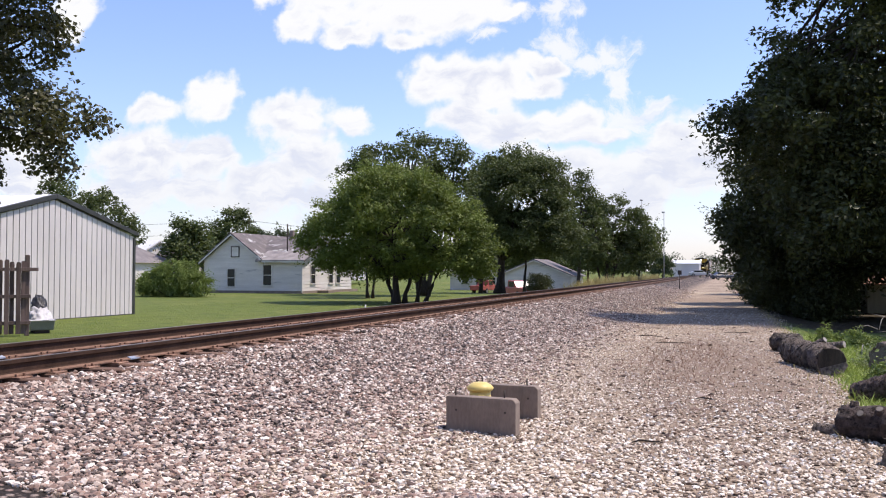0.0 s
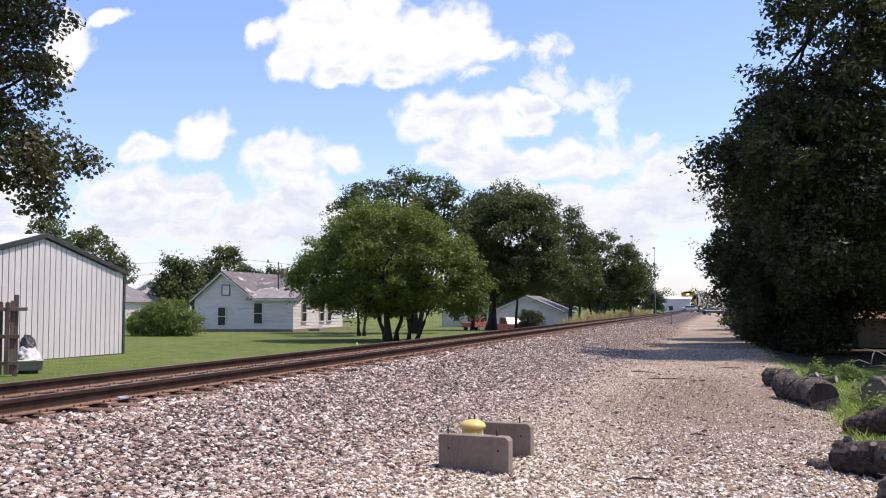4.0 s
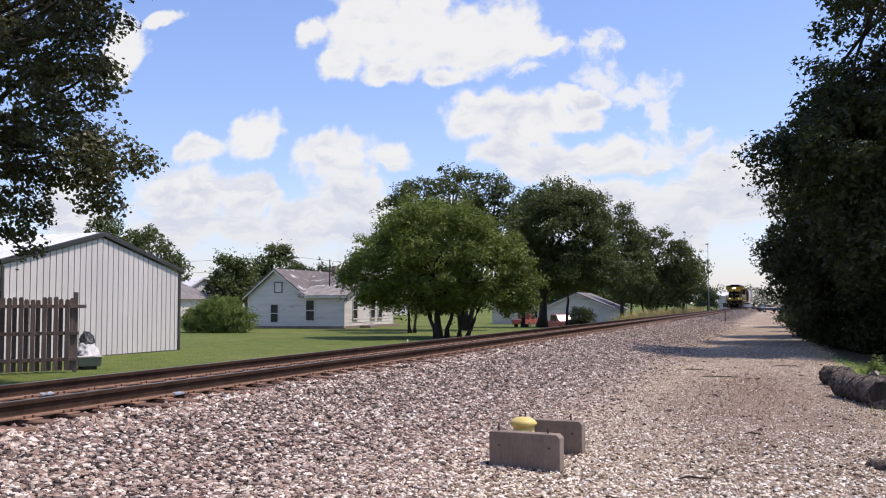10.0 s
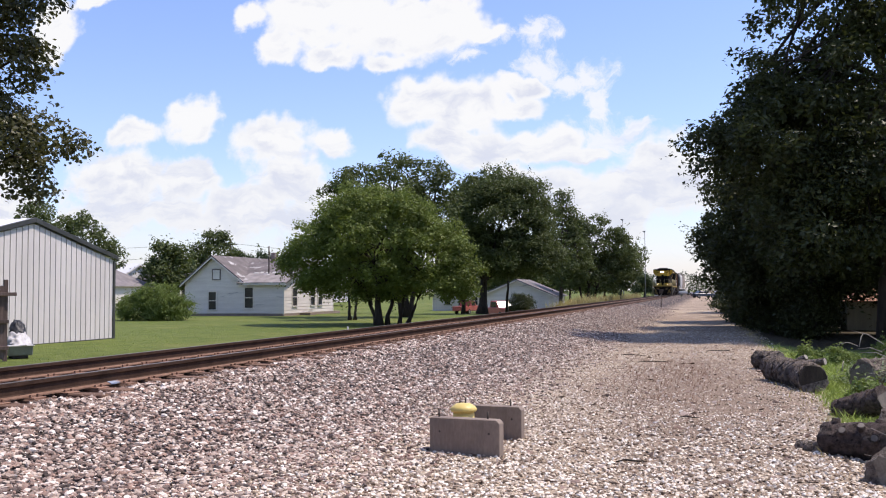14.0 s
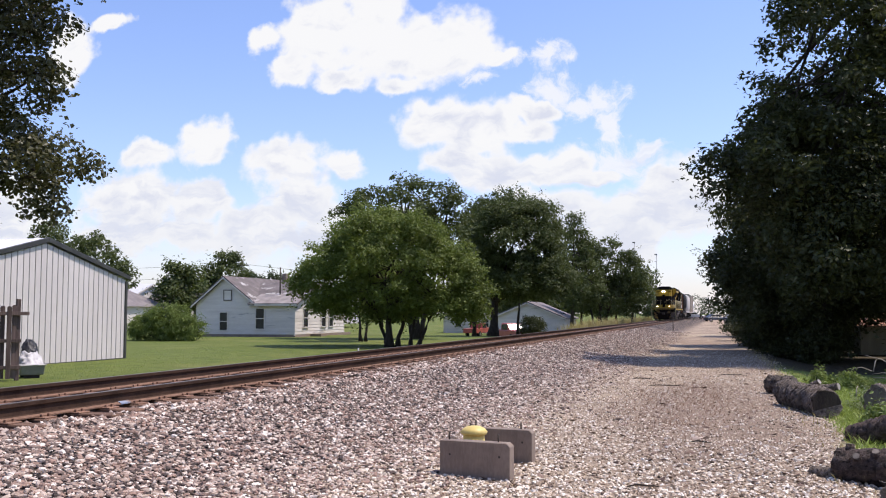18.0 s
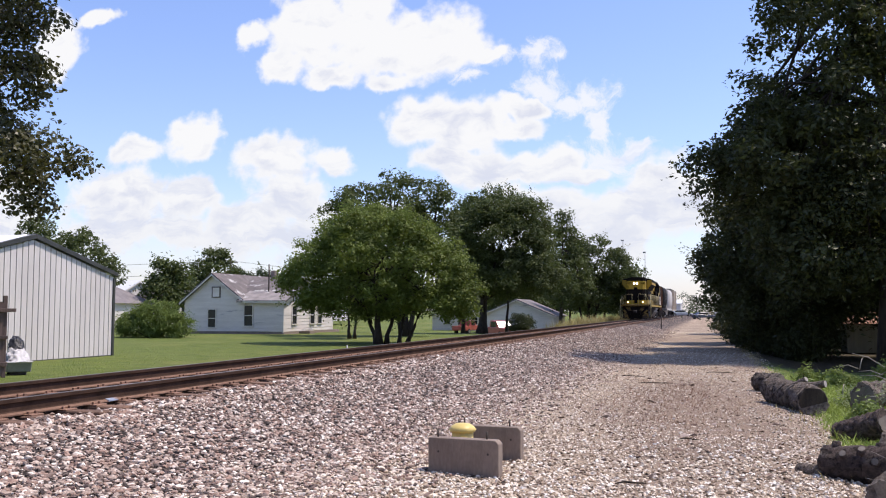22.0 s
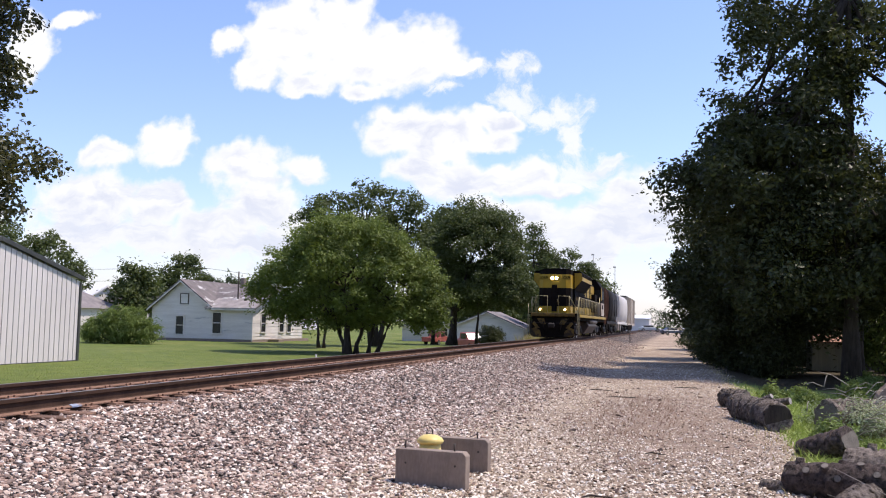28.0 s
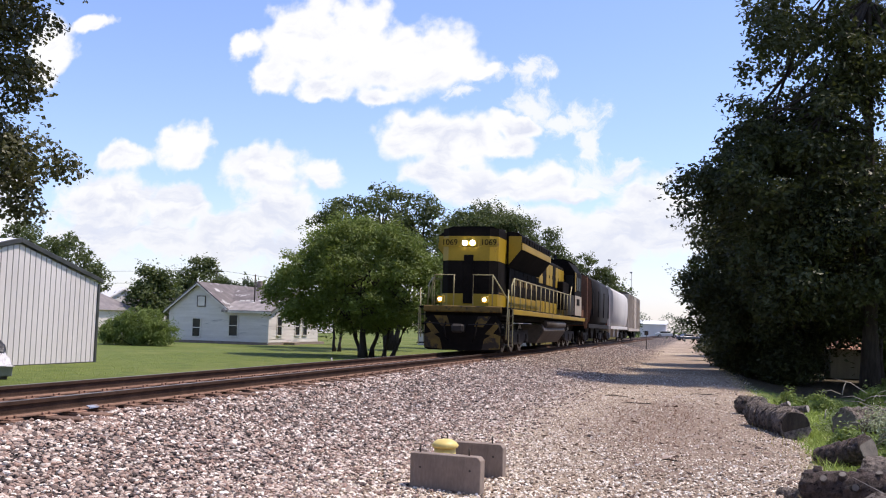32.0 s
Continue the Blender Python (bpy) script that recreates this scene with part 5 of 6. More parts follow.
    tree("row_tree", -13.3, 105.0, [(0, 0, 0.2, 0, 6, 0.25), (0.5, 0, 1.6, 0, 5.4, 0.16), (-0.6, 0, -1.2, 0, 5.6, 0.16)],
         [(0.9, 0, 7.6, 3.0, 2.8, 2.8, 0.9), (3.2, 0, 6.4, 2.0, 2.0, 2.6, 0.9), (-1.4, 0, 6.6, 2.4, 2.2, 3.4, 0.8), (1.0, 0, 3.6, 3.6, 2.6, 1.9, 0.7), (4.4, 0, 4.2, 1.5, 1.4, 2.0, 0.8)],
         0.62, 0.30, MAT["leaf_dark"], "wide dark tree in the row beside the track", z=-0.4, limbs=16, seed=8, sprays=60, reach=0.9, core=0.3)
    tree("row_tree", -10.9, 118.0, [(0, 0, 0.2, 0, 4.4, 0.2)],
         [(0.3, 0, 4.6, 2.4, 2.4, 2.6), (1.2, 0, 5.9, 1.6, 1.6, 1.6)], 0.62, 0.32, MAT["leaf_dark"], "rounded dark tree ending the row beside the track", z=-0.1, limbs=9, seed=9, sprays=24, reach=0.9, core=0.5)
    # dense trees on the other side, along the gravel road
    tree("roadside_tree", 5.7, 34.5, [(0, 0, 0.1, 0, 16.0, 0.26)],
         [(-2.9, 0, 7.1, 3.1, 3.4, 2.0), (-2.4, 0, 9.4, 2.7, 3.0, 1.8, 0.75), (-1.9, 0, 11.5, 2.6, 2.8, 1.8, 0.78), (-1.0, 0, 14.1, 2.8, 2.8, 2.3, 0.58), (-1.4, 0, 4.5, 3.2, 3.4, 2.2), (2.0, 0, 10.4, 1.6, 1.9, 2.5, 0.14), (2.3, 0, 5.2, 2.1, 2.6, 1.8, 0.5), (1.7, 0, 13.7, 1.9, 2.0, 1.9, 0.2), (0.4, -2.6, 5.0, 2.2, 2.0, 1.3, 0.4), (-1.6, -2.0, 4.0, 1.9, 1.8, 1.1, 0.6), (-1.6, 3.2, 8.0, 2.2, 2.4, 2.6, 0.6)],
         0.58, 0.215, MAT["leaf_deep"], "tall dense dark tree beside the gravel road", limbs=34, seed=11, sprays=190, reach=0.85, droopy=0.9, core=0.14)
    tree("roadside_tree", 10.2, 31.5, [(0, 0, 0.4, 0, 11.0, 0.28)],
         [(0.6, 0, 9.0, 3.0, 3.2, 4.0, 0.6), (-1.4, 0, 12.0, 2.6, 2.8, 2.4, 0.35), (1.5, 0, 5.2, 2.8, 2.8, 1.8, 0.8), (1.5, 4.0, 8.0, 3.2, 3.2, 3.2, 0.8)],
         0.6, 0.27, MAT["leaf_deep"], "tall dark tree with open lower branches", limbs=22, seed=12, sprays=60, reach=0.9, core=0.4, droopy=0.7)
    tree("roadside_tree", 4.2, 41.5, [(0, 0, -0.5, 0, 8.0, 0.26)],
         [(-1.4, 0, 5.6, 2.8, 3.4, 2.5), (-2.1, 0, 4.2, 2.4, 2.4, 2.0), (0.6, 0, 8.0, 2.8, 2.8, 2.6), (-1.2, 0, 2.6, 3.4, 3.2, 1.9), (2.4, 0, 4.8, 2.8, 2.8, 3.0)],
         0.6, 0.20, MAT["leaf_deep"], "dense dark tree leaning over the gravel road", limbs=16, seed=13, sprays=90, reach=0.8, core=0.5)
    tree("roadside_tree", 5.0, 49.0, [(0, 0, -0.7, 0, 6.0, 0.22)],
         [(-2.4, 0, 5.2, 2.4, 3.0, 2.2, 0.7), (-4.2, 0, 5.0, 1.5, 1.8, 1.0, 0.6), (0.4, 0, 6.0, 3.0, 3.0, 3.0), (-1.6, 0, 2.4, 2.8, 3.0, 1.8), (-4.3, 0, 3.7, 1.2, 1.5, 0.8, 0.6), (-3.6, 0, 7.1, 1.3, 1.4, 0.8, 0.5)],
         0.42, 0.17, MAT["leaf_dark"], "leafy tree with light sprays reaching over the road", limbs=22, seed=14, sprays=190, reach=1.0, core=0.4, droopy=-0.25)
    tree("roadside_tree", 7.0, 70.0, [(0, 0, -0.5, 0, 6.0, 0.24)],
         [(-2.4, 0, 4.4, 3.4, 3.6, 3.2), (1.0, 0, 6.0, 3.8, 3.8, 3.8), (-3.4, 0, 2.2, 2.4, 2.8, 1.6)],
         0.8, 0.32, MAT["leaf_deep"], "dark tree further along the gravel road", limbs=10, seed=15, sprays=40)
    # outside the view on the right, added to block sunlight
    tree("roadside_tree", 13.5, 38.0, [(0, 0, 0.3, 0, 9.0, 0.3)],
         [(0, 0, 8.4, 4.2, 3.8, 4.0), (-2.6, 0, 5.6, 2.4, 2.8, 1.8), (2, 0, 11.5, 3.2, 3.2, 2.8)],
         0.9, 0.42, MAT["leaf_deep"], "tall tree out of view, added to shade the roadside", limbs=12, seed=16, sprays=40)
    # occluder added so that light does not leak in from behind
    tree("roadside_tree", 12.5, 56.0, [(0, 0, 0.2, 0, 7.0, 0.24)],
         [(0, 0, 6.4, 4.0, 3.8, 4.2), (-2.4, 0, 3.6, 2.6, 2.8, 2.2)],
         1.0, 0.5, MAT["leaf_deep"], "dark second-row tree, added to keep light out", limbs=10, seed=18)
    tree("roadside_tree", 6.9, 41.0, [(0, 0, 0.3, 0, 8.0, 0.33)],
         [(1.4, -2.0, 5.6, 3.0, 3.4, 1.9), (2.6, 0, 7.4, 2.6, 3.0, 2.0, 0.5)],
         0.75, 0.26, MAT["leaf_deep"], "thick shady tree in the second row", limbs=14, seed=23, sprays=40)
    tree("roadside_tree", 15.6, 52.0, [(0, 0, 0.3, 0, 6.0, 0.26)],
         [(-1.6, 0, 6.2, 3.6, 3.8, 2.6), (1.0, 0, 8.0, 3.6, 3.8, 2.8)],
         0.9, 0.48, MAT["leaf_deep"], "thick dark tree behind a tin-roofed shed", limbs=10, seed=24)
    tree("roadside_tree", 12.0, 62.0, [(0, 0, 0.3, 0, 7.0, 0.3)],
         [(0, 0, 5.4, 5.2, 4.4, 4.2), (3.5, 0, 3.4, 3.8, 3.8, 2.8)],
         1.1, 0.6, MAT["leaf_deep"], "broad tree closing the back of the lot", limbs=10, seed=17)
    # tree by the fence whose branches hang into view
    tree("fence_tree", -21.1, 16.0, [(0, 0, 0.5, 0.3, 7.0, 0.32)],
         [(4.7, 1.0, 7.9, 2.0, 1.9, 1.5), (3.6, 1.0, 6.6, 2.4, 2.2, 1.8), (5.9, 1.0, 6.9, 1.0, 1.0, 0.7), (6.5, 1.0, 5.1, 1.2, 1.0, 0.55), (5.4, 1.0, 5.2, 1.4, 1.2, 0.8), (6.7, 1.0, 4.15, 0.35, 0.35, 0.35), (4.3, 0.9, 3.9, 1.0, 1.0, 0.75), (3.6, 0.8, 4.9, 1.4, 1.3, 1.2), (3.2, 1.2, 9.6, 2.8, 2.6, 1.4), (7.0, 1.0, 8.6, 0.85, 0.8, 0.75), (6.6, 1.1, 9.8, 1.8, 1.4, 0.8), (4.6, 0.9, 3.2, 0.5, 0.5, 0.4)],
         0.34, 0.115, MAT["leaf_fence"], "broad-leaved tree with branches hanging over a fence", limbs=44, seed=21, slim=0.92, cover=0.50, sprays=70, reach=0.4, core=0.05, droopy=0.7)
    tree("hidden_tree", -27.0, 14.0, [(0, 0, 0.2, 0.1, 6.0, 0.3)], [(0, 0, 7.0, 4.0, 4.0, 3.6)], 0.9, 0.45, MAT["leaf_dark"], "tree standing behind the fence tree", limbs=10, seed=22)
    # background trees behind shed and house
    far = [(-76.5, 92.0, 6.2, 12.6, "leaf_dark"), (-68.5, 90.0, 5.0, 11.0, "leaf_dark"), (-81.5, 94.0, 4.0, 9.5, "leaf_far"), (-63.5, 101.0, 3.4, 6.4, "leaf_far"), (-53.6, 84.0, 2.9, 7.2, "leaf_dark"), (-64.5, 112.0, 4.2, 10.2, "leaf_dark"),
           (-60.0, 118.0, 3.5, 7.4, "leaf_far"), (-42.0, 112.0, 4.6, 9.4, "leaf_dark"), (-36.5, 108.0, 3.4, 7.2, "leaf_far"), (-30.0, 112.0, 4.0, 7.0, "leaf_dark"),
           (-24.5, 120.0, 4.4, 6.5, "leaf_dark"), (-86.0, 96.0, 5.0, 9.0, "leaf_far"), (-12.1, 178.0, 2.0, 4.6, "leaf_far"), (-70.0, 128.0, 5.0, 8.2, "leaf_far"),
           (-31.0, 138.0, 4.2, 7.0, "leaf_dark"), (-25.5, 142.0, 4.4, 6.6, "leaf_far"), (-20.5, 140.0, 4.0, 6.4, "leaf_dark"), (-16.0, 146.0, 3.6, 5.6, "leaf_far")]
    for k, (x, y, r, h, leaf) in enumerate(far):
        thin = 0.6 if k < 3 else 0.95
        tree("background_tree", x, y, [(0, 0, 0.2, 0, h * 0.6, 0.22)],
             [(0, 0, h * 0.62, r * 0.72, r * 0.7, h * 0.30, thin), (r * 0.45, 0, h * 0.48, r * 0.48, r * 0.5, h * 0.24, thin), (-r * 0.45, 0, h * 0.45, r * 0.44, r * 0.5, h * 0.24, thin), (0, 0, h * 0.82, r * 0.36, r * 0.4, h * 0.15, thin)],
             0.70, 0.40, MAT[leaf], "rounded green tree behind the houses", limbs=12, seed=40 + k, z=-0.1, sprays=40, reach=1.0, core=0.25 if k < 3 else 0.8)
    # hazy woods at the horizon
    c = []
    for k in range(100):
        x = -300 + 400 * k / 100 + rng.uniform(-3, 3)
        y = 330 + rng.uniform(-30, 60)
        h = rng.uniform(6, 11)
        p = rng.normal(0, 1, (360, 3))
        p /= np.linalg.norm(p, axis=1)[:, None]
        c.append(p * (rng.uniform(3, 5), 4, h * 0.5) * rng.uniform(0.6, 1.05, (360, 1)) + (x, y, h * 0.5))
    tagged(new("far_woods", leaf_mesh("far_woods", np.concatenate(c), 0.85, MAT["leaf_far"])), "hazy green woods along the horizon", "woods", kind="stuff")


# never in view: added behind the camera to darken the fill light
def make_unseen_woods():
    c = []
    for k in range(13):
        x, y, h = -40 + 6.5 * k + rng.uniform(-1, 1), -13 + rng.uniform(-2, 2), rng.uniform(11, 15)
        p = rng.normal(0, 1, (420, 3))
        p /= np.linalg.norm(p, axis=1)[:, None]
        c.append(p * (4.4, 3.2, h * 0.5) * rng.uniform(0.7, 1.05, (420, 1)) + (x, y, h * 0.5))
    c = np.concatenate(c)
    tagged(new("unseen_woods", leaf_mesh("unseen_woods", c, 1.1, MAT["leaf_dark"])), "unseen green woods, added behind the camera to block sky light", "woods", kind="stuff")


def bush(name, x, y, blobs, lump, leaf, leaf_mat, label, z=None, slim=0.4, droop=-0.3, **shape):
    z = ground_z(x, y) if z is None else z
    t = thing(name, pose(x, y, z - 0.02), label, "bush")
    pts, nrm, scl, lumps = crown_leaves(blobs, lump, leaf, slim, **shape)
    k = pts[:, 2] > 0.02
    part("foliage", leaf_mesh("foliage", pts[k], leaf, leaf_mat, droop=droop, slim=slim, faces_to=nrm[k], scale=scl[k]), None, t)
    for i, p in enumerate(lumps[:6]):
        bm = bmesh.new()
        limb(bm, (p[0] * 0.15, p[1] * 0.15, -0.02), p, 0.04, 0.01, i, 5)
        part("stem", bm, MAT["bark"], t)
    return t


def make_bushes():
    bush("shrub", -33.4, 50.8, [(0, 0, 0.9, 2.0, 1.4, 0.9), (-1.4, 0, 0.7, 1.1, 1.1, 0.8), (1.4, 0, 0.7, 1.1, 1.1, 0.8), (0.1, 0, 1.4, 1.2, 1.1, 0.8)], 0.3, 0.30, MAT["leaf_bush"], "wide bright green shrub on the lawn", sprays=110, reach=0.5, slim=0.20, droop=-2.0)
    bush("round_bush", -16.4, 82.0, [(0, 0, 1.0, 1.05, 1.0, 1.0), (0, 0, 0.6, 1.05, 1.0, 0.7)], 0.35, 0.18, MAT["leaf_deep"], "clipped dark green round bush", z=-0.5)
    # shade at the foot of the trees is put into the dark leaf colour
    for x, y, r in ((1.5, 58.0, 1.3), (2.4, 66.0, 1.5), (10.5, 47.0, 1.8), (2.9, 40.0, 0.9), (2.2, 43.0, 1.1), (1.9, 48.5, 1.2), (3.5, 38.8, 1.0), (3.6, 42.0, 1.1), (3.0, 46.5, 1.5),
                    (3.2, 53.0, 1.6), (7.2, 54.0, 2.2), (10.0, 60.0, 2.6), (5.0, 60.0, 2.4), (15.0, 56.0, 3.0), (13.0, 48.0, 2.2)):
        bush("undergrowth_bush", x, y, [(0, 0, 0.7 * r, 1.05 * r, 1.05 * r, 0.8 * r)], 0.25 + 0.1 * r, 0.12 + 0.05 * r, MAT["leaf_deep"], "shady undergrowth bush at the foot of the trees", sprays=16, reach=0.5, slim=0.5)
    bush("undergrowth_bush", 9.0, 43.0, [(0, 0, 1.2, 1.7, 1.7, 1.4)], 0.4, 0.2, MAT["leaf_bush"], "sunlit green bush beside a tree trunk", sprays=20, reach=0.6, slim=0.5)
    for x, y in ((2.6, 18.5), (3.6, 21.5), (2.7, 12.9), (4.2, 14.0), (2.2, 14.2), (3.0, 24.5), (4.4, 26.5), (5.0, 29.5), (5.9, 32.5), (5.4, 27.5), (6.4, 36.5), (2.0, 22.0)):
        bush("weed_clump", x, y, [(0, 0, 0.22, 0.36, 0.34, 0.26)], 0.13, 0.085, MAT["leaf_bush"], "clump of broad-leaved green weeds", sprays=8, reach=0.2, slim=0.5)


def make_grass():
    g = np.concatenate([spread(11000, 1.5, 9.0, 8.0, 29), spread(14000, 1.5, 5.0, 11.0, 25)])
    keep = rng.uniform(0, 1, len(g)) < np.clip((g[:, 0] - 1.35) / 0.7, 0.05, 1)
    V, F = blades(g[keep], 0.06, 0.20, 0.009, 0.85)
    tagged(new("verge_grass", mesh_from("verge_grass", V, F, MAT["grass"])), "rough green grass on the verge beside the road", "grass", kind="stuff")
    n = 5200
    s = np.stack([rng.uniform(-13.2, -10.6, n), rng.uniform(76, 150, n), np.zeros(n)], -1)
    s[:, 2] = [ground_z(a, b) for a, b in s[:, :2]]
    V, F = blades(s, 0.45, 1.15, 0.022)
    tagged(new("dry_grass", mesh_from("dry_grass", V, F, MAT["dry_grass"])), "tall dry straw-coloured grass along the track", "grass", kind="stuff")
    n = 9000
    s = spread(n, -26, -11.2, 17, 60)
    V, F = blades(s, 0.015, 0.04, 0.008)
    tagged(new("lawn_grass", mesh_from("lawn_grass", V, F, MAT["grass"])), "short mown grass blades of the lawn", "grass", kind="stuff")
    # dead reddish stems on the bare patch of the road
    n = 1500
    s = np.stack([rng.normal(-0.9, 0.75, n), rng.normal(17.0, 3.4, n), np.zeros(n)], -1)
    s[:, 2] = [ground_z(a, b) for a, b in s[:, :2]]
    V, F = blades(s, 0.03, 0.11, 0.004, 1.0)
    tagged(new("dead_stems", mesh_from("dead_stems", V, F, MAT["dead_stem"])), "dead reddish-brown weed stems on the bare gravel", "weeds", kind="stuff")
    # sparse weeds on the edge of the road
    n = 450
    s = np.stack([rng.normal(1.35, 0.2, n), rng.uniform(9, 45, n), np.zeros(n)], -1)
    s[:, 2] = [ground_z(a, b) for a, b in s[:, :2]]
    V, F = blades(s, 0.04, 0.13, 0.006)
    tagged(new("edge_weeds", mesh_from("edge_weeds", V, F, MAT["dry_grass"])), "thin dry weeds along the road edge", "grass", kind="stuff")


# ---- logs ----


def log(name, a, b, r0, r1, label, seed, stubs=(), cut="log_cut", bark="log_bark"):
    """A felled log from a to b, with rough bark and paler cut faces."""
    a, b = Vector(a), Vector(b)
    t = thing(name, Matrix.Translation(a), label, "log", "logs beside the road")
    rnd = random.Random(seed)
    n, seg = 26, 30
    d = b - a
    way = d.normalized()
    bm = bmesh.new()
    pts = [d * (i / n) + Vector((rnd.uniform(-1, 1), rnd.uniform(-1, 1), rnd.uniform(-1, 1))) * r0 * 0.05 for i in range(n + 1)]
    pts[0], pts[-1] = Vector((0, 0, 0)), d
    tube(pts, [r0 + (r1 - r0) * i / n for i in range(n + 1)], seg, bm, 0.12, seed)
    side = way.cross(Vector((0, 0, 1))).normalized()
    for k, (f, ang) in enumerate(stubs):
        out = (-side * math.cos(ang) + Vector((0, 0, 1)) * math.sin(ang)).normalized()
        p = d * f + out * r0 * 0.80
        st = part("stub", tube([p, p + out * r0 * 0.28, p + out * r0 * 0.50], [r0 * 0.33, r0 * 0.26, r0 * 0.23], 11, None, 0.12, seed + k), MAT[bark], t, "sawn branch stub")
        part("cut_face", tube([p + out * r0 * 0.505, p + out * r0 * 0.525], r0 * 0.19, 11), MAT["log_cut"], st)
    part("bark", bm, MAT[bark], t)
    for end, s, rr in ((Vector((0, 0, 0)), -1, r0), (d, 1, r1)):
        bm = tube([end + way * s * 0.003, end + way * s * 0.014], [rr * 0.95, rr * 0.93], 30, None, 0.05, seed)
        part("cut_face", bm, MAT[cut], t, "weathered cut end with rings")
    return t


def make_logs():
    log("log", (0.88, 20.35, 0.20), (1.32, 20.05, 0.20), 0.185, 0.18, "short dark log lying beside the gravel road", 1)
    log("log", (1.06, 18.0, 0.22), (1.37, 17.02, 0.19), 0.225, 0.23, "grey barked log lying end to end with another", 2)
    log("log", (1.56, 16.22, 0.195), (1.40, 17.25, 0.20), 0.232, 0.225, "thick log with a dark cut end", 3, cut="bark")
    log("log", (1.50, 18.25, 0.26), (1.93, 18.0, 0.35), 0.075, 0.06, "pale bare branch lying behind the logs", 4, cut="log_pale")
    log("log", (1.50, 19.1, 0.22), (1.70, 18.95, 0.36), 0.07, 0.05, "broken grey branch end sticking up", 9, cut="log_pale")
    log("log", (1.60, 13.50, 0.02), (2.12, 13.02, 0.235), 0.135, 0.185, "short log propped up with a grey cut end", 5, bark="log_dark")
    log("log", (1.08, 10.1, 0.135), (2.35, 9.55, 0.19), 0.17, 0.225, "big dark gnarled log with sawn stubs", 6, stubs=((0.07, 1.5), (0.15, 2.5), (0.36, 1.35), (0.37, 2.8), (0.27, 2.2), (0.5, 1.9), (0.62, 2.5)), bark="log_dark")
    log("log", (1.72, 10.75, 0.20), (2.9, 10.45, 0.22), 0.20, 0.19, "grey weathered log half hidden in weeds", 12, stubs=((0.2, 1.3), (0.5, 1.9)))
    log("log", (1.38, 8.62, 0.085), (1.66, 9.34, 0.09), 0.160, 0.165, "thick log with a grey cut end towards the road", 7)
    log("log", (1.60, 8.42, 0.03), (2.20, 8.60, 0.04), 0.09, 0.08, "pale stripped branch among weeds", 10, cut="log_pale")
    log("log", (0.84, 10.22, 0.05), (1.04, 10.02, 0.05), 0.06, 0.07, "small broken log beside a larger one", 8)
    log("log", (2.42, 17.0, 0.16), (3.3, 17.6, 0.16), 0.30, 0.30, "overgrown log under dead brush", 11)
    # low mound of bare earth behind the brush
    bm = bmesh.new()
    bmesh.ops.create_icosphere(bm, subdivisions=4, radius=1.0)
    for v in bm.verts:
        v.co *= 1 + 0.22 * noise.noise(v.co * 2.1) + 0.08 * noise.noise(v.co * 6.0)
        v.co = Vector((v.co.x * 0.75, v.co.y * 0.9, v.co.z * 0.95))
    t = thing("earth_mound", pose(3.75, 18.2, -0.30), "mound of dry brown earth behind dead brush", "mound")
    part("earth", bm, MAT["earth"], t)
    t = thing("brush_pile", pose(2.86, 16.75, -0.22), "heap of grey dead brush and twigs with pale leaves", "brush pile")
    rnd = random.Random(9)
    for k in range(60):
        a = Vector((rnd.gauss(0, 0.38), rnd.gauss(0, 0.5), rnd.uniform(0.0, 0.95)))
        d = Vector((rnd.gauss(0, 1), rnd.gauss(0, 1), rnd.gauss(0, 0.45))).normalized() * rnd.uniform(0.2, 0.6)
        part("twig", tube([a, a + d * 0.5 + Vector((0, 0, 0.05)), a + d], [0.009, 0.007, 0.003], 5), MAT["twig"], t)
    heaps = rng.normal(0, 1, (9, 3)) * (0.36, 0.40, 0.20) + (0, 0, 0.40)
    pts = heaps[rng.integers(0, 9, 4200)] + unit(rng.normal(0, 1, (4200, 3))) * rng.uniform(0.08, 0.34, (4200, 1))
    pts = pts[pts[:, 2] > 0.02]
    up = unit(unit(pts - (0, 0, 0.4)) + (0.2, 0, 1.0) + rng.normal(0, 0.5, pts.shape))
    part("dead_leaves", leaf_mesh("dead_leaves", pts, 0.05, MAT["leaf_pale"], faces_to=up), None, t)
    for k, (x, y) in enumerate(((2.15, 9.5), (2.0, 9.0), (2.4, 10.0))):
        t = thing("dead_weed", pose(x, y, ground_z(x, y)), "tuft of pale dead weed stalks", "weed")
        for j in range(14):
            d = Vector((rnd.gauss(0, 0.16), rnd.gauss(0, 0.16), rnd.uniform(0.25, 0.55)))
            part("stalk", tube([(0, 0, 0), d * 0.5, d + Vector((d.x, d.y, -0.08))], [0.006, 0.005, 0.002], 4), MAT["log_pale"], t)

# ---- train ----
WHEELS = []


def run(t):
    """Where the front of the locomotive's hood stands along the track, in metres."""
    return 259.8 - 7.47 * t + 0.0105 * t * t


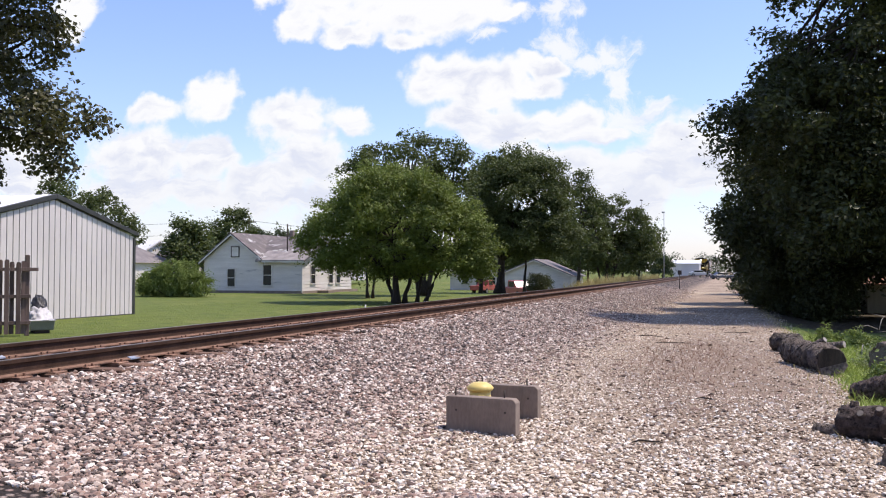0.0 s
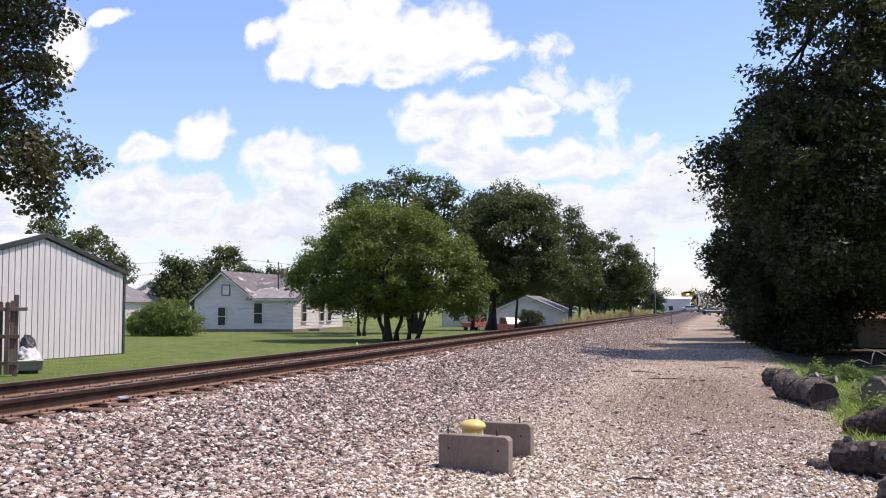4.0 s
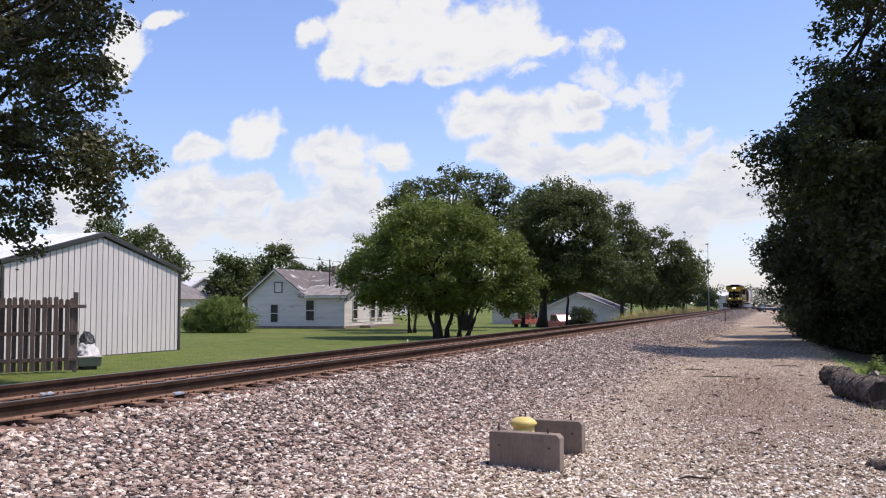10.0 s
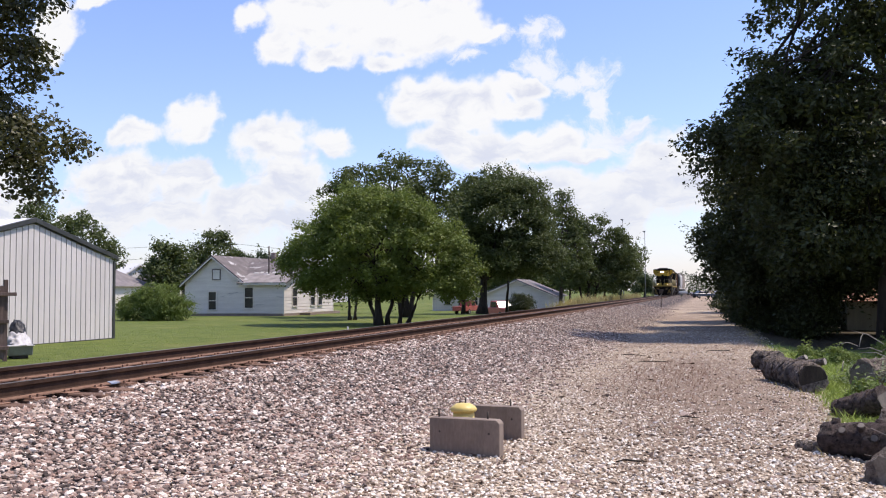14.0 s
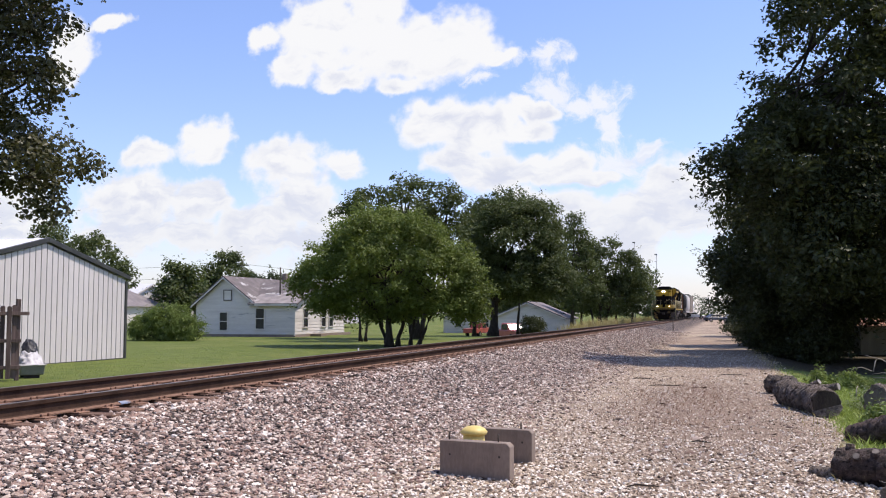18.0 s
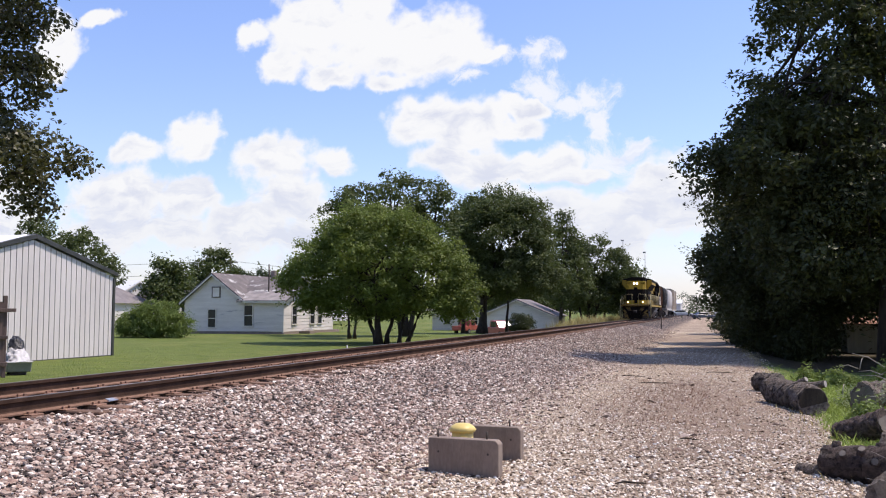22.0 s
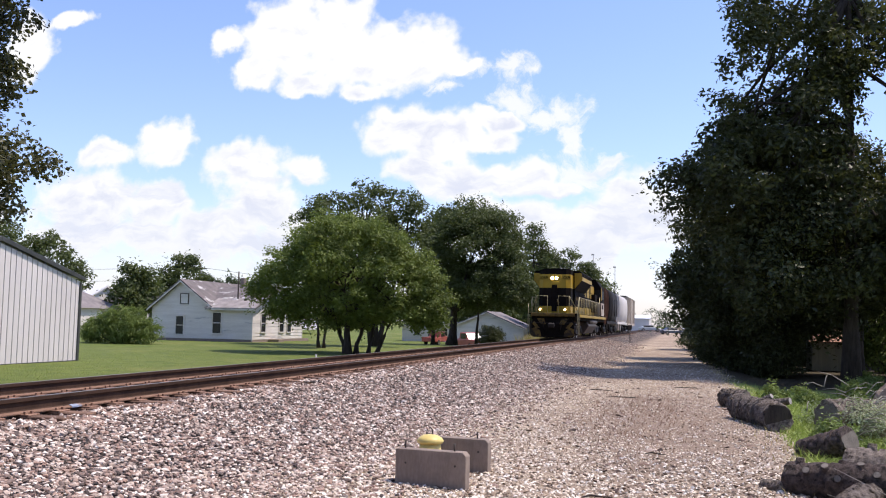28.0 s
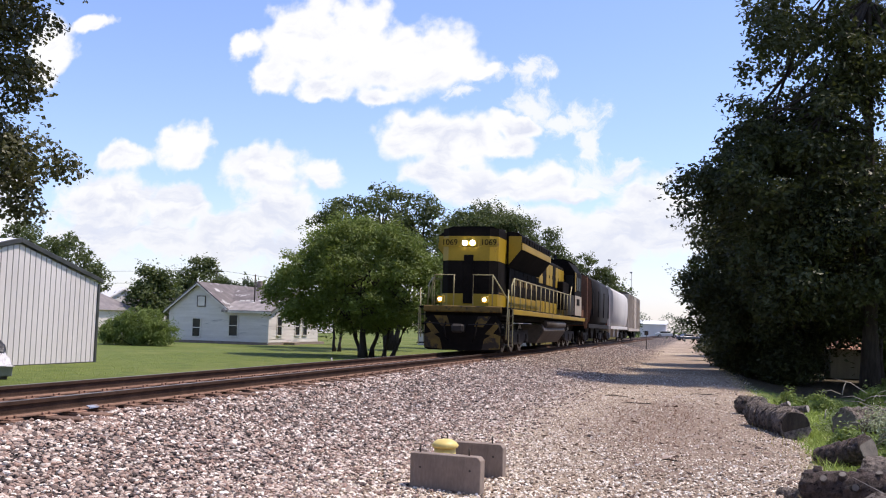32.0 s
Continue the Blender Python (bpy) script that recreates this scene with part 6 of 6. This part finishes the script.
def wheelset(parent, y, r, seg=28):
    ws = part("wheelset", tube([(-0.95, 0, 0), (0.95, 0, 0)], 0.085, 10), MAT["loco_under"], parent)
    ws.matrix_basis = pose(0, y, r)
    for s in (-1, 1):
        part("wheel", tube([(s * 0.70, 0, 0), (s * 0.725, 0, 0), (s * 0.726, 0, 0), (s * 0.83, 0, 0)], [r + 0.022, r + 0.022, r, r], seg), MAT["loco_under"], ws)
        part("tread", tube([(s * 0.832, 0, 0), (s * 0.838, 0, 0)], [r * 0.99, r * 0.97], seg), MAT["tread"], ws, "bright worn wheel rim")
        part("hub", tube([(s * 0.83, 0, 0), (s * 0.855, 0, 0), (s * 0.90, 0, 0)], [r * 0.74, r * 0.70, 0.12], 16), MAT["loco_under"], ws)
        part("hub_bolt", box(s * 0.86 - 0.02, s * 0.86 + 0.02, r * 0.4, r * 0.5, -0.05, 0.05), MAT["tread"], ws)
    WHEELS.append((ws, y, r))
    return ws


def bogie(parent, y, axles, r):
    """Side frames, bolster, springs and axle boxes; wheelsets sit beside them under the same vehicle."""
    half = (axles[-1] - axles[0]) / 2
    for s in (-1, 1):
        x0, x1 = (0.95, 1.10) if s > 0 else (-1.10, -0.95)
        poly = [(y - half - 0.55, r + 0.05), (y - half - 0.30, r - 0.12), (y - half + 0.35, r - 0.10), (y - half + 0.7, r - 0.25), (y + half - 0.7, r - 0.25), (y + half - 0.35, r - 0.10), (y + half + 0.30, r - 0.12), (y + half + 0.55, r + 0.05), (y + half + 0.45, r + 0.30), (y - half - 0.45, r + 0.30)]
        f = part("bogie_frame", prism(poly, "x", x0, x1, bevel=0.02), MAT["loco_under"], parent)
        for a in axles:
            part("axle_box", box(x0 - 0.03, x1 + 0.05, a - 0.18, a + 0.18, r - 0.17, r + 0.17, 0.03), MAT["loco_under"], f)
        for a in np.linspace(axles[0], axles[-1], len(axles) * 2 - 1)[1::2]:
            for k in (-0.16, 0.0, 0.16):
                part("spring", tube([(s * 1.03, a + k, r - 0.02), (s * 1.03, a + k, r + 0.36)], 0.06, 8), MAT["loco_under"], f)
    part("bolster", box(-0.95, 0.95, y - 0.3, y + 0.3, r + 0.05, r + 0.45, 0.03), MAT["loco_under"], parent)
    for a in axles:
        wheelset(parent, a, r)


def lettering(name, words, size, m, material, parent, label):
    cu = bpy.data.curves.new(name, "FONT")
    cu.body, cu.size, cu.extrude, cu.align_x, cu.align_y = words, size, 0.004, "CENTER", "CENTER"
    tmp = new(name, cu)
    me = bpy.data.meshes.new_from_object(tmp.evaluated_get(bpy.context.evaluated_depsgraph_get()))
    bpy.data.objects.remove(tmp)
    me.materials.clear()
    me.materials.append(material)
    ob = part(name, me, None, parent, label)
    ob.matrix_basis = m
    return ob


def make_locomotive():
    t = thing("locomotive", pose(TRACK_X, run(0) - 0.85, RAIL_Z), "yellow and black diesel locomotive running long hood first with lit lamps", "locomotive")
    Y, K, U = MAT["loco_yellow"], MAT["loco_black"], MAT["loco_under"]
    L = 24.0
    # frame, deck, pilot
    part("underframe", box(-1.35, 1.35, 0.25, L - 0.25, 1.18, 1.52, 0.03), K, t)
    part("deck", box(-1.52, 1.52, 0.12, L - 0.12, 1.52, 1.60, 0.015), K, t)
    for s in (-1, 1):
        part("side_sill", box(s * 1.53 - 0.03, s * 1.53 + 0.03, 1.3, L - 1.3, 1.38, 1.56, 0.012), Y, t, "yellow side sill")
    part("end_beam", box(-1.36, 1.36, 0.02, 0.28, 1.40, 1.62, 0.03), MAT["loco_dull"], t, "grimy yellow end beam")
    part("pilot", prism([(-1.34, 0.16), (-1.20, 0.10), (1.20, 0.10), (1.34, 0.16), (1.34, 1.05), (1.15, 1.30), (-1.15, 1.30), (-1.34, 1.05)], "y", 0.16, 0.32, bevel=0.02), K, t, "black plough pilot")
    for s in (-1, 1):
        part("plough_wing", prism([(s * 0.70, 0.14), (s * 1.32, 0.18), (s * 1.33, 0.62), (s * 1.10, 0.70), (s * 0.78, 0.50)], "y", 0.12, 0.155), MAT["loco_dull"], t, "dull yellow plough corner")
        part("stripe", prism([(s * 0.42, 0.92), (s * 0.72, 0.90), (s * 1.00, 1.27), (s * 0.55, 1.27)], "y", 0.135, 0.155), MAT["loco_dull"], t, "worn yellow stripe")
        part("stripe", prism([(s * 0.80, 0.68), (s * 1.02, 0.62), (s * 1.28, 0.95), (s * 1.16, 1.08)], "y", 0.135, 0.155), MAT["loco_dull"], t, "worn yellow stripe")
        part("ditch_light_housing", box(s * 0.78 - 0.13, s * 0.78 + 0.13, 0.02, 0.22, 1.70, 1.96, 0.03), Y, t)
        part("ditch_light", tube([(s * 0.78, 0.02, 1.83), (s * 0.78, -0.02, 1.83)], 0.062, 16), MAT["ditch"], t, "lit ditch light")
        part("air_hose", tube([(s * 0.55, 0.05, 1.05), (s * 0.56, -0.16, 0.85), (s * 0.50, -0.18, 0.55), (s * 0.42, -0.05, 0.42)], 0.03, 7), K, t)
        part("cut_lever", tube([(s * 0.25, -0.05, 0.98), (s * 1.30, -0.05, 1.02), (s * 1.38, -0.06, 0.75)], 0.018, 6), U, t)
        # corner steps
        for k in range(4):
            part("step", box(s * 1.50 - 0.16, s * 1.50 + 0.10, 0.30, 0.95, 0.30 + k * 0.33, 0.34 + k * 0.33, 0.008), U, t)
        part("step_side", box(s * 1.585 - 0.015, s * 1.585 + 0.015, 0.26, 0.30, 0.28, 1.55), MAT["rail_white"], t)
        part("step_side", box(s * 1.585 - 0.015, s * 1.585 + 0.015, 0.95, 0.99, 0.28, 1.55), MAT["rail_white"], t)
    cp = part("coupler", box(-0.13, 0.13, -0.45, 0.15, 0.72, 0.98, 0.04), U, t)
    part("knuckle", box(-0.20, 0.22, -0.62, -0.40, 0.70, 1.0, 0.07), U, cp)
    # hood end: bands of paint, rounded corners
    def band(name, z0, z1, mat, w=1.00, y0=0.85, y1=9.2, ch=0.26):
        return part(name, prism([(-w, y1), (-w, y0 + ch), (-w + ch, y0), (w - ch, y0), (w, y0 + ch), (w, y1)], "z", z0, z1), mat, t)
    band("hood_base", 1.60, 2.06, Y)
    band("hood_middle", 2.06, 3.22, K)
    band("hood_upper", 3.22, 4.08, Y)
    band("hood_roof", 4.08, 4.36, K)
    part("roof_crown", prism([(-0.95, 4.36), (0.95, 4.36), (0.7, 4.46), (-0.7, 4.46)], "y", 1.2, 9.2), K, t)
    part("end_door", box(-0.17, 0.17, 0.812, 0.848, 1.72, 3.42, 0.01), K, t, "black end door")
    part("door_handle", tube([(0.2, 0.80, 2.3), (0.2, 0.80, 2.5)], 0.015, 6), MAT["rail_white"], t)
    part("headlight_housing", box(-0.27, 0.27, 0.79, 0.85, 3.71, 3.95, 0.03), Y, t)
    for s in (-1, 1):
        part("headlight", tube([(s * 0.135, 0.79, 3.83), (s * 0.135, 0.755, 3.83)], 0.095, 18), MAT["headlight"], t, "lit twin headlight")
        part("number_board", box(s * 0.70 - 0.30, s * 0.70 + 0.30, 0.828, 0.848, 3.70, 4.0, 0.008), Y, t)
        lettering("road_number", "1069", 0.29, pose(s * 0.70, 0.822, 3.85, 90, 0, 0), K, t, "black road number")
        part("sand_filler", box(s * 0.62 - 0.09, s * 0.62 + 0.09, 0.82, 0.85, 2.55, 2.72, 0.01), K, t)
        # flared radiators
        x = s
        part("radiator_flare", prism([(x * 1.06, 3.12), (x * 1.56, 3.74), (x * 1.56, 4.26), (x * 1.40, 4.38), (x * 1.0, 4.40)], "y", 2.5, 9.4), K, t, "black flared radiator")
        part("flare_panel", prism([(x * 1.562, 3.76), (x * 1.585, 3.76), (x * 1.585, 4.00), (x * 1.562, 4.00)], "y", 2.52, 9.38), Y, t, "yellow radiator side")
        part("flare_end", prism([(x * 1.09, 3.20), (x * 1.55, 3.76), (x * 1.55, 4.24), (x * 1.09, 4.24)], "y", 2.47, 2.498), Y, t, "yellow radiator end")
        for k in range(11):
            part("radiator_slat", box(s * 1.59 - 0.008, s * 1.59 + 0.008, 2.8 + k * 0.58, 3.2 + k * 0.58, 4.03, 4.22), K, t)
    # side lettering too small to read, as plain bars
    for s in (-1, 1):
        for k in range(9):
            y = 3.2 + k * 0.62
            part("letter_bar", box(s * 1.112 - 0.004, s * 1.112 + 0.004, y, y + 0.24, 2.50, 2.74), MAT["loco_dull"], t, "dull yellow letter bar")
        part("rust_streak", box(s * 1.003 - 0.003, s * 1.003 + 0.003, 1.2, 2.4, 2.08, 2.14), MAT["loco_dull"], t)
    for k in range(3):
        part("roof_fan", tube([(0, 3.6 + k * 2.1, 4.44), (0, 3.6 + k * 2.1, 4.58)], 0.72, 20), K, t)
    # long hood with its doors
    part("long_hood", box(-0.92, 0.92, 9.2, 18.2, 1.60, 4.12, 0.05), K, t)
    part("hood_top", prism([(-0.85, 4.12), (0.85, 4.12), (0.6, 4.26), (-0.6, 4.26)], "y", 9.2, 18.2), K, t)
    for s in (-1, 1):
        for k in range(9):
            y = 9.35 + k * 0.98
            part("hood_door", box(s * 0.935 - 0.015, s * 0.935 + 0.015, y, y + 0.92, 2.95, 3.95, 0.008), K if k in (2, 5) else Y, t, "yellow hood door" if k not in (2, 5) else "black grille door")
            part("hood_door", box(s * 0.935 - 0.015, s * 0.935 + 0.015, y, y + 0.92, 2.20, 2.90, 0.008), K, t, "black hood door")
            part("hood_door", box(s * 0.935 - 0.015, s * 0.935 + 0.015, y, y + 0.92, 1.66, 2.16, 0.008), Y, t, "yellow lower door")
            part("latch", box(s * 0.96 - 0.01, s * 0.96 + 0.01, y + 0.78, y + 0.86, 3.3, 3.45), K, t)
        for k in range(7):
            y = 2.6 + k * 0.95
            part("hood_door", box(s * 1.095 - 0.013, s * 1.095 + 0.013, y, y + 0.90, 2.12, 3.08, 0.008), K, t, "black hood door")
            part("hood_door", box(s * 1.095 - 0.013, s * 1.095 + 0.013, y, y + 0.90, 1.66, 2.08, 0.008), Y, t, "yellow lower door")
    part("exhaust_stack", box(-0.3, 0.3, 12.8, 14.2, 4.24, 4.50, 0.03), U, t)
    part("blower_duct", box(0.93, 1.25, 15.8, 17.9, 1.9, 3.3, 0.04), K, t)
    # cab and nose
    part("cab", prism([(-1.52, 1.60), (1.52, 1.60), (1.52, 3.95), (1.15, 4.50), (-1.15, 4.50), (-1.52, 3.95)], "y", 18.2, 21.2, bevel=0.04), K, t, "black crew cab")
    for s in (-1, 1):
        part("cab_side", box(s * 1.532 - 0.012, s * 1.532 + 0.012, 18.3, 21.1, 1.66, 2.70, 0.008), MAT["box_beige"], t, "faded pale yellow cab side")
        part("cab_stripe", box(s * 1.532 - 0.012, s * 1.532 + 0.012, 18.3, 18.6, 2.9, 3.9, 0.008), Y, t)
        part("cab_front_panel", box(s * 1.23 - 0.25, s * 1.23 + 0.25, 18.168, 18.19, 1.66, 2.70, 0.006), MAT["box_beige"], t, "faded pale yellow cab panel")
        part("cab_front_window", box(s * 1.24 - 0.20, s * 1.24 + 0.20, 18.168, 18.19, 3.05, 3.75, 0.006), MAT["cab_glass"], t, "grimy dark cab window")
    part("cab_roof", prism([(-1.20, 4.503), (1.20, 4.503), (0.9, 4.60), (-0.9, 4.60)], "y", 18.2, 21.2), K, t)
    part("nose", prism([(-1.15, 21.2), (1.15, 21.2), (1.0, 22.9), (-1.0, 22.9)], "z", 1.60, 3.1), K, t)
    for s in (-1, 1):
        w = part("cab_window", box(s * 1.525 - 0.01, s * 1.525 + 0.01, 18.9, 20.6, 3.0, 3.7, 0.02), MAT["cab_glass"], t, "grimy dark cab window")
        part("window_divider", box(s * 1.537 - 0.01, s * 1.537 + 0.01, 19.7, 19.78, 2.98, 3.72), K, w)
        part("number_bar", box(s * 1.552 - 0.006, s * 1.552 + 0.006, 18.9, 20.1, 2.2, 2.55), K, t)
    part("horn", tube([(0.4, 19.0, 4.72), (0.4, 18.6, 4.74)], [0.04, 0.1], 10), U, t)
    part("antenna", tube([(0, 20.2, 4.58), (0, 20.2, 4.9)], 0.02, 6), U, t)
    # handrails
    for s in (-1, 1):
        xr = s * 1.50
        ys = [1.6 + k * 1.16 for k in range(14)]
        for y in ys:
            part("stanchion", tube([(xr, y, 1.58), (xr, y, 2.62)], 0.021, 6), MAT["rail_white"], t)
        part("handrail", tube([(xr, 1.02, 1.55), (xr, 1.15, 2.40), (xr, 1.6, 2.64), (xr, ys[-1], 2.64), (xr, ys[-1] + 0.5, 3.1)], 0.026, 7), MAT["rail_white"], t, "pale handrail")
        part("end_handrail", tube([(s * 0.34, 0.18, 1.62), (s * 0.34, 0.18, 2.68), (s * 1.02, 0.18, 2.68), (s * 1.02, 0.18, 1.62)], 0.023, 6), MAT["rail_white"], t, "pale handrail")
        part("end_handrail", tube([(s * 1.02, 0.20, 2.68), (s * 1.48, 0.95, 1.75)], 0.023, 6), MAT["rail_white"], t, "pale sloping handrail")
        part("end_handrail", tube([(s * 1.50, 0.28, 0.5), (s * 1.56, 0.28, 2.2)], 0.021, 6), MAT["rail_white"], t)
    # tanks and running gear
    part("fuel_tank", prism([(-1.30, 1.10), (-1.42, 0.85), (-1.05, 0.28), (1.05, 0.28), (1.42, 0.85), (1.30, 1.10)], "y", 9.0, 15.6, bevel=0.04), MAT["tank_grey"], t, "dusty grey fuel tank")
    for s in (-1, 1):
        part("air_reservoir", tube([(s * 1.32, 9.3, 1.12), (s * 1.32, 15.3, 1.12)], 0.17, 14), MAT["tank_grey"], t, "grey air reservoir")
    bogie(t, 4.65, [2.95, 4.65, 6.35], 0.53)
    bogie(t, 19.2, [17.5, 19.2, 20.9], 0.53)
    return t


def freight_car(y0, length, label, kind):
    """A freight car behind the locomotive; y0: its front end from the hood face."""
    t = thing({"hopper": "hopper_car", "box": "boxcar"}[kind[0]], pose(TRACK_X, run(0) + y0, RAIL_Z), label, "freight car", "freight cars behind the locomotive")
    side, end = MAT[kind[1]], MAT[kind[2]]
    L = length - 0.9
    if kind[0] == "hopper":
        prof = [(-1.15, 1.15), (-1.46, 1.45), (-1.57, 2.3), (-1.58, 3.2), (-1.52, 3.90), (-1.25, 4.20), (-0.5, 4.32), (0.5, 4.32), (1.25, 4.20), (1.52, 3.90), (1.58, 3.2), (1.57, 2.3), (1.46, 1.45), (1.15, 1.15)]
        bm = prism(prof, "y", 1.1, L - 1.1)
        for f in bm.faces:
            f.smooth = len(f.verts) == 4
        part("body", bm, side, t)
        for y, d in ((1.06, -0.6), (L - 1.10, 0.6)):
            part("end_sheet", prism([(p * 0.985, q) for p, q in prof], "y", y, y + 0.036), end, t)
            part("slope_sheet", prism([(1.08 if d < 0 else L - 1.08, 2.4), (0.25 if d < 0 else L - 0.25, 1.35), (0.25 if d < 0 else L - 0.25, 1.25), (1.08 if d < 0 else L - 1.08, 1.25)], "x", -1.1, 1.1), end, t)
            for s in (-1, 1):
                part("end_post", box(s * 1.32 - 0.08, s * 1.32 + 0.08, (0.15 if d < 0 else L - 0.30), (0.30 if d < 0 else L - 0.15), 1.0, 4.0, 0.02), end, t)
                for k in range(7):
                    part("ladder_rung", box(min(s * 0.9, s * 1.3), max(s * 0.9, s * 1.3), (0.13 if d < 0 else L - 0.15), (0.15 if d < 0 else L - 0.13), 1.3 + k * 0.4, 1.33 + k * 0.4), end, t)
        for s in (-1, 1):
            for k in range(int(L / 3.0) if kind[1] == "hopper_dark" else 0):
                y = 1.6 + k * (L - 3.2) / (int(L / 3.0) - 1)
                part("side_rib", box(s * 1.585 - 0.03, s * 1.585 + 0.03, y - 0.05, y + 0.05, 1.75, 3.4, 0.01), side, t)
            part("side_sill", box(s * 1.42 - 0.08, s * 1.42 + 0.08, 0.2, L - 0.2, 1.02, 1.28, 0.02), side, t)
        for k in range(3):
            y = L * (0.27 + 0.23 * k)
            part("discharge_hopper", prism([(y - 1.2, 1.2), (y + 1.2, 1.2), (y + 0.35, 0.35), (y - 0.35, 0.35)], "x", -1.0, 1.0), side, t)
        part("roof_walk", box(-0.35, 0.35, 0.9, L - 0.9, 4.36, 4.42, 0.01), MAT["tank_grey"], t)
        for k in range(5):
            part("hatch", tube([(0.62, L * (0.16 + 0.17 * k), 4.27), (0.62, L * (0.16 + 0.17 * k), 4.38)], 0.3, 14), side, t)
    else:
        part("body", box(-1.5, 1.5, 0.3, L - 0.3, 1.1, 4.45, 0.05), side, t)
        part("roof", prism([(-1.53, 4.45), (1.53, 4.45), (1.2, 4.62), (-1.2, 4.62)], "y", 0.3, L - 0.3), MAT["tank_grey"], t)
        for s in (-1, 1):
            n = 22
            for k in range(n):
                y = 0.5 + k * (L - 1.0) / (n - 1)
                if abs(y - L / 2) > 1.6:
                    part("side_post", box(s * 1.52 - 0.03, s * 1.52 + 0.03, y - 0.05, y + 0.05, 1.2, 4.4, 0.01), side, t)
            d = part("door", box(s * 1.53 - 0.03, s * 1.53 + 0.03, L / 2 - 1.5, L / 2 + 1.5, 1.2, 4.3, 0.01), side, t)
            for k in range(5):
                part("door_rib", box(s * 1.57 - 0.015, s * 1.57 + 0.015, L / 2 - 1.45, L / 2 + 1.45, 1.5 + 0.6 * k, 1.6 + 0.6 * k), side, d)
            part("side_sill", box(s * 1.45 - 0.06, s * 1.45 + 0.06, 0.2, L - 0.2, 0.9, 1.14, 0.02), side, t)
        for y in (0.25, L - 0.3):
            for k in range(6):
                part("end_corrugation", box(-1.4, 1.4, y, y + 0.06, 1.5 + k * 0.5, 1.7 + k * 0.5, 0.02), end, t)
    part("centre_sill", box(-0.28, 0.28, -0.1, L + 0.1, 0.85, 1.15, 0.02), MAT["loco_under"], t)
    for y in (-0.45, L + 0.0):
        part("coupler", box(-0.13, 0.13, y, y + 0.45, 0.74, 0.98, 0.04), MAT["loco_under"], t)
    for y in (2.2, L - 2.2):
        bogie(t, y, [y - 0.88, y + 0.88], 0.45)
    return t


TRAIN = []


def make_train():
    TRAIN.append((make_locomotive(), -0.85))
    for y0, length, label, kind in (
            (24.2, 14.4, "dark covered hopper car with orange-brown ends", ("hopper", "hopper_dark", "hopper_rust")),
            (39.2, 18.6, "light grey covered hopper car with rounded sides", ("hopper", "hopper_grey", "hopper_grey")),
            (58.3, 18.4, "beige ribbed boxcar with a sliding door", ("box", "box_beige", "box_beige"))):
        TRAIN.append((freight_car(y0, length, label, kind), y0))


def motions():
    for t, y0 in TRAIN:
        walk(t, [(s, pose(TRACK_X, run(s) + y0, RAIL_Z)) for s in np.arange(0, 32.01, 1.0)])
    for ws, y, r in WHEELS:
        rows = []
        for k in range(481):
            s = k / 15
            gone = run(0) - run(s)
            rows.append((s, Matrix.Translation((0, y, r)) @ Matrix.Rotation(gone / r, 4, "X")))
        walk(ws, rows)

# ---- put it all together ----
make_ground()
make_track()
make_stones()
make_shed()
make_fence()
make_tub()
make_house()
make_far_houses()
make_poles()
make_vehicles()
make_blocks()
make_trees()
make_unseen_woods()
make_bushes()
make_grass()
make_logs()
make_train()
motions()
